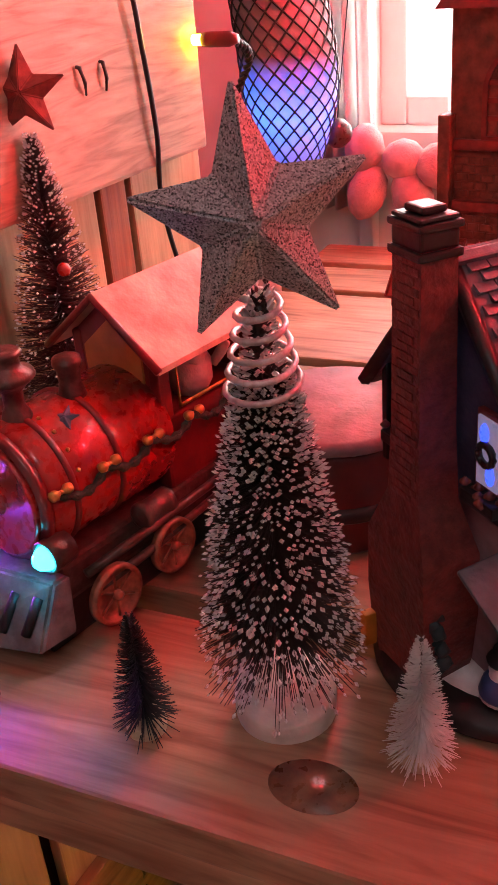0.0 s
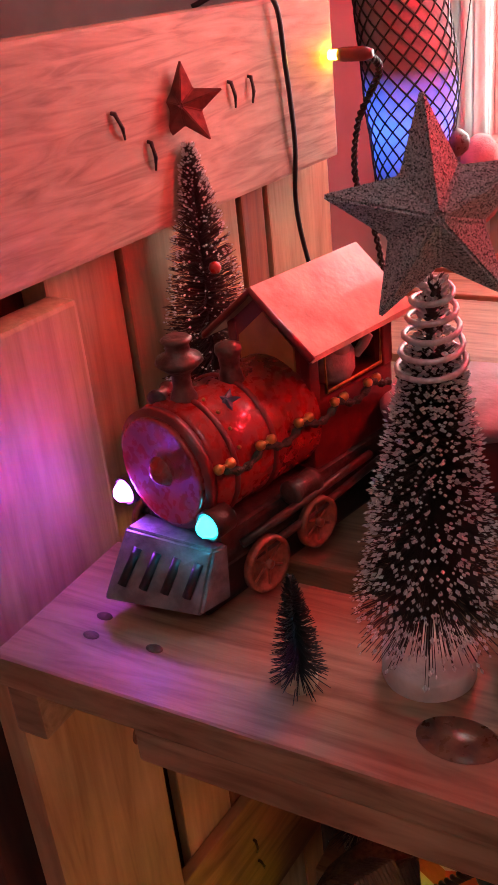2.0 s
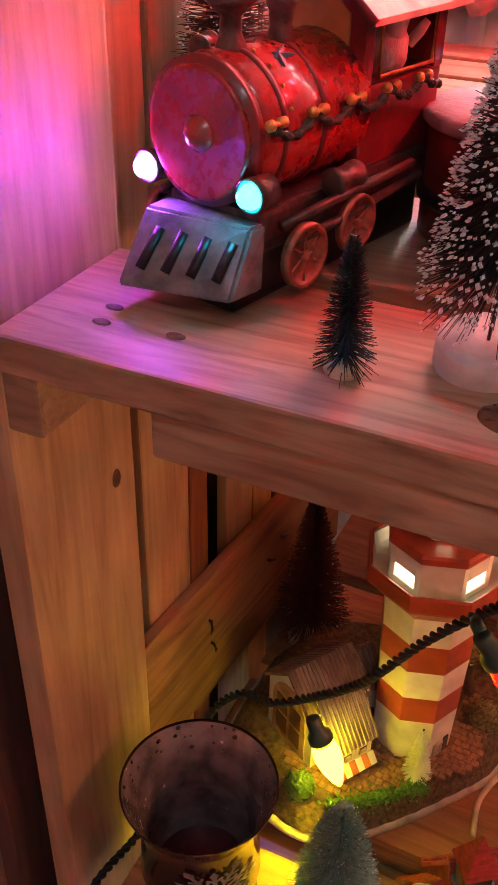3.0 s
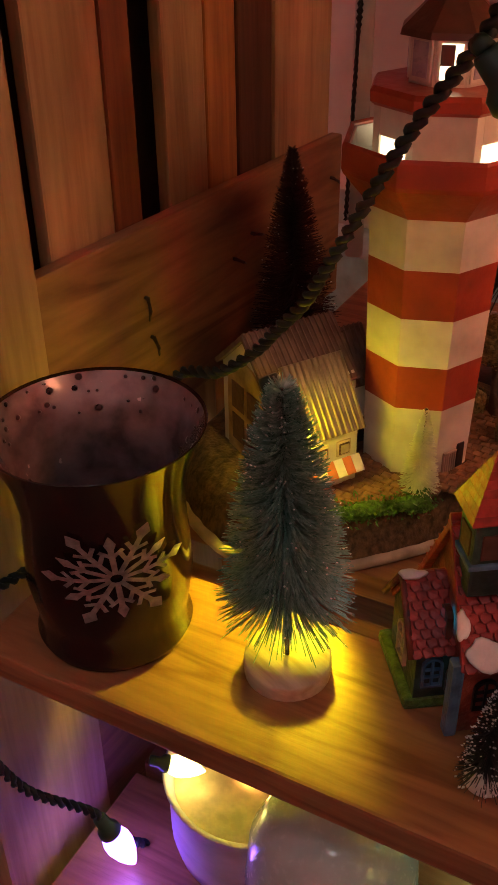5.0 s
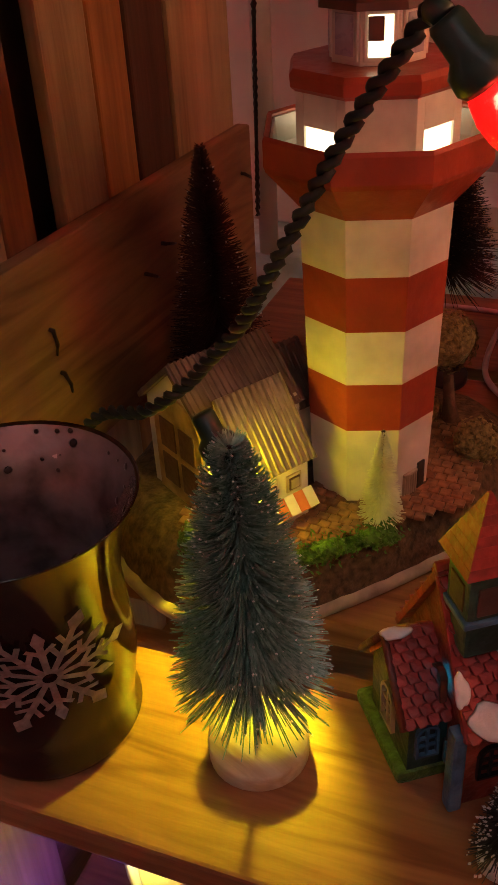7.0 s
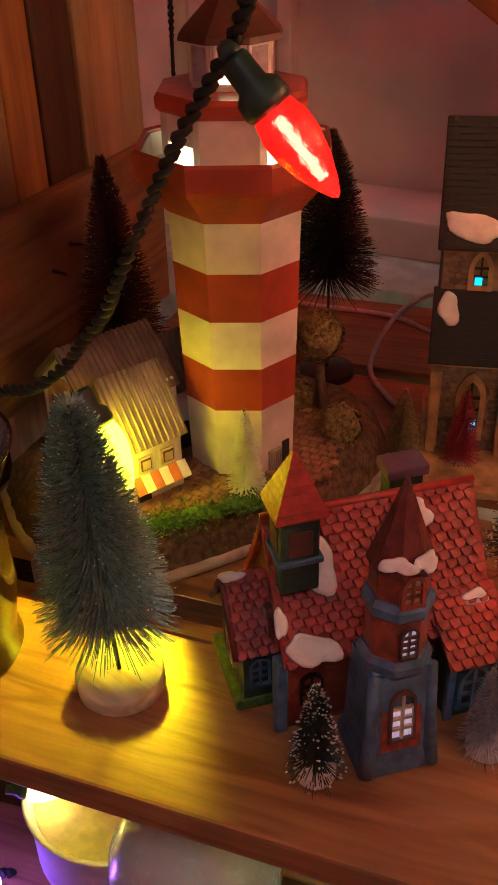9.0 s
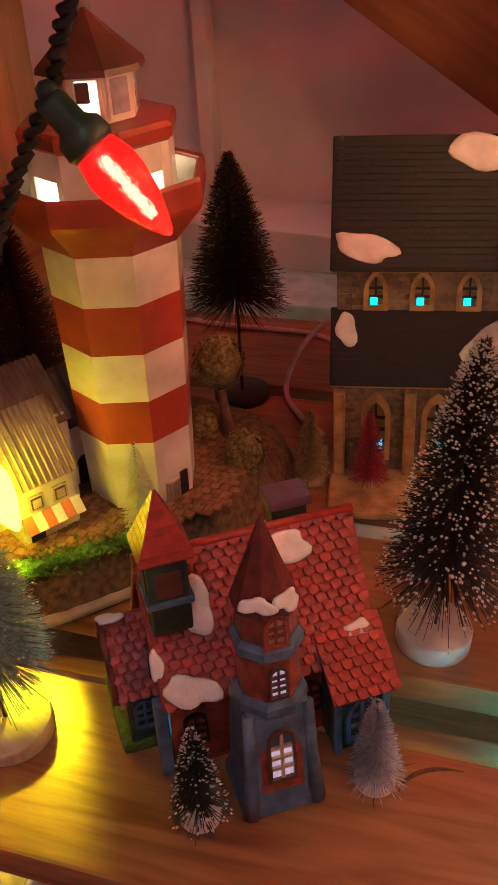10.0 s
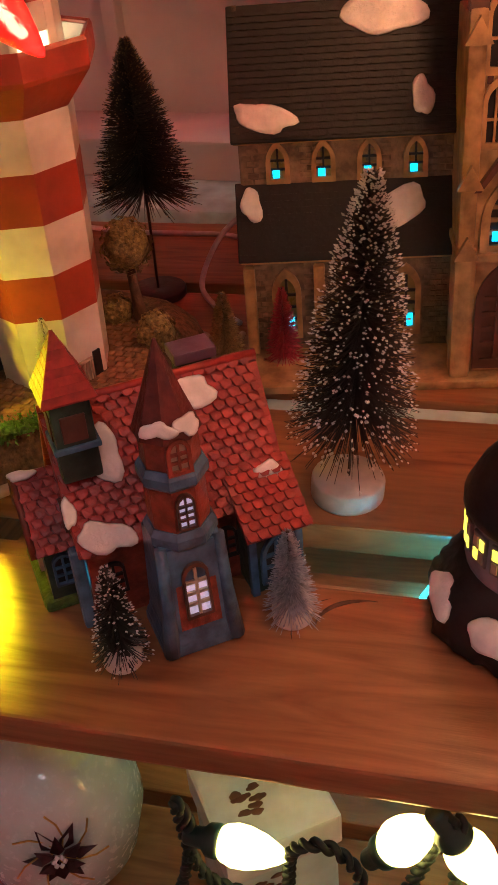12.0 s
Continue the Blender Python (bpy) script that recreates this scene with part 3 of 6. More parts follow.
# ---- mid shelf ----
brush_tree("frosted_tree", 0.0065, 0.3395, MID, 0.180, 0.060, 0.0335, "frosted grey-green bottle brush tree on a birch disc", BRIS_GREEN, 3300, (0.0222, 0.012, BASE_WOOD), 2, 0.00055, 0.12, 0.006, -20, 34, 0.10, snowsize=0.0005, lean=(6.8, 2.6))
brush_tree("snowy_tree", 0.186, 0.470, MID, 0.182, 0.054, 0.035, "brown bottle brush tree with snowy tips on a white disc", BRIS_BROWN, 3200, (0.0200, 0.013, BASE_WHITE), 13, 0.0004, 0.6, 0.004, -26, 35, 0.05, lean=(0, 4.5), snowsize=0.0008)



def windowed(parent, outline_w, outline_h, m, frame_mat, pane_mat, bars=1, pointed=True, proud=0.0015, grow=1.3, barmat=None):
    """An arched window: raised frame, glowing pane, glazing bars."""
    o, i = arch(outline_w * grow, outline_h * (1 + (grow - 1) * 0.55), 8, pointed), arch(outline_w, outline_h, 8, pointed)
    bm = bmesh.new()
    a = [bm.verts.new((x, -proud, z - 0.25 * (grow - 1) * outline_h)) for x, z in o]
    b = [bm.verts.new((x, -proud, z)) for x, z in i]
    c = [bm.verts.new((x, proud, z)) for x, z in i]
    d = [bm.verts.new((x, proud, z - 0.25 * (grow - 1) * outline_h)) for x, z in o]
    n = len(o)
    for p, q in ((a, b), (b, c), (d, a)):
        for k in range(n):
            bm.faces.new((p[k], p[(k + 1) % n], q[(k + 1) % n], q[k]))
    bmesh.ops.transform(bm, matrix=m, verts=bm.verts[:])
    w = part("window", bm, frame_mat, parent)
    prismed("pane", arch(outline_w, outline_h, 8, pointed), 0.0008, pane_mat, w, m @ pose(0, proud * 0.45, 0))
    bm = bmesh.new()
    t = outline_w * 0.07
    box(bm, -t, t, -proud * 0.6, proud * 0.5, 0, outline_h * 0.97, 0, m)
    for k in range(bars):
        zz = outline_h * (k + 1) / (bars + 1.4)
        box(bm, -outline_w / 2, outline_w / 2, -proud * 0.5, proud * 0.5, zz - t, zz + t, 0, m)
    part("glazing_bar", bm, barmat or frame_mat, w)
    return w


def tiled_slope(parent, w, h, m, material, rows, cols, thick=0.0016, round_=0.6, gap=0.06, skip=None, name="tile"):
    """Rows of small tiles, each its own piece, on a slope: x along the eave, z up the slope, y its normal (minus is outward)."""
    tw, th = w / cols, h / rows
    bm = bmesh.new()
    k = tw * (0.5 - gap)
    prof = [(-k, 0.3 * th * round_), (-k * 0.55, 0), (k * 0.55, 0), (k, 0.3 * th * round_), (k, th * 1.0), (-k, th * 1.0)]
    a = [bm.verts.new((x, -thick * (1.0 if z < th * 0.6 else 0.2), z)) for x, z in prof]
    b = [bm.verts.new((x, 0.0002, z)) for x, z in prof]
    bm.faces.new(a)
    for q in range(6):
        bm.faces.new((a[q], b[q], b[(q + 1) % 6], a[(q + 1) % 6]))
    bmesh.ops.recalc_face_normals(bm, faces=bm.faces)
    me = bpy.data.meshes.new(name)
    bm.to_mesh(me)
    bm.free()
    me.materials.append(material)
    rnd = random.Random(rows * 100 + cols)
    for r in range(rows):
        for c in range(cols + (r % 2)):
            x = -w / 2 + tw * (c + 0.5 - 0.5 * (r % 2))
            sc = 1.0
            if r % 2 and c in (0, cols):
                continue
            ob = new(name, me)
            ob.parent = parent
            ob.matrix_local = m @ pose(x + rnd.uniform(-0.03, 0.03) * tw, 0, r * th, rnd.uniform(-1, 1), rnd.uniform(-1.5, 1.5), rnd.uniform(-1, 1))


def slope(w_dir, foot, top, side):
    """Matrix of a roof slope from its foot line to its ridge: local x along the eave, z up the slope, minus y outward."""
    up = (Vector(top) - Vector(foot)).normalized()
    x = Vector(w_dir).normalized()
    y = up.cross(x)
    return Matrix.Translation(foot) @ Matrix((x, y, up)).transposed().to_4x4()


# ---- locomotive ----
def locomotive():
    t = thing("toy_train", pose(-0.061, 0.318, TOP + 0.011, 0, 0, -9.5), "red glazed ceramic toy steam locomotive with garlands and lit lamps", "train")
    cx = -0.030
    boxed("chassis", (cx - 0.024, cx + 0.03, 0.012, 0.165, 0.016, 0.036), GUNMETAL, t, 0.003, None, "antique bronze running board")
    boxed("skirt", (cx - 0.022, cx + 0.022, 0.004, 0.16, -0.011, 0.02), BLACK, t, 0.002)
    R = 0.0325
    along = pose(cx, 0, 0.066, -90, 0, 0)
    turned("boiler", [(R * 0.9, 0.0125), (R, 0.016), (R, 0.09)], RED_GLAZE, t, 36, along)
    for y in (0.024, 0.052):
        turned("boiler_band", [(R + 0.0002, y), (R + 0.0012, y + 0.0007), (R + 0.0012, y + 0.0028), (R + 0.0002, y + 0.0035)], DARKRED, t, 36, along)
    front = turned("smokebox_door", [(R * 0.98, 0.008), (R * 0.98, 0.0125), (R * 0.7, 0.0125), (0, 0.0125)], DARKRED, t, 36, along)
    turned("door_rim", [(R * 0.80, 0.0055), (R * 0.84, 0.005), (R * 0.88, 0.0055), (R * 0.86, 0.009), (R * 0.8, 0.009)], RED_GLAZE, front, 36, along)
    turned("door_hub", [(0.001, 0.0), (0.005, 0.002), (0.009, 0.0065), (0.010, 0.009), (0, 0.009)], RED_GLAZE, front, 20, along)
    # rivets
    for i in range(9):
        a = radians(20 + 140 * i / 8)
        turned("rivet", [(0.0011, 0), (0.0009, 0.0008), (0.0003, 0.0012)], GOLD, t, 8, pose(cx + R * math.cos(a), 0.0305, 0.066 + R * math.sin(a), 0, 0, 0) @ pose(0, 0, 0, 0, 90 - math.degrees(a), 0))
    # stacks
    turned("smokestack", [(0.0075, 0), (0.0065, 0.004), (0.0048, 0.008), (0.0046, 0.015), (0.009, 0.019), (0.0118, 0.0215), (0.0108, 0.024), (0.006, 0.026), (0.0058, 0.030), (0.0078, 0.0325), (0.0062, 0.034), (0.002, 0.033)], GUNMETAL, t, 28, pose(cx + 0.001, 0.026, 0.0955))
    turned("steam_dome", [(0.0075, 0), (0.006, 0.004), (0.005, 0.008), (0.0055, 0.014), (0.007, 0.017), (0.0065, 0.020), (0.003, 0.0215)], GUNMETAL, t, 24, pose(cx + 0.004, 0.056, 0.0955))
    turned("whistle", [(0.003, 0), (0.0048, 0.001), (0.0048, 0.003), (0.0032, 0.004), (0.0032, 0.012), (0.0045, 0.013), (0.0045, 0.015), (0.001, 0.0155)], GUNMETAL, t, 16, pose(cx - 0.009, 0.016, 0.098, -90, 0, 20))
    # lamps
    for x, mt, nm in ((0.0005, L_HEAD, "glowing cyan headlamp"), (-0.0605, L_VIOLET, "glowing violet headlamp")):
        h = turned("headlamp", [(0.0072, 0.013), (0.0078, 0.004), (0.0078, 0.0), (0.0066, 0.0), (0.006, 0.002)], GUNMETAL, t, 24, pose(x, 0.004, 0.046, -90, 0, 0))
        turned("lens", [(0.001, -0.0062), (0.0038, -0.0042), (0.0058, 0.0), (0.0056, 0.003)], mt, h, 20, pose(x, 0.004, 0.046, -90, 0, 0), label=nm)
    # star on the boiler
    bm = bmesh.new()
    star(bm, 0.0075, 0.0034, 0.0022, pose(cx + 0.016, 0.040, 0.0945, -58, 0, 25))
    part("star", bm, BLUE_TRIM, t, "dark blue star on the boiler")
    # cow catcher
    cow = part("cowcatcher_frame", _cow(), GREYRESIN, t, "grey pilot frame with upright slots")
    for k in range(4):
        f = (k + 0.65) / 4.3
        p0 = Vector((-0.050, -0.026, 0.006)).lerp(Vector((0.0, -0.008, 0.006)), f)
        p1 = Vector((-0.052, -0.004, 0.030)).lerp(Vector((0.000, 0.006, 0.030)), f)
        tubed("slot", [p0.lerp(p1, 0.16) + Vector((0.001, -0.0012, 0)), p0.lerp(p1, 0.8) + Vector((0.003, -0.0012, 0))], 0.0026, BLACK, cow, 6)
    # wheels and gear on both sides
    for sx in (1, -1):
        for y, r in ((0.030, 0.0150), (0.070, 0.0140)):
            x = cx + sx * 0.042
            wm = pose(x, y, r + 0.0003 if y < 0.05 else r + 0.005, 0, 90, 0)
            w = turned("wheel", [(r * 0.84, -0.0022), (r, -0.0022), (r, 0.0022), (r * 0.84, 0.0022), (r * 0.82, 0)], COPPER, t, 28, wm)
            turned("hub", [(0.0024, -0.003), (0.0024, 0.003), (0.001, 0.0036)], COPPER, w, 12, wm)
            for k in range(6):
                a = k * math.pi / 3
                tubed("spoke", [wm @ Vector((0.002 * math.cos(a), 0.002 * math.sin(a), 0)), wm @ Vector((0.86 * r * math.cos(a), 0.86 * r * math.sin(a), 0))], 0.0008, COPPER, w, 5)
        x = cx + sx * 0.036
        turned("cylinder", [(0.005, 0), (0.0068, 0.001), (0.0068, 0.004), (0.006, 0.005), (0.006, 0.016), (0.0068, 0.017), (0.0068, 0.02), (0.004, 0.021)], GUNMETAL, t, 20, pose(x, 0.056, 0.040, -90, 0, 0))
        tubed("piston_rod", [(x, 0.02, 0.030), (x + sx * 0.004, 0.05, 0.034), (x + sx * 0.004, 0.12, 0.036)], 0.0024, GUNMETAL, t, 8)
        tubed("side_rod", [(x + sx * 0.004, 0.022, 0.022), (x + sx * 0.005, 0.06, 0.024), (x + sx * 0.003, 0.13, 0.028)], 0.0022, GUNMETAL, t, 8)
    # cab
    boxed("cab_base", (cx - 0.028, cx + 0.028, 0.088, 0.160, 0.036, 0.075), DARKRED, t, 0.002)
    for dx, y in ((-0.028, 0.088), (0.0215, 0.088), (-0.028, 0.152), (0.0215, 0.152)):
        boxed("cab_post", (cx + dx, cx + dx + 0.0065, y, y + 0.008, 0.074, 0.113), DARKRED, t, 0.001)
    bm = bmesh.new()
    prism(bm, [(-0.028, 0.075), (0.028, 0.075), (0.028, 0.110), (0, 0.133), (-0.028, 0.110)], 0.003, pose(cx, 0.0885, 0))
    fw = part("cab_front", bm, DARKRED, t)
    prismed("front_window", [(-0.019, 0.082), (0.019, 0.082), (0.019, 0.106), (0.0, 0.122), (-0.019, 0.106)], 0.002, mat("amber_cab_window", (0.42, 0.17, 0.05), 0.4, 0, 0.2, 60, 0.1), fw, pose(cx, 0.0872, 0), "amber painted cab window")
    prismed("cab_back", [(-0.028, 0.075), (0.028, 0.075), (0.028, 0.110), (0, 0.133), (-0.028, 0.110)], 0.003, DARKRED, t, pose(cx, 0.157, 0))
    tubed("side_window_trim", [(cx + 0.0288, 0.100, 0.078), (cx + 0.0288, 0.148, 0.078), (cx + 0.0288, 0.148, 0.107), (cx + 0.0288, 0.100, 0.107)], 0.0011, GOLD, t, 6, True, "gilt window trim")
    bm = bmesh.new()
    for sx in (1, -1):
        o = [(0, 0.1375), (sx * 0.0375, 0.1065), (sx * 0.0375, 0.1035), (0, 0.1335)]
        prism(bm, o if sx > 0 else o[::-1], 0.088, pose(cx, 0.080, 0))
    part("roof", bm, ROOFWOOD, t, "cream and gold glazed cab roof")
    tubed("roof_edge", [(cx - 0.0378, 0.0798, 0.105), (cx, 0.0798, 0.1355), (cx + 0.0378, 0.0798, 0.105)], 0.0021, DARKRED, t, 6)
    # garland with bows along the side
    pts, x0 = [], cx + R * 0.93
    for i in range(61):
        f = i / 60
        pts.append((x0 + 0.003 + 0.002 * f, 0.016 + 0.13 * f, 0.0725 + 0.002 * f - 0.006 * abs(math.sin(math.pi * f * 4.5))))
    tubed("garland", pts, [0.0019 + 0.0007 * math.sin(i * 1.9) for i in range(61)], GARLAND, t, 7, False, "dark green garland swag")
    for f in (0.0, 0.222, 0.444, 0.667, 0.889):
        c = Vector((x0 + 0.0045, 0.016 + 0.13 * f, 0.0745))
        bm = bmesh.new()
        for sg in (1, -1):
            lathe(bm, [(0.0004, 0), (0.0026, 0.003), (0.0024, 0.0055), (0.0006, 0.0062)], 8, pose(*c, -90 * sg, 0, 0) @ pose(0, 0, 0, 0, 0, 0))
        lathe(bm, [(0.0006, -0.001), (0.0016, 0), (0.0006, 0.001)], 8, pose(*c))
        part("bow", bm, GOLD, t, "small gold bow", True)
    return t


def _cow():
    bm = bmesh.new()
    P = [(-0.051, -0.028, 0.001), (0.001, -0.009, 0.001), (0.003, 0.012, 0.001), (-0.054, 0.010, 0.001), (-0.053, -0.005, 0.032), (0.001, 0.005, 0.032), (0.003, 0.014, 0.032), (-0.054, 0.012, 0.032)]
    v = [bm.verts.new(p) for p in P]
    for f in ((0, 1, 5, 4), (1, 2, 6, 5), (2, 3, 7, 6), (3, 0, 4, 7), (4, 5, 6, 7), (3, 2, 1, 0)):
        bm.faces.new([v[i] for i in f])
    bmesh.ops.bevel(bm, geom=bm.edges[:], offset=0.0015, segments=2, affect="EDGES")
    return bm


train = locomotive()
# bearded figure at the cab window, one plain form
bm = bmesh.new()
lathe(bm, [(0.009, 0), (0.012, 0.006), (0.012, 0.016), (0.008, 0.024), (0.0065, 0.027), (0.0078, 0.032), (0.007, 0.038), (0.004, 0.042), (0.001, 0.044)], 20)
lathe(bm, [(0.002, -0.006), (0.006, 0.0), (0.006, 0.008), (0.002, 0.012)], 12, pose(0.006, -0.002, 0.019, 0, 14, 0))
lathe(bm, [(0.0025, 0), (0.003, 0.008), (0.002, 0.014)], 10, pose(0.008, 0.010, 0.012, -20, 30, 0))
fig = part("figurine", bm, SKIN, None, "", True)
fig.matrix_basis = train.matrix_basis @ pose(-0.014, 0.122, 0.0752)
tagged(fig, "small cream bearded figurine sitting in the train cab", "figurine")


# ---- cottage with the tall chimney ----
def cottage():
    t = thing("ceramic_cottage", pose(0.093, 0.380, TOP, 0, 0, -37) @ Matrix.Diagonal((1, 1, 0.94, 1)), "navy and mauve ceramic cottage with slate roof and brick chimney", "model house")
    W, D = 0.043, 0.125
    bm = bmesh.new()
    lathe(bm, [(0.060, 0), (0.063, 0.003), (0.060, 0.009), (0.05, 0.012)], 40, pose(0.006, 0.045, 0) @ Matrix.Diagonal((1.0, 1.05, 1, 1)))
    part("base_plate", bm, BLACK, t, "black glazed ground plate", True)
    bm = bmesh.new()
    lathe(bm, [(0.050, 0.010), (0.052, 0.013), (0.04, 0.016), (0.0, 0.017)], 40, pose(0.006, 0.045, 0))
    part("ground_snow", bm, SNOW, t, "lavender shaded snow round the house", True)
    boxed("lower_wall", (-W * 0.86, W * 0.86, 0.010, D, 0.012, 0.098), MAUVE, t, 0.002, None, "mauve plastered lower wall")
    prismed("upper_wall", [(-W, 0.095), (W, 0.095), (W, 0.137), (0, 0.192), (-W, 0.137)], D - 0.006, NAVY, t, pose(0, 0.008, 0), "dark navy upper storey")
    for x in (-W - 0.001, W - 0.003):
        boxed("corner_post", (x, x + 0.004, 0.005, 0.010, 0.09, 0.14), BLACK, t, 0.0008)
    for sx in (1, -1):
        f, r = (sx * 0.0535, 0.074, 0.129), (0, 0.074, 0.1965)
        m = slope((0, sx, 0), f, r, sx)
        L = (Vector(r) - Vector(f)).length
        bm = bmesh.new()
        box(bm, -0.066, 0.070, 0.0, 0.005, -0.002, L + 0.002, 0.001, m)
        rf = part("roof_slope", bm, SLATE_BLUE, t, "blue-black slate roof slope")
        tiled_slope(rf, 0.132, L, m @ pose(0.002, -0.0002, 0), SLATE_BLUE, 20, 15, 0.0018, 0.15, 0.05, name="slate")
        tubed("verge", [m @ Vector((0.0715 if sx < 0 else -0.0675, 0.002, -0.002)), m @ Vector((0.0715 if sx < 0 else -0.0675, 0.002, L))][::1], 0.0032, BLACK, t, 6)
        tubed("verge", [m @ Vector((0.068 * sx, 0.002, -0.002)), m @ Vector((0.068 * sx, 0.002, L))], 0.0032, BLACK, t, 6)
        if sx > 0:
            blob("roof_snow", -0.020, 0.042, 0.028, 0.036, SNOW, rf, m @ pose(0, -0.0022, 0), 0.006, 4, "thick lump of snow on the roof")
        else:
            blob("roof_snow", 0.045, 0.022, 0.020, 0.022, SNOW, rf, m @ pose(0, -0.0022, 0), 0.004, 6)
    # chimney
    bm = bmesh.new()
    rows = [(0.0, 0.015, 0.010), (0.02, 0.019, 0.012), (0.045, 0.0205, 0.013), (0.075, 0.020, 0.013), (0.098, 0.0108, 0.0090), (0.13, 0.0095, 0.0080), (0.205, 0.0088, 0.0074)]
    rings = [[bm.verts.new((sx * w, -0.004 + sy * d, z)) for sx, sy in ((-1, -1), (1, -1), (1, 1), (-1, 1))] for z, w, d in rows]
    for a, b in zip(rings, rings[1:]):
        for k in range(4):
            bm.faces.new((a[k], a[(k + 1) % 4], b[(k + 1) % 4], b[k]))
    bm.faces.new(rings[0][::-1])
    bm.faces.new(rings[-1])
    ch = part("chimney", bm, DARKBRICK, t, "tall dark red brick chimney")
    for a in ((0.0104, 0.0090, 0.199, 0.2025), (0.0092, 0.0078, 0.2025, 0.2095), (0.0104, 0.0090, 0.2095, 0.2125), (0.0092, 0.0080, 0.2125, 0.2145), (0.0058, 0.0050, 0.2145, 0.2175)):
        boxed("cap", (-a[0], a[0], -0.004 - a[1], -0.004 + a[1], a[2], a[3]), BLACK, ch, 0.0012, None, "black stepped chimney cap")
    rnd = random.Random(3)
    me = None
    for r in range(27):
        z = 0.1 + r * 0.0038
        for c in range(3):
            w = 0.0102 - (z - 0.098) * 0.013
            x = -w + (c + 0.5 + 0.25 * (-1) ** r) * (2 * w / 3)
            if abs(x) > w - 0.002:
                continue
            if me is None:
                ob = boxed("brick", (-0.0036, 0.0036, -0.0005, 0.0002, -0.0015, 0.0015), DARKBRICK, ch, 0.0003)
                me = ob.data
            else:
                ob = new("brick", me)
                ob.parent = ch
            ob.matrix_local = pose(x, -0.004 - 0.0089 + (z - 0.098) * 0.014 + 0.0001, z)
    # windows either side of the chimney
    for x, z in ((-0.0275, 0.112), (0.0275, 0.112)):
        w = boxed("window", (x - 0.0082, x + 0.0082, 0.0055, 0.0085, z - 0.002, z + 0.031), mat("red_window_frame", (0.26, 0.03, 0.03), 0.4), t, 0.0008, None, "red framed lit window with wreath")
        boxed("pane", (x - 0.0062, x + 0.0062, 0.0045, 0.0056, z, z + 0.029), mat("lavender_pane", (0.42, 0.40, 0.50), 0.3, glow=(0.4, 0.35, 0.6), power=0.35), w, 0.0003)
        for dz, dx in ((0.0225, -0.002), (0.006, 0.002)):
            turned("window_light", [(0.0001, -0.0008), (0.0026, -0.0004), (0.003, 0.0006)], L_BLUE, w, 14, pose(x + dx, 0.0042, z + dz, -90, 0, 0) @ Matrix.Diagonal((0.8, 1.5, 1, 1)), label="blue light behind the pane")
        bm = bmesh.new()
        tube(bm, [(x + 0.0042 * math.cos(a * 0.5236), 0.0036, z + 0.0145 + 0.0042 * math.sin(a * 0.5236)) for a in range(12)], 0.0015, 6, True)
        part("wreath", bm, BLACK, w, "dark round wreath", True)
        bx = boxed("window_box", (x - 0.010, x + 0.010, 0.000, 0.0065, z - 0.0085, z - 0.003), BLACK, t, 0.001)
        rnd = random.Random(5)
        for k in range(9):
            bm = bmesh.new()
            lathe(bm, [(0.0006, -0.002), (0.0024, 0), (0.0006, 0.002)], 7, pose(x + rnd.uniform(-0.010, 0.011), 0.001 + rnd.uniform(-0.001, 0.004), z - 0.003 + rnd.uniform(-0.002, 0.002)))
            part("flower", bm, RUST, bx, "red flower in the window box", True)
    # small slate bay roof and door post
    bm = bmesh.new()
    box(bm, -0.016, 0.016, -0.02, 0.02, -0.0015, 0.0015, 0.001, pose(0.052, 0.006, 0.082, 12, 25, 0))
    part("bay_roof", bm, SLATE_BLUE, t, "small slate roof over the bay")
    boxed("bay", (0.034, 0.048, 0.014, 0.06, 0.012, 0.085), MAUVE, t, 0.002)
    boxed("sign", (-0.020, -0.0155, -0.022, -0.016, 0.012, 0.030), mat("orange_sign", (0.7, 0.25, 0.03), 0.5), t, 0.001, pose(0, 0, 0, 0, 0, 0), "small orange and red parcel")
    bm = bmesh.new()
    rnd = random.Random(8)
    for k in range(26):
        lathe(bm, [(0.0008, -0.0035), (0.0036, 0), (0.0008, 0.0035)], 7, pose(0.018 + rnd.uniform(-0.008, 0.008), -0.010 + rnd.uniform(-0.004, 0.004), 0.020 + k * 0.0012, rnd.uniform(-40, 40), rnd.uniform(-40, 40), 0))
    part("shrub", bm, mat("dark_blue_green_shrub", (0.015, 0.04, 0.045), 0.6), t, "dark blue-green shrub with snow", True)
    return t


cottage()


def snowman(x, y, z, rz, h):
    t = thing("snowman_figure", pose(x, y, z, 0, 0, rz), "tiny snowman figure in blue coat and black hat", "figurine", "tiny snowmen")
    bm = bmesh.new()
    lathe(bm, [(0.35 * h * 0.6, 0), (0.34 * h, 0.1 * h), (0.30 * h, 0.35 * h), (0.20 * h, 0.52 * h), (0.22 * h, 0.62 * h), (0.15 * h, 0.78 * h), (0.25 * h, 0.79 * h), (0.25 * h, 0.82 * h), (0.16 * h, 0.83 * h), (0.15 * h, h), (0.0, h)], 18)
    p = part("body", bm, SNOW, t, "", True)
    turned("coat", [(0.345 * h, 0.16 * h), (0.355 * h, 0.2 * h), (0.31 * h, 0.4 * h), (0.24 * h, 0.5 * h)], mat("blue_coat", (0.03, 0.07, 0.20), 0.4), t, 18)
    turned("hat", [(0.26 * h, 0.78 * h), (0.26 * h, 0.82 * h), (0.17 * h, 0.83 * h), (0.165 * h, 1.01 * h), (0, 1.01 * h)], BLACK, t, 16)
    return t


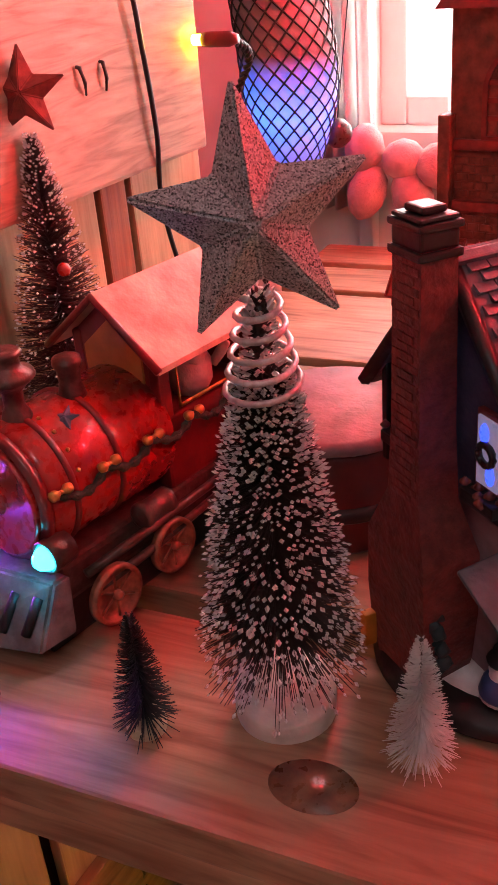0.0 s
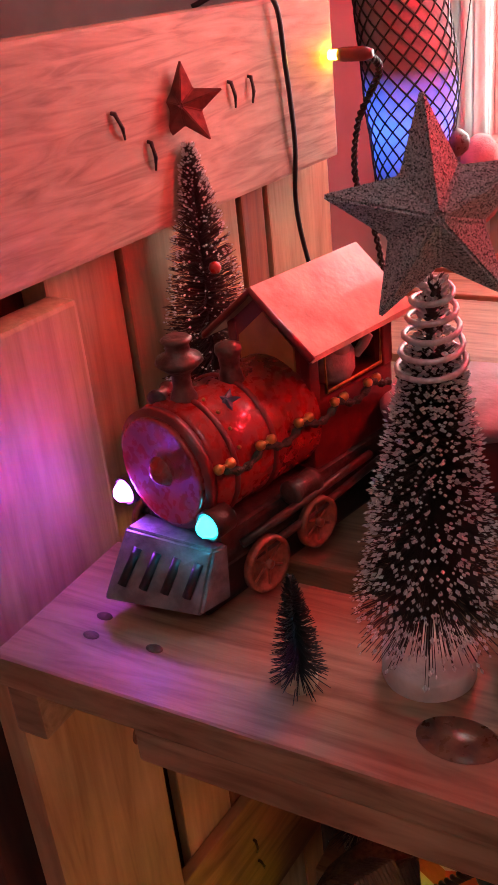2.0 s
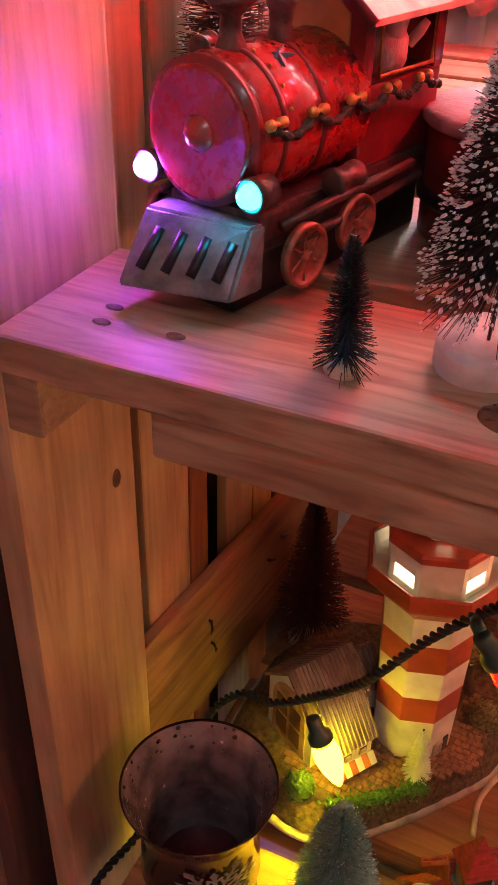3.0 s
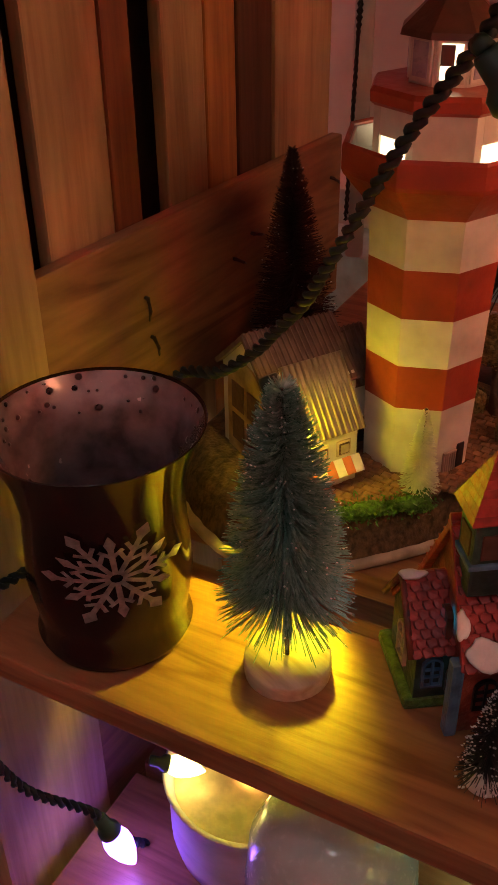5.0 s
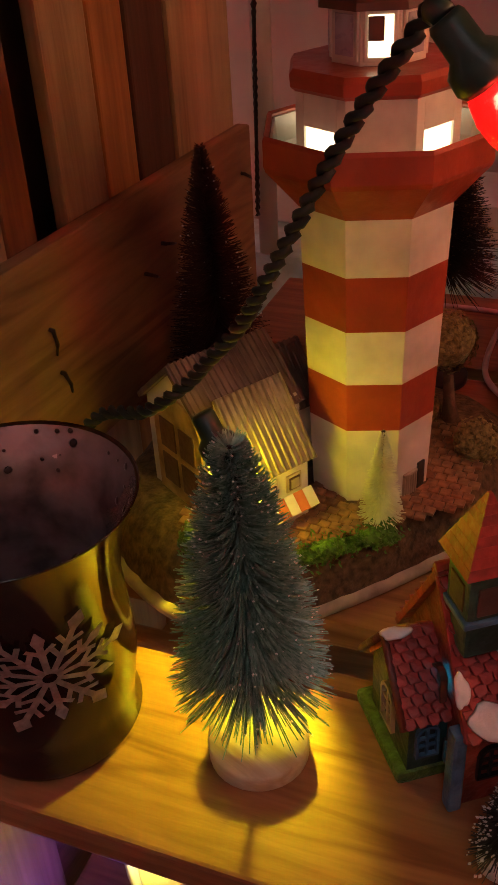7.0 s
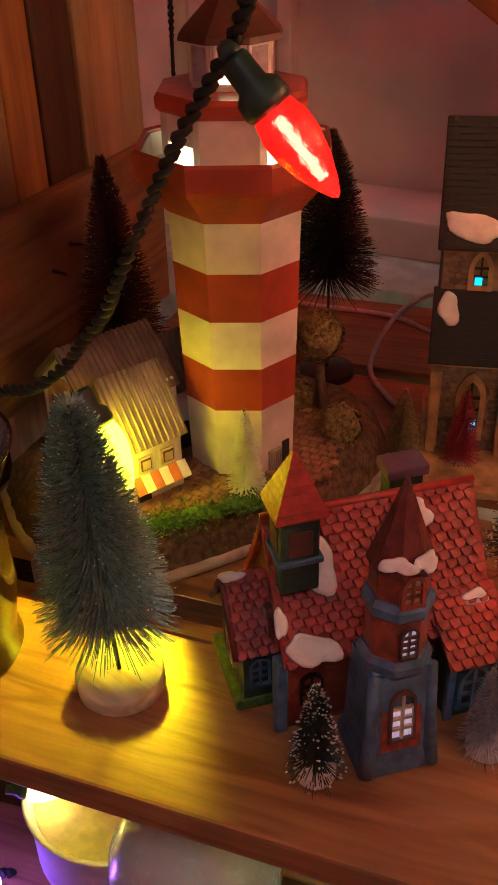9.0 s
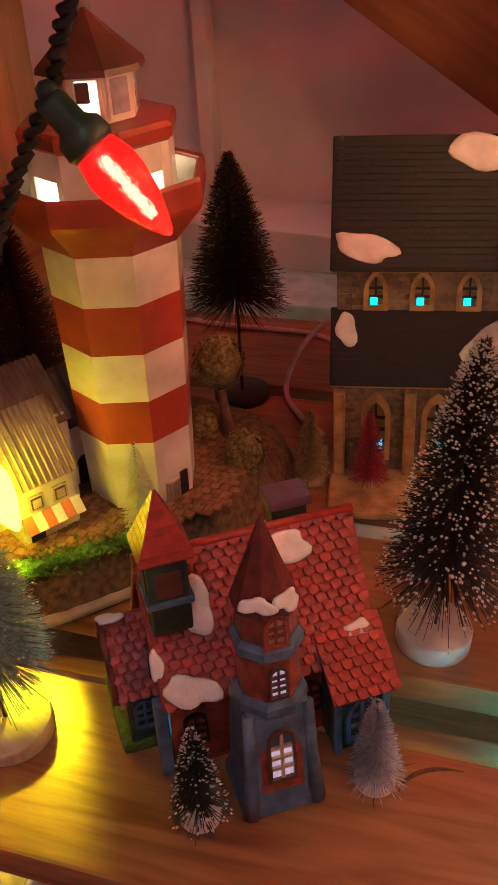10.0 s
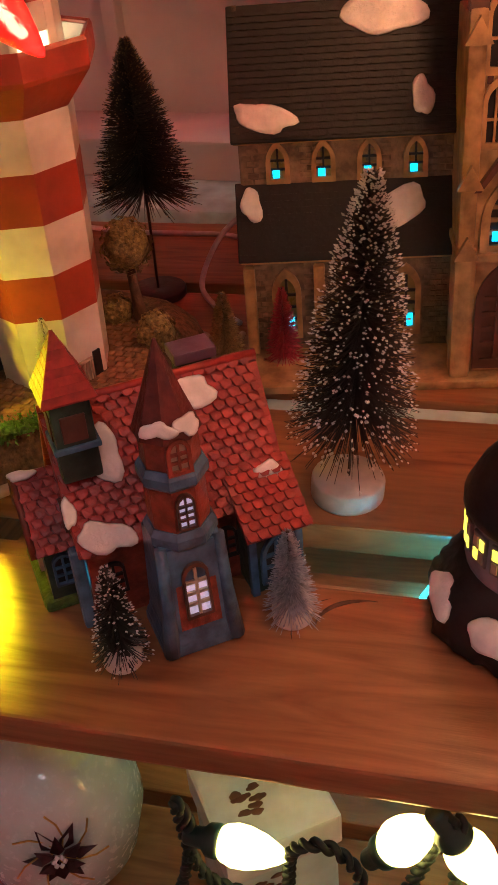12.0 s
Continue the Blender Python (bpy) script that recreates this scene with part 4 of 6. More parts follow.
snowman(0.129, 0.362, TOP + 0.0125, 10, 0.026)
snowman(0.145, 0.378, TOP + 0.0125, 40, 0.024)


# ---- red lit chapel at the back of the top shelf ----
def chapel():
    t = thing("ceramic_chapel", pose(0.050, 0.60, TOP, 0, 0, -6), "red-brown ceramic chapel with tall arched tower on the top shelf", "model church")
    boxed("nave", (-0.055, 0.16, 0.0, 0.07, 0.0, 0.088), BRICK, t, 0.002)
    m = slope((1, 0, 0), (0.05, -0.006, 0.085), (0.05, 0.035, 0.135), 1)
    bm = bmesh.new()
    box(bm, -0.112, 0.112, 0, 0.004, 0, 0.064, 0.001, m)
    r = part("roof", bm, TILE_RED, t, "ribbed red roof")
    for k in range(28):
        tubed("rib", [m @ Vector((-0.110 + k * 0.008, 0, 0.001)), m @ Vector((-0.110 + k * 0.008, 0, 0.063))], 0.0011, TILE_RED, r, 5)
    boxed("cornice", (-0.058, 0.163, -0.004, 0.0, 0.078, 0.086), STONE, t, 0.001)
    for k in range(5):
        x = -0.03 + 0.036 * k
        windowed(t, 0.010, 0.03, pose(x, -0.001, 0.03), BRICK, BLACK, 2)
        turned("window_light", [(0.0002, -0.001), (0.0034, 0), (0.0034, 0.0008)], L_CYANWIN, t, 14, pose(x + 0.004, -0.004, 0.060, -90, 0, 0), label="cyan window light")
    tw = boxed("tower", (-0.032, 0.034, 0.02, 0.075, 0.085, 0.245), BRICK, t, 0.002, None, "square brick tower")
    for z in (0.135, 0.17):
        boxed("string_course", (-0.036, 0.038, 0.0165, 0.078, z, z + 0.006), TILE_RED, t, 0.001)
    for x in (-0.036, 0.030):
        boxed("buttress", (x, x + 0.008, 0.012, 0.03, 0.085, 0.19), BRICK, t, 0.0015)
    windowed(tw, 0.02, 0.042, pose(0.001, 0.0195, 0.178), TILE_RED, STONE, 3)
    bm = bmesh.new()
    lathe(bm, [(0.054, 0.245), (0.05, 0.25), (0.002, 0.36)], 4, pose(0.001, 0.047, 0), math.pi / 4)
    part("spire", bm, TILE_RED, t)
    me = None
    for r in range(17):
        for c in range(8):
            z, x = 0.092 + r * 0.0048, -0.027 + c * 0.0078 + 0.0039 * (r % 2)
            if x > 0.031 or 0.133 < z < 0.142 or 0.168 < z < 0.180:
                continue
            if me is None:
                ob = boxed("brick", (-0.0034, 0.0034, -0.0007, 0.0002, -0.0019, 0.0019), BRICK, tw, 0.0003)
                me = ob.data
            else:
                ob = new("brick", me)
                ob.parent = tw
            ob.matrix_local = pose(x, 0.0199, z)
    return t


chapel()


# ---- church on the mid shelf ----
def church():
    t = thing("ceramic_church", pose(0.088, 0.603, MID, 0, 0, 15) @ Matrix.Diagonal((0.92, 0.95, 1, 1)), "tan and grey ceramic church with black roofs and snow patches", "model church")
    L = 0.150
    boxed("ground_plate", (-0.004, 0.215, -0.052, 0.085, 0.0, 0.006), TAN, t, 0.002)
    boxed("aisle_wall", (0.0, L, 0.0, 0.03, 0.006, 0.076), STONE, t, 0.0015, None, "grey-brown stone aisle wall")
    cl = boxed("clerestory_wall", (0.0, L, 0.012, 0.07, 0.07, 0.150), STONE, t, 0.0015, None, "grey-brown stone upper wall")
    for z0, z1, y0, y1, seed in ((0.148, 0.216, 0.004, 0.044, 1), (0.074, 0.1185, -0.005, 0.0125, 2)):
        m = slope((1, 0, 0), (L / 2, y0, z0), (L / 2, y1, z1), 1)
        h = math.hypot(z1 - z0, y1 - y0)
        bm = bmesh.new()
        box(bm, -L / 2 - 0.004, L / 2 + 0.004, 0, 0.004, -0.002, h, 0.001, m)
        r = part("roof_slope", bm, SLATE, t, "black ribbed roof slope")
        for k in range(int(h / 0.004)):
            bm = bmesh.new()
            box(bm, -L / 2 - 0.003, L / 2 + 0.003, -0.0009, 0.0002, k * 0.004, k * 0.004 + 0.0031, 0, m)
            part("slate_course", bm, SLATE, r)
        if seed == 1:
            blob("roof_snow", 0, 0, 0.021, 0.0085, SNOW, r, m @ pose(-0.056, -0.0008, 0.012, 0, 16, 0), 0.0016, 2, "patch of snow", 0.25)
            blob("roof_snow", 0.022, 0.068, 0.026, 0.012, SNOW, r, m @ pose(0, -0.0008, 0), 0.002, 7)
            blob("roof_snow", 0.046, 0.020, 0.007, 0.012, SNOW, r, m @ pose(0, -0.0008, 0), 0.002, 9)
        else:
            blob("roof_snow", -0.068, 0.034, 0.007, 0.011, SNOW, r, m @ pose(0, -0.0008, 0), 0.002, 12)
            blob("roof_snow", 0.038, 0.016, 0.020, 0.012, SNOW, r, m @ pose(0, -0.0008, 0, 0, -20, 0), 0.002, 14)
    bm = bmesh.new()
    prism(bm, [(0.004, 0.148), (0.044, 0.216), (0.084, 0.148)], 0.003, pose(0, 0, 0, 0, 0, 90))
    bmesh.ops.translate(bm, verts=bm.verts[:], vec=(0.003, 0, 0))
    part("gable", bm, STONE, t)
    boxed("eave_moulding", (-0.003, L, 0.008, 0.012, 0.143, 0.149), TAN, t, 0.001)
    boxed("eave_moulding", (-0.003, L, -0.004, 0.0, 0.070, 0.075), TAN, t, 0.001)
    rnd = random.Random(2)
    for k in range(4):
        x = 0.026 + 0.0305 * k
        w = windowed(t, 0.0095, 0.019, pose(x, 0.0112, 0.121), TAN, mat("amber_glass_dim", (0.25, 0.20, 0.06), 0.3), 2, grow=1.7, barmat=BLACK)
        boxed("window_light", (x - 0.0036, x + 0.0012, 0.0092, 0.0102, 0.1215, 0.1265), L_CYANWIN, w, 0.0004, None, "cyan light at the window")
    for k in range(3):
        x = 0.028 + 0.042 * k
        w = windowed(t, 0.013, 0.038, pose(x, -0.0008, 0.021), TAN, mat("amber_glass_dim", (0.25, 0.20, 0.06), 0.3), 3, grow=1.6, barmat=BLACK)
        boxed("window_light", (x + 0.0006, x + 0.005, -0.0028, -0.0016, 0.022, 0.031), L_CYANWIN, w, 0.0004, None, "cyan light at the window")
    for x in (0.0, 0.049, 0.091):
        boxed("buttress", (x - 0.0015, x + 0.0065, -0.007, 0.002, 0.006, 0.068), TAN, t, 0.0015)
    me = None
    for r in range(17):
        for c in range(17):
            z, x = 0.010 + r * 0.0038, 0.005 + c * 0.0088 + 0.0044 * (r % 2)
            if x > L - 0.004 or min(abs(x - (0.028 + 0.042 * k)) for k in range(3)) < 0.013:
                continue
            if me is None:
                ob = boxed("stone", (-0.0038, 0.0038, -0.0006, 0.0002, -0.0015, 0.0015), STONE, t, 0.0003)
                me = ob.data
            else:
                ob = new("stone", me)
                ob.parent = t
            ob.matrix_local = pose(x, 0.0, z)
            if z < 0.029:
                ob2 = new("stone", me)
                ob2.parent = t
                ob2.matrix_local = pose(x, 0.012, 0.119 + r * 0.0038)
    # tower
    tw = thing_part("tower", t)
    X0, X1, Y0, Y1 = 0.138, 0.200, -0.044, 0.02
    boxed("tower_body", (X0 + 0.004, X1 - 0.004, Y0 + 0.004, Y1, 0.006, 0.215), TAN, tw, 0.002, None, "tan glazed stone tower")
    for x in (X0, X1 - 0.014):
        boxed("corner_buttress", (x, x + 0.014, Y0 - 0.004, Y0 + 0.012, 0.006, 0.092), TAN, tw, 0.003)
        boxed("corner_buttress", (x + 0.0015, x + 0.0125, Y0 - 0.001, Y0 + 0.012, 0.09, 0.222), TAN, tw, 0.003)
        for z in (0.086, 0.128, 0.205):
            prismed("gablet", [(-0.008, 0), (0.008, 0), (0, 0.014)], 0.004, TAN, tw, pose(x + 0.007, Y0 - 0.006, z))
        bm = bmesh.new()
        lathe(bm, [(0.008, 0.22), (0.007, 0.226), (0.0005, 0.262)], 4, pose(x + 0.007, Y0 + 0.006, 0), math.pi / 4)
        part("pinnacle", bm, BROWN_ROOF, tw)
    xc = (X0 + X1) / 2
    windowed(tw, 0.021, 0.056, pose(xc, Y0 + 0.003, 0.016), BROWN_ROOF, BROWN_ROOF, 4, grow=1.45)
    w = windowed(tw, 0.019, 0.034, pose(xc, Y0 + 0.003, 0.092), TAN, BLACK, 3, grow=1.6)
    boxed("window_light", (xc - 0.008, xc - 0.003, Y0 + 0.0005, Y0 + 0.0015, 0.095, 0.101), L_CYANWIN, w, 0.0004)
    prismed("hood_gable", [(-0.021, 0), (-0.017, 0), (0, 0.022), (0.017, 0), (0.021, 0), (0, 0.029)], 0.005, BROWN_ROOF, tw, pose(xc, Y0 - 0.001, 0.125))
    boxed("string_course", (X0 + 0.002, X1 - 0.002, Y0 - 0.001, Y1, 0.082, 0.088), TAN, tw, 0.0015)
    for dx in (-0.011, 0.011):
        windowed(tw, 0.010, 0.030, pose(xc + dx, Y0 + 0.003, 0.152), TAN, BLACK, 1, grow=1.5)
        windowed(tw, 0.011, 0.034, pose(xc + dx, Y0 + 0.003, 0.192), TAN, BLACK, 1, grow=1.5)
    for k in range(6):
        boxed("blind_arch", (xc - 0.017 + k * 0.006, xc - 0.0135 + k * 0.006, Y0 + 0.0028, Y0 + 0.005, 0.183, 0.190), BROWN_ROOF, tw, 0.0004)
    bm = bmesh.new()
    lathe(bm, [(0.030, 0.222), (0.028, 0.227), (0.001, 0.36)], 8, pose(xc, -0.012, 0), math.pi / 8)
    part("spire", bm, SLATE, tw, "black glazed spire")
    return t


def thing_part(name, parent):
    ob = new(name)
    ob.empty_display_size = 0.01
    ob.parent = parent
    return ob


church()


# ---- lighthouse scene ----
OUTLINE = [(-0.145, 0.445), (-0.110, 0.415), (-0.065, 0.396), (-0.025, 0.402), (0.008, 0.436), (0.040, 0.482), (0.066, 0.53), (0.066, 0.585), (0.035, 0.625), (-0.05, 0.632), (-0.12, 0.605), (-0.150, 0.53)]
PZ = 0.038


def lighthouse():
    t = thing("ceramic_lighthouse", pose(0, 0, MID), "red and white striped ceramic lighthouse with cobbled yard and cottages", "model lighthouse")
    c = Vector((-0.04, 0.512, 0))
    ring = [Vector(p) for p in [(q.x, q.y, 0) for q in spline([(*p, 0) for p in OUTLINE + OUTLINE[:1]], 4)[:-1]]]
    bm = bmesh.new()
    rows = []
    for f, z in ((0.98, 0), (1.0, 0.004), (0.985, 0.012), (0.93, 0.028), (0.86, PZ - 0.003), (0.83, PZ)):
        rows.append([bm.verts.new(c + (p - c) * f * (1 + 0.012 * math.sin(i * 1.7 + z * 300)) + Vector((0, 0, z))) for i, p in enumerate(ring)])
    n = len(ring)
    for a, b in zip(rows, rows[1:]):
        for i in range(n):
            bm.faces.new((a[i], a[(i + 1) % n], b[(i + 1) % n], b[i]))
    bm.faces.new(rows[0][::-1])
    bm.faces.new(rows[-1])
    part("ground", bm, EARTH, t, "brown earth bank", True)
    bm = bmesh.new()
    rows = [[bm.verts.new(c + (p - c) * f + Vector((0, 0, z))) for p in ring] for f, z in ((1.0, 0), (1.03, 0.002), (1.03, 0.006), (1.0, 0.008))]
    for a, b in zip(rows, rows[1:]):
        for i in range(n):
            bm.faces.new((a[i], a[(i + 1) % n], b[(i + 1) % n], b[i]))
    bm.faces.new(rows[0][::-1])
    bm.faces.new(rows[-1])
    part("rim", bm, CREAM, t, "cream foot rim", True)
    # cobbles of the yard
    me = None
    rnd = random.Random(4)
    yard = thing_part("yard", t)
    for r in range(28):
        for k in range(24):
            x, y = -0.080 + 0.0062 * k + 0.0031 * (r % 2), 0.410 + 0.0062 * r
            p = Vector((x, y, 0)) - c
            if p.length > 0.094 or (x < -0.03 and y > 0.44) or (Vector((x + 0.003, y - 0.509, 0)).length < 0.031) or (y - 0.424) < 0.98 * (x + 0.018):
                continue
            if me is None:
                ob = boxed("cobble", (-0.0029, 0.0029, -0.0029, 0.0029, -0.001, 0.0010), COBBLE, yard, 0.0007)
                me = ob.data
            else:
                ob = new("cobble", me)
                ob.parent = yard
            ob.matrix_local = pose(x, y, PZ + rnd.uniform(-0.0004, 0.0004), rnd.uniform(-3, 3), rnd.uniform(-3, 3), rnd.uniform(-4, 4))
    # hedge on the front edge
    V, F = [], []
    for i in range(1500):
        f = rnd.random()
        a, b = Vector((-0.030, 0.408, PZ)), Vector((0.026, 0.464, PZ))
        q = a.lerp(b, f) + Vector((rnd.gauss(0, 0.0035), rnd.gauss(0, 0.0035), abs(rnd.gauss(0, 0.0045)) - 0.005))
        d = Vector((rnd.gauss(0, 1), rnd.gauss(-0.6, 1), rnd.gauss(0.3, 1))).normalized() * rnd.uniform(0.002, 0.0045)
        s = d.cross(Vector((rnd.random(), rnd.random(), 1))).normalized() * 0.0011
        k = len(V)
        V += [q, q + d * 0.5 + s, q + d, q + d * 0.5 - s]
        F.append((k, k + 1, k + 2, k + 3))
    bm = bmesh.new()
    tube(bm, [Vector((-0.030, 0.408, PZ - 0.002)).lerp(Vector((0.026, 0.464, PZ - 0.002)), i / 12) + Vector((0, 0, 0.001 * math.sin(i * 2.1))) for i in range(13)], [0.0045 + 0.001 * math.sin(i * 1.3) for i in range(13)], 8)
    h = part("hedge", bm, HEDGE, t, "bright green hedge", True)
    raw("leaves", V, F, HEDGE, h, "", False, "stuff")
    # tower
    ax = pose(-0.005, 0.510, 0)
    tw = thing_part("tower", t)
    z0, z1, r0, r1 = PZ, 0.196, 0.0330, 0.0380
    cuts = [PZ, 0.083, 0.110, 0.139, 0.167, 0.196]
    rad = lambda z: r0 + (r1 - r0) * (z - z0) / (z1 - z0)
    tn = 0.0
    c8 = math.cos(math.pi / 8)
    for k, (a, b) in enumerate(zip(cuts, cuts[1:])):
        turned("band", [(rad(a), a), (rad(b), b)], WHITE_G if k % 2 == 0 else RED_BAND, tw, 8, ax, tn, False, "white glazed band" if k % 2 == 0 else "brick red glazed band")
    turned("gallery", [(0.0375, 0.194), (0.040, 0.197), (0.0535, 0.2125), (0.0545, 0.215), (0.0545, 0.2265), (0.0535, 0.2285), (0.0515, 0.2275), (0.0505, 0.214), (0.030, 0.213)], RED_BAND, tw, 8, ax, tn, False, "red gallery with parapet")
    turned("parapet_lining", [(0.0503, 0.2135), (0.0511, 0.2262), (0.0500, 0.2262), (0.0490, 0.2142)], WHITE_G, tw, 8, ax, tn, False, "cream inner face of the parapet")
    # watch room of eight wall panels, every other one open to the lamp inside
    turned("lamp_core", [(0.012, 0.2132), (0.012, 0.240), (0.0, 0.241)], L_CORE, tw, 12, ax, 0, True, "warm lamp glow inside the watch room")
    for k in range(8):
        a = tn + (k + 0.5) * math.pi / 4
        m = ax @ pose(0.0385 * c8 * math.cos(a), 0.0385 * c8 * math.sin(a), 0.2132, 0, 0, math.degrees(a) + 90)
        hw = 0.0385 * math.sin(math.pi / 8)
        if k % 2 == 1:
            for x0_, x1_, za, zb in ((-hw, -0.0098, 0, 0.0325), (0.0098, hw, 0, 0.0325), (-0.0098, 0.0098, 0, 0.0065), (-0.0098, 0.0098, 0.0185, 0.0325)):
                boxed("watch_room_wall", (x0_, x1_, 0, 0.0022, za, zb), WHITE_G, tw, 0.0003, m)
            boxed("lit_window", (-0.0098, 0.0098, 0.0012, 0.0020, 0.0065, 0.0185), L_WARMWIN, tw, 0.0002, m, "warm lit window opening")
        else:
            boxed("watch_room_wall", (-hw, hw, 0, 0.0022, 0, 0.0325), WHITE_G, tw, 0.0003, m)
    turned("upper_gallery", [(0.0385, 0.2455), (0.0408, 0.2475), (0.0412, 0.2525), (0.0395, 0.255), (0.02, 0.2555)], RED_BAND, tw, 8, ax, tn, False)
    turned("lantern_room", [(0.0215, 0.2555), (0.0210, 0.281)], WHITE_G, tw, 8, ax, tn, False)
    turned("roof", [(0.0275, 0.2775), (0.0268, 0.2805), (0.001, 0.3045)], BROWN_ROOF, tw, 8, ax, tn, False, "brown glazed octagonal roof")
    for k in range(8):
        a = tn + (k + 0.5) * math.pi / 4
        m = ax @ pose(0.0215 * c8 * math.cos(a), 0.0215 * c8 * math.sin(a), 0.257, 0, 0, math.degrees(a) + 90)
        fr = boxed("lantern_frame", (-0.0070, 0.0070, -0.0010, 0.001, 0.0, 0.0205), WHITE_G, tw, 0.0006, m)
        boxed("lantern_pane", (-0.0052, 0.0052, -0.0013, 0.001, 0.002, 0.0185), L_WARMWIN if k == 6 else LAVPANE, fr, 0.0003, m)
        if k == 6:
            boxed("lantern_sash", (-0.0052, 0.0014, -0.0018, -0.0012, 0.0085, 0.0180), BROWN_ROOF, fr, 0.0003, m)
    a = -math.pi / 8
    m = ax @ pose(rad(0.048) * c8 * math.cos(a), rad(0.048) * c8 * math.sin(a), 0, 0, 0, math.degrees(a) + 90)
    boxed("door", (0.0035, 0.0090, -0.0012, 0.002, PZ, PZ + 0.0165), BLACK, tw, 0.0004, m, "black arched door")
    for k in range(6):
        boxed("railing_bar", (-0.0075 + 0.0018 * k, -0.0067 + 0.0018 * k, -0.0016, 0.0, PZ, PZ + 0.013), CREAM, tw, 0, m)
    boxed("railing_bar", (-0.0075, 0.0025, -0.0017, 0.0, PZ + 0.0125, PZ + 0.0140), CREAM, tw, 0, m)
    # barn with a front wing and a lower annex; local x runs along the ridge
    b = thing_part("barn", t)
    bm_ = pose(-0.019, 0.460, PZ - 0.002, 0, 0, 63)
    prismed("barn_body", [(0.022, 0), (0.081, 0), (0.081, 0.060), (0.052, 0.083), (0.022, 0.060)], 0.056, WHITE_G, b, bm_ @ pose(0, 0, 0, 0, 0, 90) @ pose(0, -0.012, 0), "white plastered barn")
    prismed("barn_body", [(0.033, 0), (0.074, 0), (0.074, 0.046), (0.053, 0.070), (0.033, 0.046)], 0.022, WHITE_G, b, bm_ @ pose(0, 0, 0, 0, 0, 90) @ pose(0, -0.034, 0))
    for x0, x1, zr, ze, ye, yr, yf in ((-0.048, 0.014, 0.0865, 0.058, 0.020, 0.0515, 0.084), (0.014, 0.037, 0.0735, 0.044, 0.031, 0.053, 0.077)):
        for sg in (1, -1):
            f = Vector(((x0 + x1) / 2, ye if sg > 0 else yf, ze))
            r = Vector(((x0 + x1) / 2, yr, zr))
            m = bm_ @ slope((sg, 0, 0), f, r, 1)
            h = (r - f).length
            bm = bmesh.new()
            box(bm, -(x1 - x0) / 2, (x1 - x0) / 2, 0, 0.003, -0.001, h, 0.0006, m)
            rf = part("roof_slope", bm, ROOF_BROWN, b, "ribbed brown roof")
            nr = int((x1 - x0) / 0.0036)
            for k in range(nr):
                xx = -(x1 - x0) / 2 + 0.002 + k * 0.0036
                tubed("rib", [m @ Vector((xx, 0, 0)), m @ Vector((xx, 0, h))], 0.0008, ROOF_BROWN, rf, 5)
    wg = bm_ @ pose(-0.037, 0, 0)
    boxed("wing", (0, 0.036, 0, 0.03, 0, 0.042), WHITE_G, b, 0.001, wg)
    prismed("wing_gable", [(0.0, 0.040), (0.030, 0.040), (0.030, 0.070), (0.024, 0.072)], 0.034, WHITE_G, b, wg @ pose(0, 0, 0, 0, 0, 90) @ pose(0, -0.035, 0))
    f, r = Vector((0.018, -0.0045, 0.0395)), Vector((0.018, 0.023, 0.0765))
    m = wg @ slope((1, 0, 0), f, r, 1)
    bm = bmesh.new()
    box(bm, -0.0205, 0.0205, 0, 0.003, 0, (r - f).length, 0.0006, m)
    rf = part("roof_slope", bm, ROOF_PALE, b, "pale ribbed wing roof")
    for k in range(11):
        tubed("rib", [m @ Vector((-0.019 + k * 0.0038, 0, 0)), m @ Vector((-0.019 + k * 0.0038, 0, (r - f).length))], 0.0009, ROOF_PALE, rf, 5)
    for x in (0.011, 0.026):
        w = boxed("window", (x - 0.0048, x + 0.0048, -0.001, 0.001, 0.0225, 0.0325), CREAM, b, 0.0005, wg)
        boxed("window_moulding", (x - 0.0034, x + 0.0034, -0.0016, 0.0, 0.0240, 0.0310), BROWN_ROOF, w, 0.0002, wg)
        boxed("pane", (x - 0.0026, x + 0.0026, -0.0021, 0.0, 0.0248, 0.0302), CREAM, w, 0.0002, wg)
    for k in range(6):
        boxed("awning_stripe", (0.0005 + 0.006 * k, 0.0065 + 0.006 * k, -0.0012, 0.0, -0.0105, 0.0), WHITE_G if k % 2 else AWNING, b, 0.0002, wg @ pose(0, -0.0005, 0.0205, -42, 0, 0))
    boxed("shop_window", (0.004, 0.013, -0.0006, 0.001, 0.0, 0.009), BLACK, b, 0.0003, wg)
    boxed("side_door", (-0.0006, 0.0008, 0.040, 0.050, 0.0, 0.019), BLACK, b, 0.0004, bm_ @ pose(0.035, 0, 0), "black annex door")
    prismed("annex_door", arch(0.010, 0.021, 8, False), 0.001, BLACK, b, bm_ @ pose(0.024, 0.0322, 0), "black arched annex door")
    gm = bm_ @ pose(-0.0450, 0.052, 0, 0, 0, -90)
    prismed("gable_arch", arch(0.044, 0.066, 10, False), 0.001, TAN, b, gm, "tan arched gable front")
    for dx in (-0.009, 0.009):
        for dz in (0.010, 0.032):
            boxed("gable_panel", (dx - 0.007, dx + 0.007, -0.0008, 0.0, dz, dz + 0.018), BROWN_ROOF, b, 0.0004, gm, "brown gable door panel")
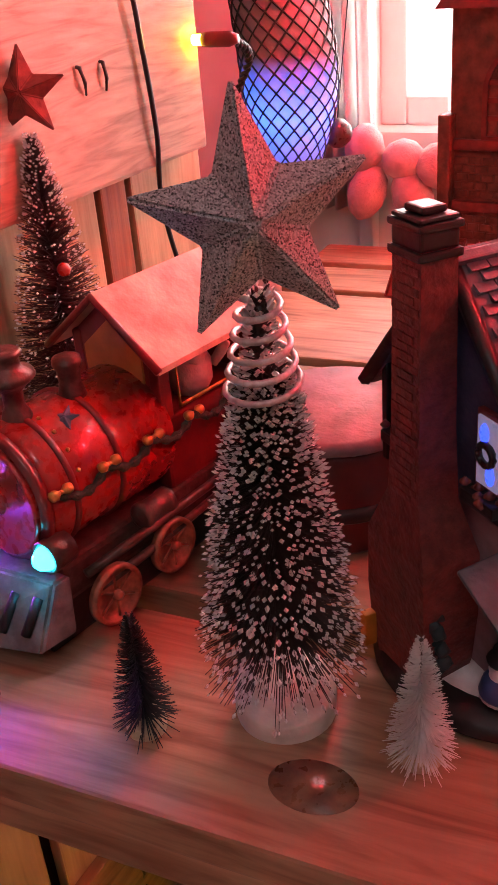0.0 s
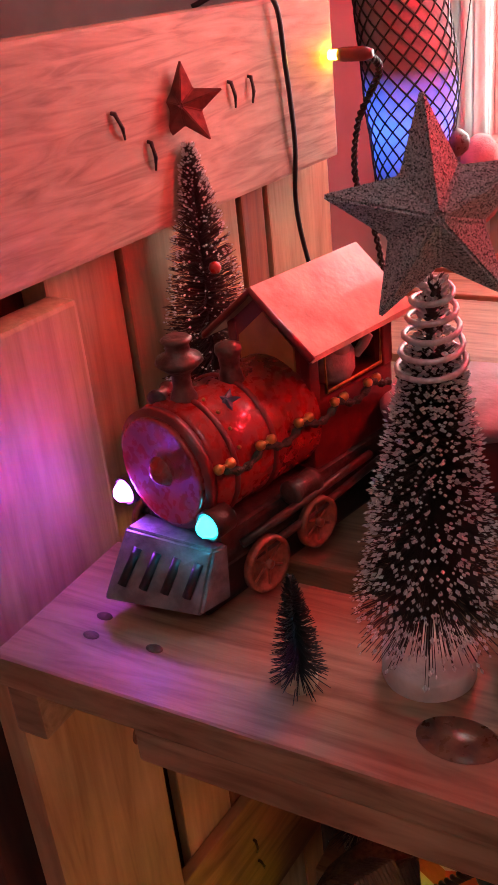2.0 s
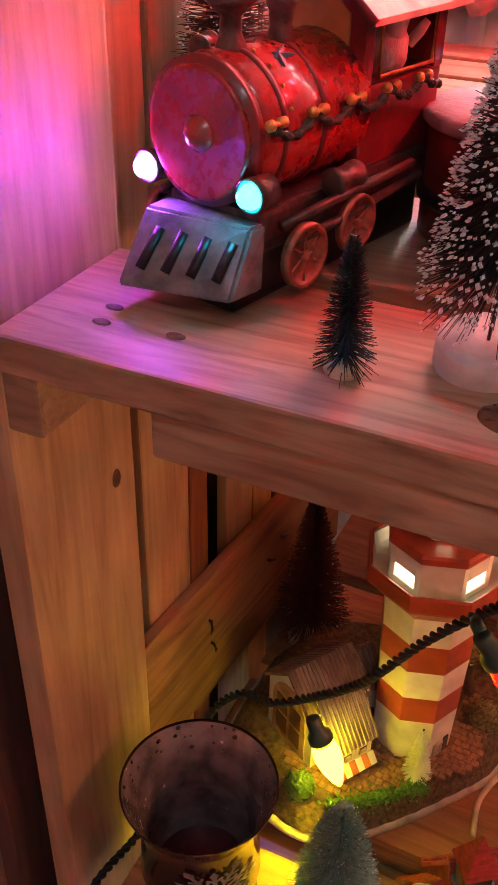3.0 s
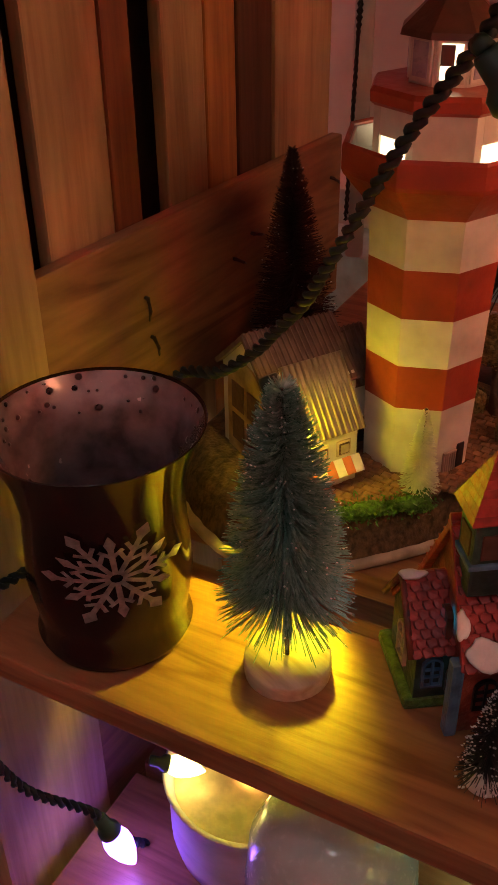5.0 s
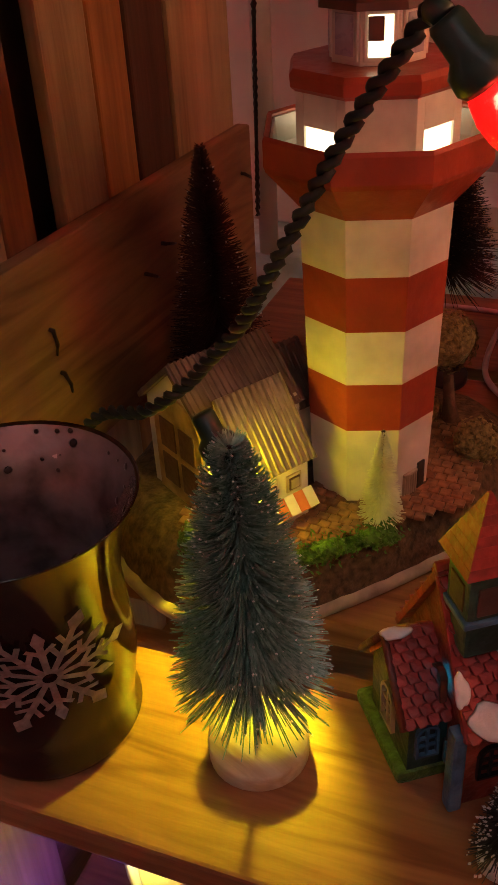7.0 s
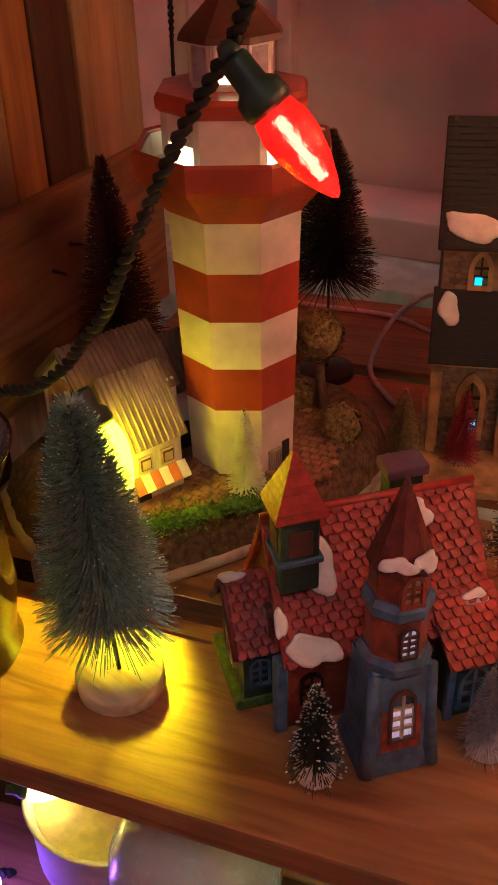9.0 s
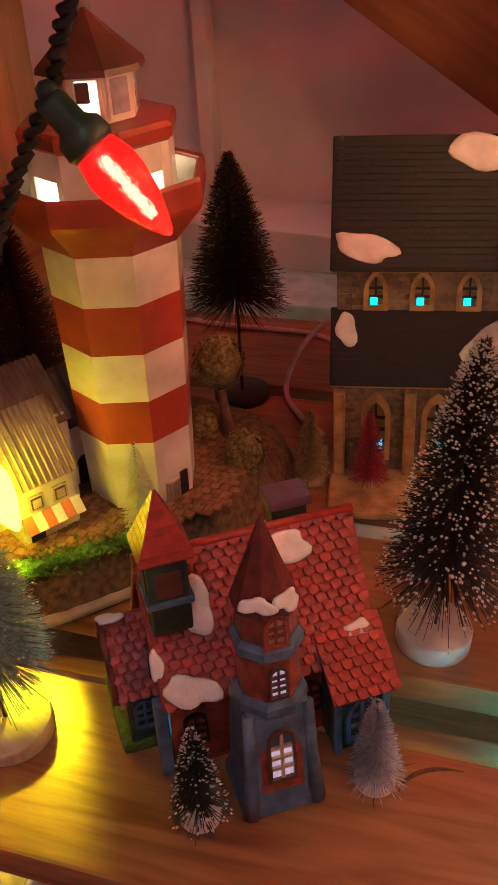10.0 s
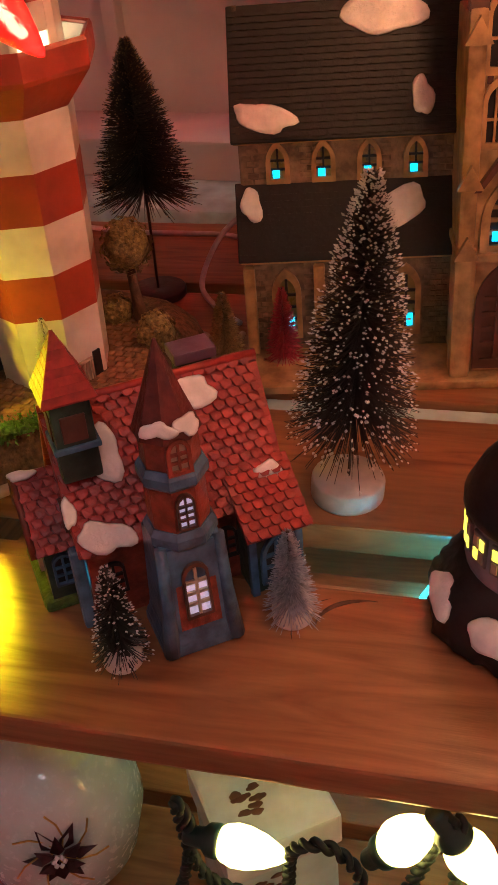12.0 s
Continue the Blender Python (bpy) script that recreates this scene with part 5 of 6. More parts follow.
    # shrubs of clumped leaves
    for cx, cy, cz, rr, nn, mt in ((0.018, 0.578, 0.088, 0.0165, 620, TREE_TAN), (0.046, 0.548, PZ + 0.006, 0.013, 420, TREE_TAN), (-0.055, 0.408, PZ + 0.008, 0.012, 380, GREEN_G), (0.006, 0.573, PZ + 0.004, 0.012, 260, TREE_TAN)):
        V, F = [], []
        for i in range(nn):
            d = Vector((rnd.gauss(0, 1), rnd.gauss(0, 1), rnd.gauss(0, 1))).normalized()
            q = Vector((cx, cy, cz)) + Vector((d.x, d.y, d.z * 1.15)) * rr * rnd.uniform(0.72, 1.03)
            u = d.cross(Vector((rnd.random(), rnd.random(), 1))).normalized() * rnd.uniform(0.0012, 0.0024)
            w = d.cross(u).normalized() * rnd.uniform(0.0012, 0.0022)
            k = len(V)
            V += [q - u, q + w, q + u + d * 0.001, q - w]
            F.append((k, k + 1, k + 2, k + 3))
        bm = bmesh.new()
        bmesh.ops.create_icosphere(bm, subdivisions=2, radius=rr * 0.86, matrix=pose(cx, cy, cz))
        for v in bm.verts:
            v.co += Vector((rnd.gauss(0, 1), rnd.gauss(0, 1), rnd.gauss(0, 1))) * rr * 0.06
        sh = part("shrub", bm, mt, t, "mottled olive shrub", False)
        raw("leaves", V, F, mt, sh, "", False, "stuff")
    tubed("trunk", [(0.024, 0.574, PZ - 0.004), (0.021, 0.576, PZ + 0.014), (0.018, 0.578, 0.078)], [0.006, 0.0035, 0.0028], BARK, t, 8)
    return t


lighthouse()


# ---- red roofed village church at the front ----
def village_church():
    t = thing("ceramic_village_church", pose(0.138, 0.332, MID, 0, 0, 40.5), "red roofed ceramic village church with blue-grey tower and snow", "model church")
    prismed("nave", [(0.040, 0), (0.100, 0), (0.100, 0.048), (0.071, 0.098), (0.040, 0.048)], 0.098, BRICK, t, pose(0, 0, 0, 0, 0, 90) @ pose(0, -0.075, 0), "red brick nave")
    for sg in (1, -1):
        f = Vector((0.0255, 0.071 - sg * 0.0365, 0.044))
        r = Vector((0.0255, 0.071, 0.1035))
        m = slope((sg, 0, 0), f, r, 1)
        h = (r - f).length
        bm = bmesh.new()
        box(bm, -0.0520, 0.0520, 0, 0.0035, 0, h, 0.0008, m)
        rf = part("roof_slope", bm, TILE_RED, t, "red tiled roof slope")
        tiled_slope(rf, 0.103, h, m @ pose(0, -0.0003, 0), TILE_RED, 16, 18, 0.0018, 1.25, 0.05)
        if sg > 0:
            for cx, cz, a, b_, tilt, sd in ((-0.038, 0.007, 0.013, 0.0075, 28, 31), (-0.029, 0.043, 0.0085, 0.0125, 12, 33), (0.017, 0.059, 0.0115, 0.0078, -12, 35), (0.043, 0.013, 0.0075, 0.0065, -30, 37), (-0.051, 0.022, 0.0028, 0.008, 0, 39)):
                blob("roof_snow", 0, 0, a, b_, SNOW, rf, m @ pose(cx, -0.0021, cz, 0, tilt, 0), 0.0016, sd, "lump of lavender-white snow", 0.3)
    tubed("ridge", [(-0.0265, 0.071, 0.1035), (0.0775, 0.071, 0.1035)], 0.0022, TILE_RED, t, 6)
    for x in (-0.012, 0.044):
        windowed(t, 0.009, 0.016, pose(x, 0.0395, 0.016), BLACK, L_REDWIN, 2, False, grow=1.3)
    # bell turret on the end of the ridge
    boxed("turret", (-0.0240, -0.0060, 0.0480, 0.0660, 0.076, 0.118), GREEN_DARK, t, 0.0015, None, "dark green bell turret")
    boxed("turret_sill", (-0.0255, -0.0045, 0.0465, 0.0675, 0.092, 0.095), BLUE_TRIM, t, 0.0008)
    boxed("bell_opening", (-0.0205, -0.0095, 0.0472, 0.0484, 0.097, 0.110), BROWN_ROOF, t, 0.0005)
    boxed("bell_opening", (-0.0246, -0.0234, 0.0515, 0.0625, 0.097, 0.110), BROWN_ROOF, t, 0.0005)
    bm = bmesh.new()
    lathe(bm, [(0.0160, 0.1165), (0.0156, 0.118), (0.001, 0.146)], 4, pose(-0.015, 0.057, 0), math.pi / 4)
    sp = part("turret_roof", bm, TILE_RED, t, "small red tiled spire")
    for k in range(8):
        f0, f1 = k / 8, (k + 1) / 8
        turned("tile_course", [(0.0161 * (1 - f0) + 0.0010, 0.1178 + 0.028 * f0), (0.0161 * (1 - f1) + 0.0012, 0.1178 + 0.028 * f1), (0.0161 * (1 - f1) + 0.0004, 0.1180 + 0.028 * f1)], TILE_RED, sp, 4, pose(-0.015, 0.057, 0), math.pi / 4, False)
    # low side wing at the turret end, its ridge along the nave
    prismed("side_wing", [(0.057, 0), (0.097, 0), (0.097, 0.042), (0.077, 0.065), (0.057, 0.042)], 0.020, GREEN_DARK, t, pose(0, 0, 0, 0, 0, 90) @ pose(0, 0.0200, 0), "dark green side wing")
    for sg in (1, -1):
        f = Vector((-0.0300, 0.077 - sg * 0.0240, 0.037))
        r = Vector((-0.0300, 0.077, 0.0685))
        m = slope((sg, 0, 0), f, r, 1)
        bm = bmesh.new()
        box(bm, -0.0135, 0.0110, 0, 0.003, 0, (r - f).length, 0.0006, m)
        rf = part("wing_roof", bm, TILE_RED, t)
        tiled_slope(rf, 0.026, (r - f).length, m @ pose(-0.0012 * sg, -0.0003, 0), TILE_RED, 9, 5, 0.0016, 1.25, 0.05)
        tubed("wing_verge", [m @ Vector((-0.0142 * sg, 0.0, 0.0)), m @ Vector((-0.0142 * sg, 0.0, (r - f).length))], 0.0018, BROWNRED, t, 6)
    blob("wing_snow", 0, 0, 0.006, 0.0030, SNOW, t, pose(-0.040, 0.075, 0.0690, -70, 0, 0), 0.0020, 41, "cap of snow on the wing ridge", 0.3)
    windowed(t, 0.010, 0.020, pose(-0.0405, 0.077, 0.016, 0, 0, -90), CREAM, L_CYANWIN, 2, False)
    windowed(t, 0.008, 0.016, pose(-0.0320, 0.0563, 0.016), BLUE_TRIM, BLACK, 2, False)
    for x, z in ((-0.0255, 0.018), (-0.0255, 0.044)):
        windowed(t, 0.008, 0.014, pose(x - 0.0004, 0.046 if z < 0.03 else 0.062, z, 0, 0, -90), BROWN_ROOF, L_CYANWIN, 2, False)
    boxed("ground_plate", (-0.045, 0.078, 0.055, 0.106, 0.0, 0.007), GREEN_G, t, 0.003, None, "mossy green ground plate")
    boxed("corner_wall", (-0.0300, -0.0240, 0.0370, 0.0440, 0.0, 0.046), BLUE_TRIM, t, 0.0015)
    boxed("porch", (0.050, 0.076, 0.0235, 0.06, 0.0, 0.040), GREEN_DARK, t, 0.001, None, "dark green porch")
    windowed(t, 0.012, 0.024, pose(0.063, 0.0228, 0.008), BLUE_TRIM, BLACK, 2, grow=1.4)
    for x in (0.050, 0.0735):
        boxed("porch_pilaster", (x - 0.001, x + 0.003, 0.0215, 0.025, 0.0, 0.038), BLUE_TRIM, t, 0.0008)
    f, r = Vector((0.0635, 0.0165, 0.0385)), Vector((0.0635, 0.046, 0.062))
    m = slope((1, 0, 0), f, r, 1)
    bm = bmesh.new()
    box(bm, -0.0165, 0.0165, 0, 0.003, 0, (r - f).length, 0.0006, m)
    rf = part("porch_roof", bm, TILE_RED, t)
    tiled_slope(rf, 0.033, (r - f).length, m @ pose(0, -0.0003, 0), TILE_RED, 8, 6, 0.0016, 1.25, 0.05)
    boxed("chimney", (0.046, 0.064, 0.094, 0.106, 0.006, 0.094), GREEN_DARK, t, 0.0015)
    boxed("chimney_cap", (0.044, 0.066, 0.092, 0.108, 0.094, 0.100), PURPLE, t, 0.0012)
    # tower
    tw = thing_part("tower", t)
    tw.matrix_local = pose(0.0003, 0.0010, 0) @ Matrix.Diagonal((0.84, 0.86, 1.02, 1))
    bm = bmesh.new()
    rows = [(0, 0.0225), (0.006, 0.0222), (0.012, 0.0195), (0.060, 0.0172)]
    rg = [[bm.verts.new((0.020 + sx * w, 0.018 + sy * w * 0.85, z)) for sx, sy in ((-1, -1), (1, -1), (1, 1), (-1, 1))] for z, w in rows]
    for a, b_ in zip(rg, rg[1:]):
        for k in range(4):
            bm.faces.new((a[k], a[(k + 1) % 4], b_[(k + 1) % 4], b_[k]))
    bm.faces.new(rg[0][::-1])
    bm.faces.new(rg[-1])
    bmesh.ops.bevel(bm, geom=bm.edges[:], offset=0.0012, segments=2, affect="EDGES")
    part("tower_base", bm, BLUE_TRIM, tw, "blue-grey glazed tower foot")
    for sx in (-1, 1):
        tubed("pilaster", [(0.020 + sx * 0.0185, 0.0015, 0.002), (0.020 + sx * 0.0165, 0.003, 0.03), (0.020 + sx * 0.0155, 0.0045, 0.060)], [0.0048, 0.0036, 0.0032], BLUE_TRIM, tw, 8)
    prismed("brick_panel", [(-0.0115, 0), (0.0115, 0), (0.0105, 0.043), (-0.0105, 0.043)], 0.002, BRICK, tw, pose(0.020, 0.0010, 0.014, -3.5, 0, 0))
    windowed(tw, 0.012, 0.026, pose(0.020, 0.0008, 0.022, -3.5, 0, 0), BROWN_ROOF, L_PALEWIN, 3, False, grow=1.25, barmat=CREAM)
    t8 = math.pi / 8
    c_ = pose(0.020, 0.0175, 0)
    for nm, prof, mt in (("ring", [(0.0178, 0.058), (0.0192, 0.060), (0.0192, 0.064), (0.017, 0.067)], BLUE_TRIM), ("middle_stage", [(0.0162, 0.065), (0.0156, 0.090)], BRICK), ("ring", [(0.0165, 0.088), (0.0182, 0.090), (0.0182, 0.094), (0.016, 0.097)], BLUE_TRIM), ("upper_stage", [(0.0152, 0.095), (0.0148, 0.113)], BRICK), ("spire", [(0.0172, 0.111), (0.0165, 0.113), (0.0098, 0.128), (0.0036, 0.143), (0.0008, 0.150)], BROWNRED)):
        turned(nm, prof, mt, tw, 8, c_, t8, False)
    windowed(tw, 0.0075, 0.015, pose(0.020, 0.0017, 0.070), BROWN_ROOF, L_PALEWIN, 3, False, grow=1.3)
    windowed(tw, 0.0085, 0.013, pose(0.020, 0.0020, 0.098), BRICK, CREAM, 2, False, grow=1.5)
    for sd, a in ((51, -30), (53, 25)):
        blob("spire_snow", 0, 0, 0.008, 0.004, SNOW, tw, c_ @ pose(0, 0, 0, 0, 0, a) @ pose(0, -0.0150, 0.117, -26, 0, 0), 0.0014, sd, "", 0.4)
    return t


village_church()


# ---- glass mug with snowflake ----
def mug():
    t = thing("glass_candle_mug", pose(-0.090, 0.320, MID) @ Matrix.Diagonal((1.12, 1.12, 1.03, 1)), "dark plum glass candle cup with mottled inside and pale snowflake", "cup")
    out = [(0.030, 0), (0.0355, 0.002), (0.037, 0.006), (0.0345, 0.012), (0.036, 0.022), (0.0385, 0.040), (0.0375, 0.062), (0.0365, 0.080), (0.039, 0.098), (0.0435, 0.112), (0.0475, 0.122), (0.0482, 0.1235)]
    inn = [(0.0468, 0.1225), (0.042, 0.111), (0.037, 0.097), (0.0345, 0.080), (0.0355, 0.062), (0.036, 0.04), (0.033, 0.02), (0.001, 0.016)]
    bm = bmesh.new()
    lathe(bm, out + inn[:1], 56)
    bmesh.ops.delete(bm, geom=[f for f in bm.faces if len(f.verts) > 4 and f.calc_center_median().z > 0.05], context="FACES_ONLY")
    part("glass", bm, MUGGLASS, t, "dark plum glass body", True)
    bm = bmesh.new()
    lathe(bm, inn, 56)
    bmesh.ops.delete(bm, geom=[f for f in bm.faces if len(f.verts) > 4 and f.calc_center_median().z > 0.05], context="FACES_ONLY")
    part("lining", bm, MUGIN, t, "mottled mercury-silver lining", True)
    rnd = random.Random(6)
    for k in range(80):
        a, z = rnd.uniform(0, 6.28), 0.1215 - 0.018 * rnd.random() ** 1.6
        r = 0.0395 + (z - 0.104) * 0.36
        w = rnd.uniform(0.0004, 0.0019)
        turned("mottle", [(w, 0), (w * 0.7, 0.0003), (0.0001, 0.0004)], MUGSPOT, t, 8, pose(r * math.cos(a) * 0.992, r * math.sin(a) * 0.992, z) @ pose(0, 0, 0, 0, -70, math.degrees(a)))
    turned("wick_candle", [(0.030, 0.018), (0.030, 0.03), (0.0, 0.031)], mat("plum_wax", (0.10, 0.02, 0.025), 0.5), t, 32)
    # snowflake of twelve branched arms, laid round the bulge
    fl = thing_part("snowflake", t)
    face = -43
    def wrap(u, v):
        a = radians(face) + 1.3 * u / 0.0382
        z = 0.064 + 1.12 * v
        r = 0.0389
        return Vector((r * math.cos(a), r * math.sin(a), z))
    for k in range(12):
        a = k * math.pi / 6 + 0.06
        big = k % 2 == 0
        L = 0.0265 if big else 0.0215
        bm = bmesh.new()
        pts = [(0.002, 0.0009), (0.010, 0.0010), (0.0155, 0.0010), (L - 0.007, 0.0010), (L - 0.004, 0.0028 if big else 0.002), (L, 0.0002)]
        lo, hi = [], []
        for d, w in pts:
            cu, cv = d * math.cos(a), d * math.sin(a)
            nu, nv = -math.sin(a) * w, math.cos(a) * w
            lo.append(bm.verts.new(wrap(cu - nu, cv - nv)))
            hi.append(bm.verts.new(wrap(cu + nu, cv + nv)))
        for q in range(len(pts) - 1):
            bm.faces.new((lo[q], lo[q + 1], hi[q + 1], hi[q]))
        for d in ((0.009, 0.014) if big else (0.011,)):
            for sg in (1, -1):
                b0 = (d * math.cos(a), d * math.sin(a))
                a2 = a + sg * 0.85
                e0 = (b0[0] + 0.0052 * math.cos(a2), b0[1] + 0.0052 * math.sin(a2))
                nn = (-math.sin(a2) * 0.0008, math.cos(a2) * 0.0008)
                bm.faces.new([bm.verts.new(wrap(x, y)) for x, y in ((b0[0] - nn[0], b0[1] - nn[1]), (e0[0] - nn[0], e0[1] - nn[1]), (e0[0] + nn[0], e0[1] + nn[1]), (b0[0] + nn[0], b0[1] + nn[1]))])
        r_ = bmesh.ops.solidify(bm, geom=bm.faces[:], thickness=0.0005)
        part("arm", bm, FLAKE, fl)
    return t


mug()

# ---- more little trees ----
brush_tree("small_tree", 0.116, 0.328, MID, 0.058, 0.009, 0.0145, "tiny black-green bottle brush tree with frosted tips", BRIS_BLACK, 1100, (0.0095, 0.008, BASE_WHITE), 17, 0.0004, 0.35, 0.002, snowsize=0.0006)
brush_tree("small_tree", 0.183, 0.373, MID, 0.055, 0.009, 0.0145, "tiny silver bottle brush tree on a white disc", BRIS_SILVER, 1300, (0.0095, 0.008, BASE_WHITE), 19, 0.0004, 0.0, 0.002)
brush_tree("small_tree", 0.074, 0.592, MID, 0.056, 0.009, 0.0150, "tiny gold bottle brush tree on a wooden disc", BRIS_GOLD, 1300, (0.0095, 0.007, BASE_WOOD), 23, 0.0004, 0.0, 0.002)
brush_tree("small_tree", 0.113, 0.598, MID, 0.060, 0.006, 0.0150, "tiny crimson bottle brush tree on a wooden disc", BRIS_PINK, 1300, (0.0095, 0.007, BASE_WOOD), 29, 0.0004, 0.0, 0.002)
brush_tree("small_tree", 0.0165, 0.4690, MID + PZ - 0.001, 0.058, 0.005, 0.0125, "tiny cream bottle brush tree with bare wire tip", BRIS_CREAM, 1500, (0.006, 0.003, BASE_WOOD), 31, 0.0005, 0.0, 0.0015, -15, 30)
brush_tree("tall_tree", -0.016, 0.685, MID, 0.192, 0.085, 0.040, "dark brown glittered bottle brush tree on a long stem", BRIS_BLACK, 3000, (0.022, 0.006, BLACK), 37, 0.0005, 0.35, 0.003, -15, 30, snowsize=0.0006, snowmat=BRIS_GOLD)
brush_tree("dark_tree", -0.137, 0.590, MID, 0.190, 0.03, 0.040, "dark brown bottle brush tree standing in shadow", BRIS_RED, 2600, (0.022, 0.008, BASE_WOOD), 41, 0.0005, 0.05, 0.003, -10, 30, snowsize=0.0006, lean=(3, 0))


# ---- string lights ----
def twisted(name, pts, material, parent, r=0.0018, pitch=0.014, n=26):
    P = spline(pts, n)
    acc, out = 0.0, ([], [])
    for i, p in enumerate(P):
        d = (P[min(i + 1, len(P) - 1)] - P[max(i - 1, 0)]).normalized()
        u = d.cross(Vector((0.2, 0.1, 1))).normalized()
        w = d.cross(u)
        if i:
            acc += (p - P[i - 1]).length
        for k in (0, 1):
            a = 2 * math.pi * acc / pitch + math.pi * k
            out[k].append(p + r * 1.05 * (math.cos(a) * u + math.sin(a) * w))
    for k in (0, 1):
        tubed(name, out[k], r, material, parent, 7)


def big_bulb(parent, at, tip, material, label, L=0.052, socket=True, wide=1.0):
    """A faceted cone-shaped bulb in a green socket, from the socket's mouth to the tip."""
    d = (Vector(tip) - Vector(at)).normalized()
    m = Matrix.Translation(at) @ d.to_track_quat("Z", "Y").to_matrix().to_4x4()
    k = L / 0.052
    b = turned("bulb", [(0.0085 * k, 0.0), (0.0125 * k * wide, 0.006 * k), (0.0148 * k * wide, 0.014 * k), (0.0145 * k * wide, 0.022 * k), (0.0115 * k * wide, 0.034 * k), (0.006 * k * wide, 0.046 * k), (0.0022 * k, 0.0515 * k), (0.0003, 0.053 * k)], material, parent, 18, m, 0, True, label)
    if socket:
        turned("socket", [(0.0062 * k, -0.024 * k), (0.0072 * k, -0.022 * k), (0.0076 * k, -0.010 * k), (0.0115 * k, -0.006 * k), (0.0122 * k, 0.001 * k), (0.0105 * k, 0.004 * k), (0.008 * k, 0.003 * k)], SOCKET, parent, 18, m, 0, True, "dark green socket")
    return b


sl = thing("string_lights", pose(0, 0, 0), "dark green string of big coloured bulbs hung across the shelf", "string lights")
twisted("cable", [(0.20, 0.32, 1.235), (0.13, 0.35, 1.19), (0.073, 0.378, 1.124), (0.053, 0.390, 1.095), (0.026, 0.394, 1.057), (-0.006, 0.400, 1.002), (-0.028, 0.410, 0.968), (-0.048, 0.415, 0.945), (-0.064, 0.420, 0.927), (-0.088, 0.420, 0.908), (-0.120, 0.425, 0.895), (-0.145, 0.42, 0.86), (-0.150, 0.395, 0.812), (-0.155, 0.33, 0.806), (-0.158, 0.268, 0.80), (-0.156, 0.255, 0.70)], GREENWIRE, sl)
big_bulb(sl, (0.0722, 0.3800, 1.0800), (0.0980, 0.3850, 1.0480), L_RED, "lit red faceted bulb", 0.0415, wide=0.86)
tubed("filament", [(0.0770, 0.3809, 1.0740), (0.0835, 0.3822, 1.0660), (0.0925, 0.3839, 1.0548)], 0.0013, L_FILAMENT, sl, 8, False, "bright filament inside the red bulb")
tubed("socket_stem", [(0.0540, 0.3895, 1.0940), (0.0560, 0.3830, 1.0960), (0.0600, 0.3790, 1.0950)], 0.004, SOCKET, sl, 8)
big_bulb(sl, (-0.0440, 0.4140, 0.9010), (-0.0230, 0.4100, 0.8640), L_YELLOW, "lit yellow bulb", 0.041, wide=0.9)
big_bulb(sl, (0.254, 0.419, 0.796), (0.234, 0.409, 0.786), L_CYAN, "lit cyan bulb hanging in the plank gap", 0.022)

ul = thing("string_lights", pose(0, 0, 0), "string of lit red bulbs hung above the top shelf", "string lights")
twisted("cable", [(-0.30, 1.02, 1.86), (0.0, 0.80, 1.80), (0.25, 0.70, 1.76), (0.45, 0.60, 1.76), (0.62, 0.50, 1.80), (0.75, 0.4, 1.9)], GREENWIRE, ul)
for at, tip in (((0.0, 0.80, 1.775), (0.0, 0.80, 1.72)), ((0.25, 0.70, 1.735), (0.25, 0.70, 1.68)), ((0.45, 0.60, 1.735), (0.45, 0.60, 1.68))):
    big_bulb(ul, at, tip, L_REDTOP, "lit red bulb", 0.052)
# out-of-view orange bulbs, added as warm fill for the middle shelf
fl_ = thing("string_lights", pose(0, 0, 0), "unseen string of orange bulbs under the top shelf, added as warm fill", "string lights")
twisted("cable", [(0.75, 0.54, 1.23), (0.55, 0.53, 1.22), (0.30, 0.52, 1.222), (0.40, 0.38, 1.222), (0.44, 0.262, 1.222), (0.30, 0.28, 1.225), (0.20, 0.30, 1.235)], GREENWIRE, fl_)
for x, y in ((0.44, 0.262), (0.30, 0.54)):
    big_bulb(fl_, (x, y, 1.195), (x, y - 0.004, 1.14), L_ORANGEFILL, "added orange fill bulb", 0.052)

# small yellow fairy light on the cross board
fy = thing("fairy_light", pose(-0.176, 0.662, 1.508), "small lit yellow fairy light with red-brown holder by the board", "fairy light")
turned("holder", [(0.0045, 0), (0.005, 0.004), (0.005, 0.020), (0.003, 0.026)], DARKRED, fy, 14, pose(0.014, 0, 0.001, 0, 90, 0))
turned("bulb", [(0.0035, 0), (0.0035, 0.008), (0.0012, 0.014)], L_YELLOW2, fy, 12, pose(0.014, 0, 0.001, 0, -90, 0))
bl = thing("black_cable", pose(0, 0, 0), "thin black cable hanging over the cross board", "cable")
tubed("lead", spline([(-0.20, 0.545, 1.552), (-0.180, 0.560, 1.560), (-0.166, 0.585, 1.552), (-0.166, 0.595, 1.51), (-0.166, 0.600, 1.46), (-0.172, 0.606, 1.41), (-0.160, 0.610, 1.35), (-0.13, 0.61, 1.30), (-0.09, 0.60, 1.283)], 10), 0.0018, BLACKWIRE, bl, 7)
bl2 = thing("black_cable", pose(0, 0, 0), "twisted black light cable behind the lamp", "cable")
twisted("lead", [(-0.150, 0.68, 1.508), (-0.160, 0.72, 1.49), (-0.190, 0.74, 1.45), (-0.200, 0.75, 1.40), (-0.185, 0.755, 1.35), (-0.185, 0.77, 1.28), (-0.20, 0.80, 1.15), (-0.225, 0.84, 1.02), (-0.235, 0.85, 0.84)], BLACKWIRE, bl2, 0.0016)


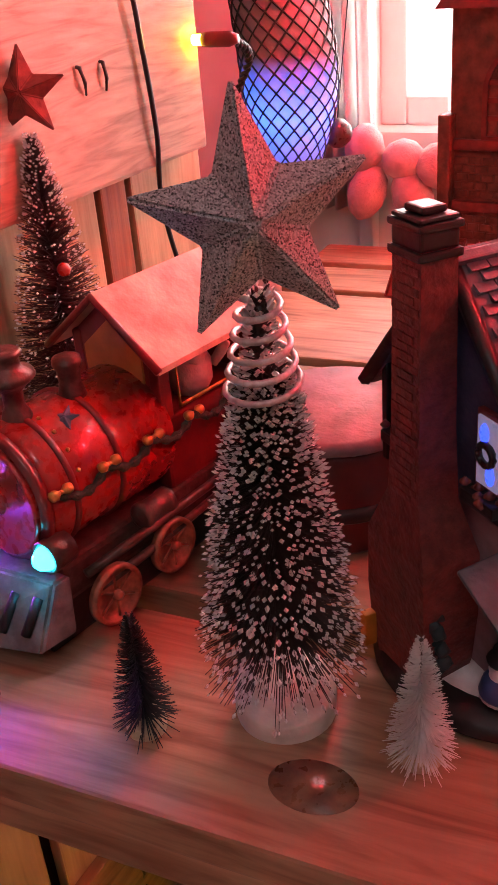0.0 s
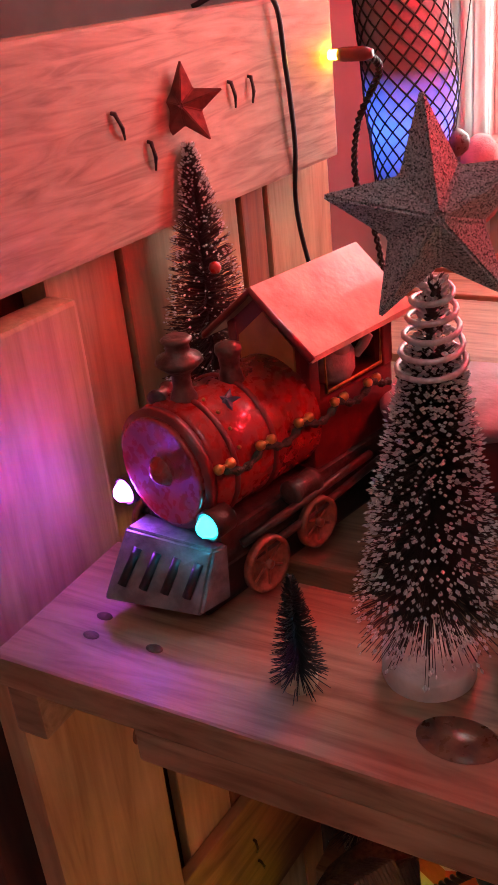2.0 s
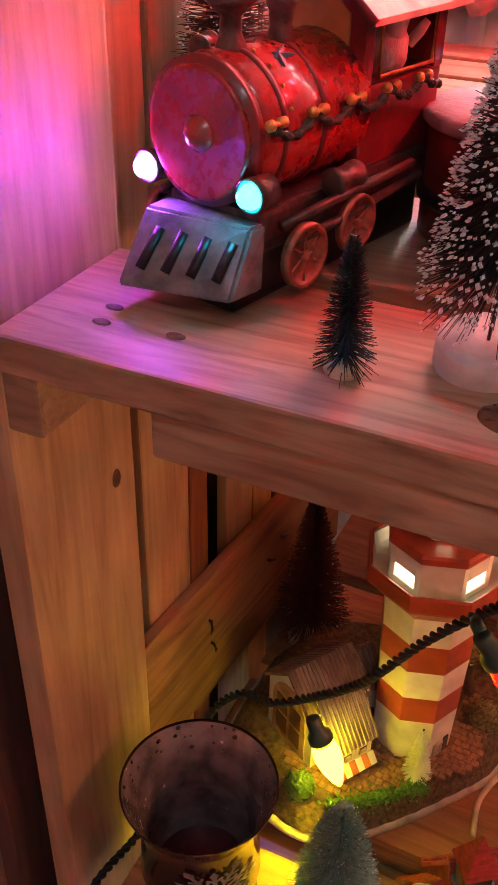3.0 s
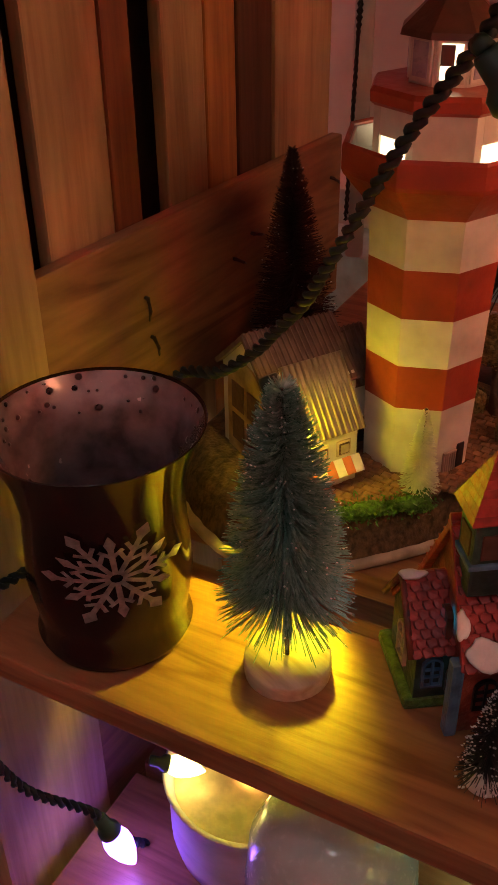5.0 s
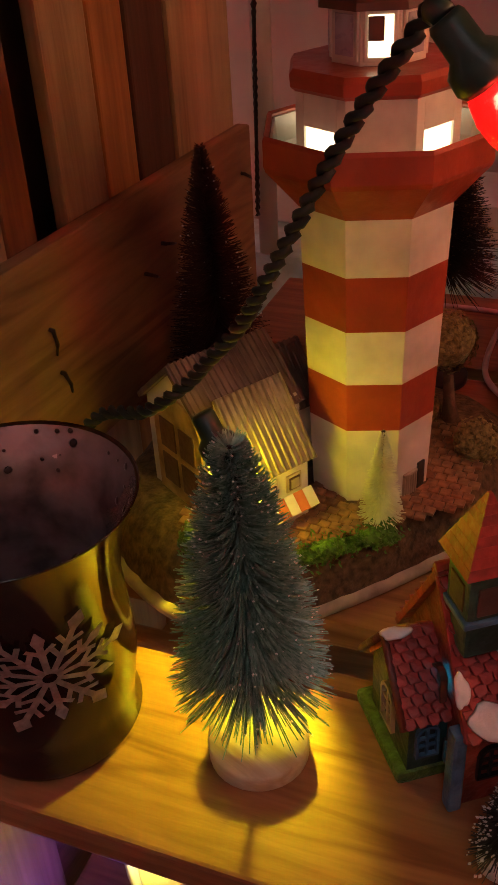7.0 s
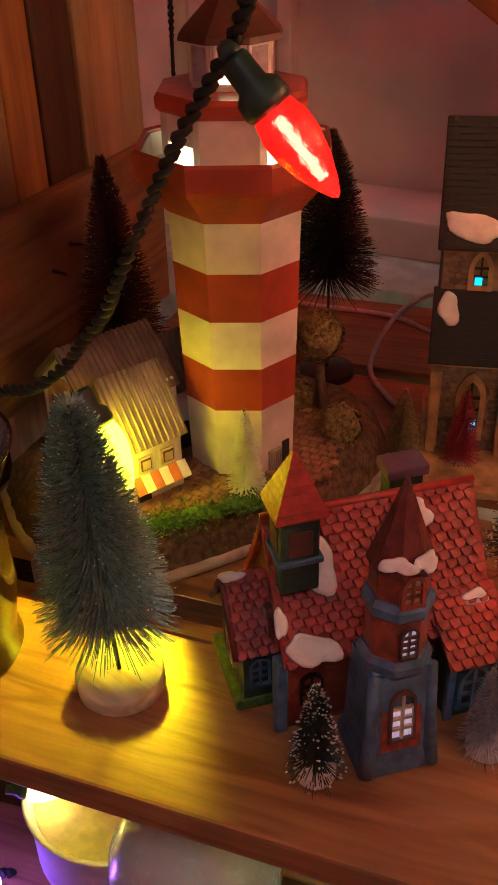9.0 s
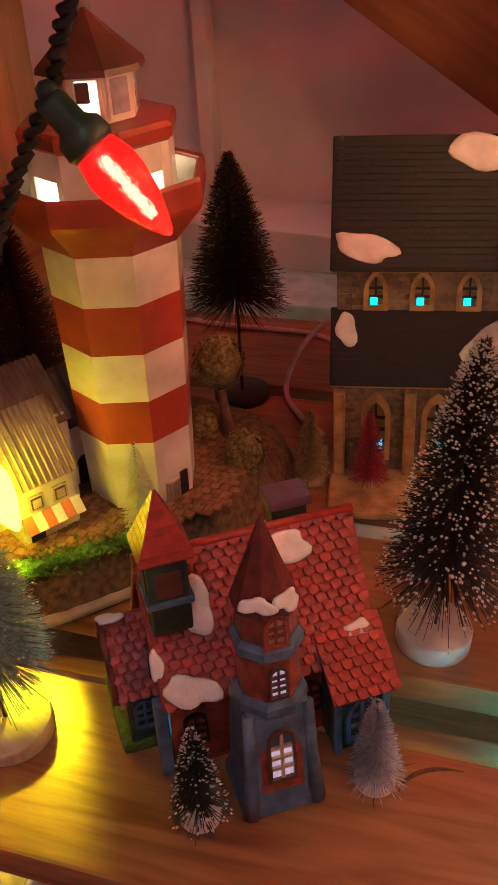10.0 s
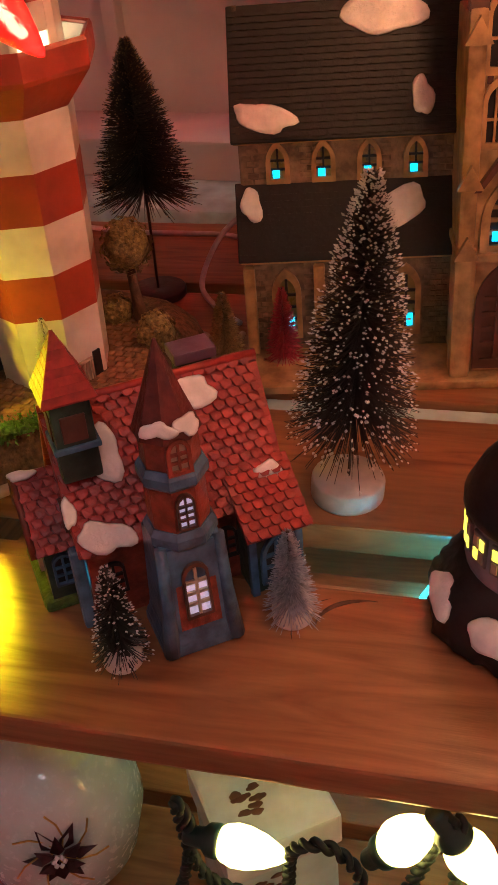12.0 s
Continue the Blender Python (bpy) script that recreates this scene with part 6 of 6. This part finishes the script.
# ---- net-covered novelty lamp ----
def net_lamp():
    t = thing("novelty_lamp", pose(-0.207, 0.87, 1.29), "curved novelty lamp under black net, glowing blue inside", "lamp")
    line = spline([(0.000, 0, 0.0), (-0.005, 0, 0.05), (-0.002, 0, 0.09), (0.004, 0, 0.14), (0.002, 0, 0.19), (-0.006, 0, 0.25), (-0.012, 0, 0.32), (-0.012, 0, 0.42)], 8)
    def rad(z):
        return 0.014 + 0.028 * min(1, max(0, (z - 0.02) / 0.13)) - 0.004 * max(0, (z - 0.2) / 0.1)
    bm = bmesh.new()
    tube(bm, line, [rad(p.z) for p in line], 28)
    part("shade", bm, L_BLUELAMP, t, "mauve curved lamp body glowing blue in the middle", True)
    n = 18
    for hand in (1, -1):
        bm = bmesh.new()
        for k in range(n):
            pts = []
            for p in line:
                a = 2 * math.pi * k / n + hand * p.z * 22
                r = rad(p.z) + 0.0012
                pts.append(p + Vector((r * math.cos(a), r * math.sin(a), 0)))
            tube(bm, pts, 0.0009, 4)
        part("net", bm, BLACK, t, "black diamond net")
    tubed("cord", [(-0.012, 0, 0.415), (-0.012, 0, 0.8), (-0.012, 0, 1.11)], 0.003, BLACKWIRE, t, 8)
    return t


net_lamp()


# ---- window, curtain and wall details ----
win = thing("window_1", pose(0, 1.05, 0), "white framed window with bright overcast daylight", "window", kind="structure")
for x0, x1, z0, z1 in ((WX0, WX0 + 0.03, WZ0, WZ1), (WX1 - 0.03, WX1, WZ0, WZ1), (WX0 + 0.03, 0.07, WZ0, WZ0 + 0.03), (0.095, WX1 - 0.03, WZ0, WZ0 + 0.03), (WX0 + 0.03, 0.07, WZ1 - 0.03, WZ1), (0.095, WX1 - 0.03, WZ1 - 0.03, WZ1), (0.07, 0.095, WZ0, WZ1)):
    boxed("window_frame", (x0, x1, 0.04, 0.075, z0, z1), PLASTER, win, 0.003)
sky_card = boxed("backdrop", (-1.5, 2.0, 1.6, 1.62, 0.5, 3.2), lamp_mat("bright_overcast", (0.95, 0.97, 1.0), 4.0), None, 0)
tagged(sky_card, "plain bright overcast sky outside the window", "backdrop", kind="structure")


def curtain(x0, x1, seed, y=1.02):
    t = thing("curtain", pose(0, y, 0), "sheer white curtain hanging beside the window", "curtain", "curtains")
    n, m_ = 60, 10
    V = []
    for j in range(m_ + 1):
        for i in range(n + 1):
            f = i / n
            z = 1.30 + 0.85 * j / m_
            V.append((x0 + (x1 - x0) * f, 0.010 * math.sin(f * 34 + seed) + 0.004 * math.sin(f * 71 + j * 0.3), z))
    F = [(j * (n + 1) + i, j * (n + 1) + i + 1, (j + 1) * (n + 1) + i + 1, (j + 1) * (n + 1) + i) for j in range(m_) for i in range(n)]
    ob = raw("cloth", V, F, CURTAIN, t, "", True)
    so = ob.modifiers.new("thick", "SOLIDIFY")
    so.thickness = 0.0015
    tubed("rod", [(x0 - 0.02, 0, 2.15), (x1 + 0.02, 0, 2.15)], 0.008, SILVER, t, 12)
    return t


curtain(-0.265, -0.185, 1)
curtain(-0.105, 0.12, 4)
PINK = mat("pale_pink_plush", (0.62, 0.36, 0.34), 0.9, 0, 0.15, 60, 0.5, 400)
bow = thing("fabric_bow", pose(-0.155, 0.97, 1.36), "big pale pink fabric bow tied at the curtain", "bow")
rnd = random.Random(12)
for cx, cz, rx, rz, a in ((-0.020, 0.015, 0.020, 0.024, 10), (0.020, 0.005, 0.022, 0.020, -20), (-0.018, -0.028, 0.020, 0.030, 20), (0.030, -0.030, 0.020, 0.030, -25), (0.055, 0.0, 0.022, 0.022, 0)):
    bm = bmesh.new()
    lathe(bm, [(0.1, -1), (0.62, -0.75), (0.95, -0.3), (1.0, 0.1), (0.8, 0.6), (0.35, 0.95)], 20, pose(cx, 0, cz, 0, a, 0) @ Matrix.Diagonal((rx, 0.018, rz, 1)))
    part("loop", bm, PINK, bow, "", True)
boxed("tie", (-0.03, 0.06, 0.0, 0.06, -0.004, 0.004), PINK, bow, 0.003)
ball = thing("bauble", pose(-0.172, 0.90, 1.403), "dark brown round bauble hanging by the window", "bauble")
turned("ball", [(0.0005, -0.0135), (0.006, -0.012), (0.0118, -0.0065), (0.0135, 0), (0.0118, 0.0065), (0.006, 0.012), (0.001, 0.0135)], mat("dark_brown_bauble", (0.06, 0.02, 0.02), 0.3), ball, 24)
tubed("hanger", [(0, 0, 0.013), (0, 0.06, 0.2), (0, 0.13, 0.6)], 0.0006, BLACKWIRE, ball, 5)

# the ledge's cyan glow is put into its base colour
ledge = thing("wall_ledge", pose(0, 0, 0), "pale skirting ledge behind the shelf, cyan light put into its colour", "ledge", kind="structure")
boxed("ledge_board", (-0.9, 1.5, 0.87, 1.05, 0.0, 0.795), CYANLIT_PAINT, ledge, 0.003)
boxed("ledge_top", (-0.9, 1.5, 0.95, 1.05, 0.795, 0.835), PLASTER, ledge, 0.003)
tp = thing("wall_pipe", pose(0, 0, 0), "white painted upright pipe on the back wall", "pipe", kind="structure")
tubed("pipe", [(-0.232, 0.865, 0.80), (-0.232, 0.865, 1.60)], 0.009, PLASTER, tp, 12)
trim = thing("trim", pose(0, 0, 0), "white upright wall trim at the corner", "trim", kind="structure")
boxed("trim_board", (-0.208, -0.192, 1.03, 1.05, 0.836, 1.9), PLASTER, trim, 0.002)
db = thing("diagonal_brace", pose(0.105, 0.845, 0.995, 0, 33, 0), "reddish oiled board leaning across behind the shelf", "board")
boxed("board", (-0.17, 0.50, 0.0, 0.02, 0.006, 0.26), wood("brace_wood", (0.34, 0.14, 0.06), (0.20, 0.07, 0.03), "X", 0.45, 0.8, 0.3), db, 0.002)
wc = thing("white_cable", pose(0, 0, 0), "lavender-white power cable looping behind the models", "cable")
tubed("lead", spline([(-0.15, 0.80, 0.803), (-0.08, 0.795, 0.803), (0.0, 0.80, 0.803), (0.05, 0.78, 0.803), (0.065, 0.77, 0.83), (0.045, 0.765, 0.845), (0.020, 0.74, 0.83), (0.015, 0.70, 0.806), (0.04, 0.665, 0.803), (0.065, 0.645, 0.803)], 10), 0.0022, WHITEWIRE, wc, 8)
wc2 = thing("white_cable", pose(0, 0, 0), "cream power cable beside the lighthouse yard", "cable")
tubed("lead", spline([(0.072, 0.63, 0.803), (0.074, 0.585, 0.803), (0.072, 0.54, 0.804), (0.064, 0.50, 0.803), (0.070, 0.465, 0.803)], 10), 0.0024, mat("cream_cable", (0.62, 0.5, 0.34), 0.4), wc2, 8)

# ---- nails in the boards ----
nails = [(-0.170, 0.424, 1.506, 25), (-0.170, 0.450, 1.486, 8), (-0.170, 0.534, 1.506, 15), (-0.170, 0.556, 1.506, 5), (-0.171, 0.461, 0.915, 5), (-0.171, 0.465, 0.887, 20), (-0.171, 0.585, 0.921, 70), (-0.171, 0.562, 0.909, 60), (-0.171, 0.700, 0.930, 60)]
for x, y, z, a in nails:
    nl = thing("nail", pose(x, y, z, a, 0, 0), "bent rusty nail standing out of the board", "nail", "nails")
    tubed("shank", [(-0.004, 0, 0.004), (0.0022, 0, 0.003), (0.003, 0, -0.006), (0.001, 0, -0.013)], [0.0014, 0.0014, 0.0012, 0.0007], NAIL, nl, 6)
for x, y, z, nx in ((-0.078, 0.291, TOP, 0), (-0.114, 0.285, TOP, 0), (-0.118, 0.300, TOP, 0)):
    k_ = thing("wood_knot", pose(x, y, z), "dark knot hole in the shelf plank", "knot", "knots")
    turned("knot", [(0.0050, -0.0005), (0.0048, 0.0003), (0.003, 0.0005), (0.0, 0.0004)], BARK, k_, 14, Matrix.Diagonal((1, 0.62, 1, 1)))
k_ = thing("wood_knot", pose(-0.165, 0.349, 1.134, 0, 90, 0), "dark knot in the pale front slat", "knot", "knots")
turned("knot", [(0.0055, -0.0005), (0.005, 0.0004), (0.0, 0.0006)], BARK, k_, 14, Matrix.Diagonal((1.3, 0.75, 1, 1)))

bk = thing("wood_knot", pose(0.074, 0.302, TOP, 0, 0, 5), "large dark oval knot in the front shelf plank", "knot", "knots")
turned("knot", [(0.0150, -0.0006), (0.0149, 0.0004), (0.0, 0.0005)], mat("dark_knot_wood", (0.22, 0.115, 0.065), 0.3, 0, 0.5, 110, 0.2, colour2=(0.10, 0.045, 0.03)), bk, 32, Matrix.Diagonal((1.2, 0.85, 1, 1)))
ck = thing("grain_crack", pose(0.222, 0.372, MID), "dark curved crack round a knot in the plank", "crack")
tubed("crack", [(0.022 * math.cos(a) * 1.25, 0.020 * math.sin(a), 0.0) for a in [radians(95 + 9 * k) for k in range(11)]], [0.0002 + 0.0011 * math.sin(math.pi * k / 10) for k in range(11)], BARK, ck, 6)
tubed("crack", [(0.030 * math.cos(a) * 1.25, 0.028 * math.sin(a) - 0.004, -0.0001) for a in [radians(130 + 9 * k) for k in range(9)]], [0.0001 + 0.0006 * math.sin(math.pi * k / 8) for k in range(9)], BARK, ck, 6)
rb_ = thing("bauble", pose(-0.143, 0.462, TOP + 0.135), "tiny red ball hanging on the tree", "bauble")
turned("ball", [(0.0003, -0.004), (0.0028, -0.0028), (0.004, 0), (0.0028, 0.0028), (0.0003, 0.004)], RED_GLAZE, rb_, 14)

# ---- dark round stage behind the train ----
sg = thing("round_stage", pose(0.005, 0.485, TOP), "mauve-topped dark round display drum behind the train", "display stand")
turned("drum", [(0.043, 0), (0.045, 0.003), (0.045, 0.055), (0.043, 0.06)], DARKRED, sg, 40)
turned("drum_top", [(0.047, 0.06), (0.049, 0.062), (0.049, 0.066), (0.046, 0.068), (0.0, 0.068)], MAUVE, sg, 40)
turned("drum_hoop", [(0.0455, 0.02), (0.048, 0.022), (0.048, 0.027), (0.0455, 0.029)], BLACK, sg, 40)


# ---- round lantern at the front of the mid shelf ----
def lantern():
    t = thing("ceramic_lantern_house", pose(0.291, 0.405, MID), "round ceramic lantern house with black roof and lit yellow windows", "model house")
    bm = bmesh.new()
    lathe(bm, [(0.047, 0), (0.050, 0.004), (0.049, 0.010), (0.045, 0.015), (0.044, 0.022), (0.039, 0.028), (0.036, 0.033), (0.03, 0.034)], 72)
    for v in bm.verts:
        a = math.atan2(v.co.y, v.co.x)
        v.co.xy *= 1 + (0.03 * math.sin(7 * a) + 0.025 * math.sin(17 * a + 300 * v.co.z) + 0.015 * math.sin(29 * a - 200 * v.co.z)) * (v.co.z < 0.03)
    part("rock_base", bm, BLACK, t, "black lumpy rock base", True)
    turned("wall", [(0.033, 0.028), (0.0345, 0.035), (0.0335, 0.062)], mat("lavender_grey_wall", (0.26, 0.25, 0.31), 0.5), t, 36, label="lavender-grey round wall")
    for k in range(10):
        a = 180 + k * 20
        m = pose(0, 0, 0, 0, 0, a) @ pose(0.0338, 0, 0.050, 0, 0, 90)
        w = boxed("window", (-0.0048, 0.0048, -0.001, 0.001, -0.008, 0.008), GREYRESIN, t, 0.0008, m)
        for dx in (-0.0021, 0.0021):
            for dz in (-0.0035, 0.0035):
                boxed("pane", (dx - 0.0015, dx + 0.0015, -0.0016, 0, dz - 0.0028, dz + 0.0028), L_YWIN if (k + (dx > 0) + (dz > 0)) % 3 else CREAM, w, 0.0003, m)
    turned("roof", [(0.0345, 0.060), (0.0365, 0.063), (0.0365, 0.067), (0.031, 0.079), (0.024, 0.088), (0.018, 0.090)], BLACK, t, 36, label="black domed roof")
    turned("crown", [(0.017, 0.088), (0.0225, 0.090), (0.024, 0.097), (0.022, 0.106), (0.018, 0.108), (0.015, 0.105), (0.014, 0.092), (0.0, 0.091)], mat("terracotta_ring", (0.30, 0.08, 0.06), 0.5, 0, 0.3, 100, 0.5), t, 32, label="ribbed terracotta ring")
    for a, sd in ((205, 61), (250, 63), (300, 65)):
        blob("base_snow", 0, 0, 0.013, 0.008, SNOW, t, pose(0, 0, 0, 0, 0, a + 90) @ pose(0, -0.0450, 0.018, -35, 0, 0), 0.003, sd, "patch of lavender snow")
    return t


lantern()

# ---- bottom shelf ----
jar = thing("candle_jar", pose(-0.050, 0.392, LOW) @ Matrix.Diagonal((1, 1, 0.45, 1)), "frosted white glass candle jar glowing warm and violet", "candle")
turned("glass", [(0.048, 0), (0.055, 0.006), (0.058, 0.04), (0.058, 0.13), (0.060, 0.150), (0.0615, 0.157), (0.060, 0.158), (0.056, 0.150), (0.054, 0.13)], mat("frosted_lilac_glass", (0.62, 0.56, 0.66), 0.35, 0, 0.1, 30, 0.1), jar, 44)
turned("wax", [(0.054, 0.09), (0.054, 0.138), (0.0, 0.137)], mat("warm_wax", (0.8, 0.62, 0.40), 0.5), jar, 40)
turned("flame", [(0.0005, 0.137), (0.008, 0.142), (0.006, 0.148), (0.0005, 0.158)], L_FLAME, jar, 14, label="warm glowing wick light")
orb = thing("glass_ornament", pose(0.030, 0.355, LOW), "white glass globe with dark poinsettia and gold stems", "ornament")
turned("globe", [(0.02, 0), (0.03, 0.006), (0.046, 0.03), (0.053, 0.062), (0.050, 0.095), (0.038, 0.118), (0.02, 0.13), (0.0, 0.133)], mat("milky_green_glass", (0.58, 0.66, 0.62), 0.25, 0, 0.15, 20, 0.1, coat=0.5), orb, 44)
pm = mat("dark_plum_petal", (0.09, 0.025, 0.03), 0.45, 0.1, 0.4, 200, 0.3)
for k in range(12):
    a = k * math.pi / 6
    R_ = 0.021 if k % 2 == 0 else 0.015
    bm = bmesh.new()
    pr = [(0.002, 0), (R_ * 0.5, 0.0042), (R_, 0), (R_ * 0.5, -0.0042)]
    vs = [bm.verts.new((x * math.cos(a) - y * math.sin(a), -0.002 - 0.003 * (i == 1 or i == 3) - 0.004 * (k % 2), x * math.sin(a) + y * math.cos(a))) for i, (x, y) in enumerate(pr)]
    bm.faces.new(vs)
    bmesh.ops.solidify(bm, geom=bm.faces[:], thickness=0.0008)
    bmesh.ops.transform(bm, matrix=pose(0.028, -0.040, 0.085, -15, 0, 30), verts=bm.verts[:])
    part("petal", bm, pm, orb, "dark plum petal")
for k in range(6):
    turned("berry", [(0.0004, -0.0016), (0.0016, 0), (0.0004, 0.0016)], SNOW, orb, 8, pose(0.028, -0.040, 0.085, -15, 0, 30) @ pose(0.003 * math.cos(k), -0.009, 0.003 * math.sin(k)))
for k in range(7):
    a = 0.9 * k
    tubed("stem", [pose(0.028, -0.040, 0.085, -15, 0, 30) @ Vector((d * math.cos(a + 3 * d * 10), -0.003, d * math.sin(a + 3 * d * 10))) for d in (0.004, 0.012, 0.02, 0.027)], 0.0006, GOLD, orb, 5)
gift = thing("gift_box", pose(0.158, 0.372, LOW + 0.001, 0, 0, 40), "pale aqua gift box with printed sprig", "box")
boxed("box", (-0.032, 0.032, -0.032, 0.032, 0, 0.085), mat("aqua_card", (0.50, 0.66, 0.68), 0.45, 0, 0.12, 30, 0.1), gift, 0.002)
boxed("lid", (-0.034, 0.034, -0.034, 0.034, 0.075, 0.100), mat("white_card_lid", (0.66, 0.72, 0.76), 0.45, 0, 0.12, 30, 0.1), gift, 0.002)
for k in range(9):
    blob("sprig", 0.006 * math.cos(k * 1.9) - 0.01, 0.055 + 0.012 * math.sin(k * 2.7), 0.004, 0.0022, BROWN_ROOF, gift, pose(0, -0.0322, 0), 0.0005, 70 + k)
    blob("sprig", 0.006 * math.cos(k * 1.9) - 0.004, 0.008 * math.sin(k * 2.7), 0.004, 0.0022, BROWN_ROOF, gift, pose(-0.005, -0.005, 0.1002, -90, 0, 0), 0.0005, 90 + k)
ll = thing("string_lights", pose(0.048, 0.022, 0.012), "string of bright warm yellow bulbs and chain on the bottom shelf", "string lights")
twisted("cable", [(0.06, 0.31, 0.565), (0.085, 0.295, 0.64), (0.098, 0.286, 0.70), (0.094, 0.284, 0.72), (0.102, 0.287, 0.66), (0.14, 0.29, 0.655), (0.150, 0.285, 0.705), (0.168, 0.285, 0.715), (0.182, 0.286, 0.695), (0.176, 0.288, 0.665), (0.20, 0.286, 0.69), (0.222, 0.284, 0.76), (0.226, 0.284, 0.70), (0.25, 0.29, 0.66), (0.30, 0.30, 0.68), (0.42, 0.30, 0.65)], GREENWIRE, ll)
for at, tip in (((0.112, 0.285, 0.697), (0.150, 0.285, 0.699)), ((0.194, 0.286, 0.724), (0.212, 0.284, 0.752)), ((0.222, 0.284, 0.748), (0.246, 0.284, 0.712)), ((0.34, 0.33, 0.68), (0.36, 0.33, 0.64)), ((0.03, 0.46, 0.63), (0.05, 0.48, 0.60)), ((0.20, 0.47, 0.67), (0.21, 0.48, 0.63))):
    big_bulb(ll, at, tip, L_WARMBULB, "bright warm yellow bulb", 0.036)
big_bulb(ll, (0.13, 0.575, 0.70), (0.14, 0.56, 0.66), L_CYAN, "lit cyan bulb", 0.035)
bs = thing("string_lights", pose(0.016, 0.012, 0), "blue and violet bulbs beside the candle jar", "string lights")
twisted("cable", [(-0.172, 0.255, 0.70), (-0.16, 0.27, 0.66), (-0.140, 0.300, 0.62), (-0.130, 0.310, 0.59), (-0.125, 0.33, 0.562)], GREENWIRE, bs)
big_bulb(bs, (-0.112, 0.345, 0.640), (-0.094, 0.356, 0.634), L_WARMBULB, "warm bulb against the jar", 0.026)
big_bulb(bs, (-0.132, 0.305, 0.60), (-0.120, 0.310, 0.572), L_VIOLET2, "lit violet bulb", 0.034)
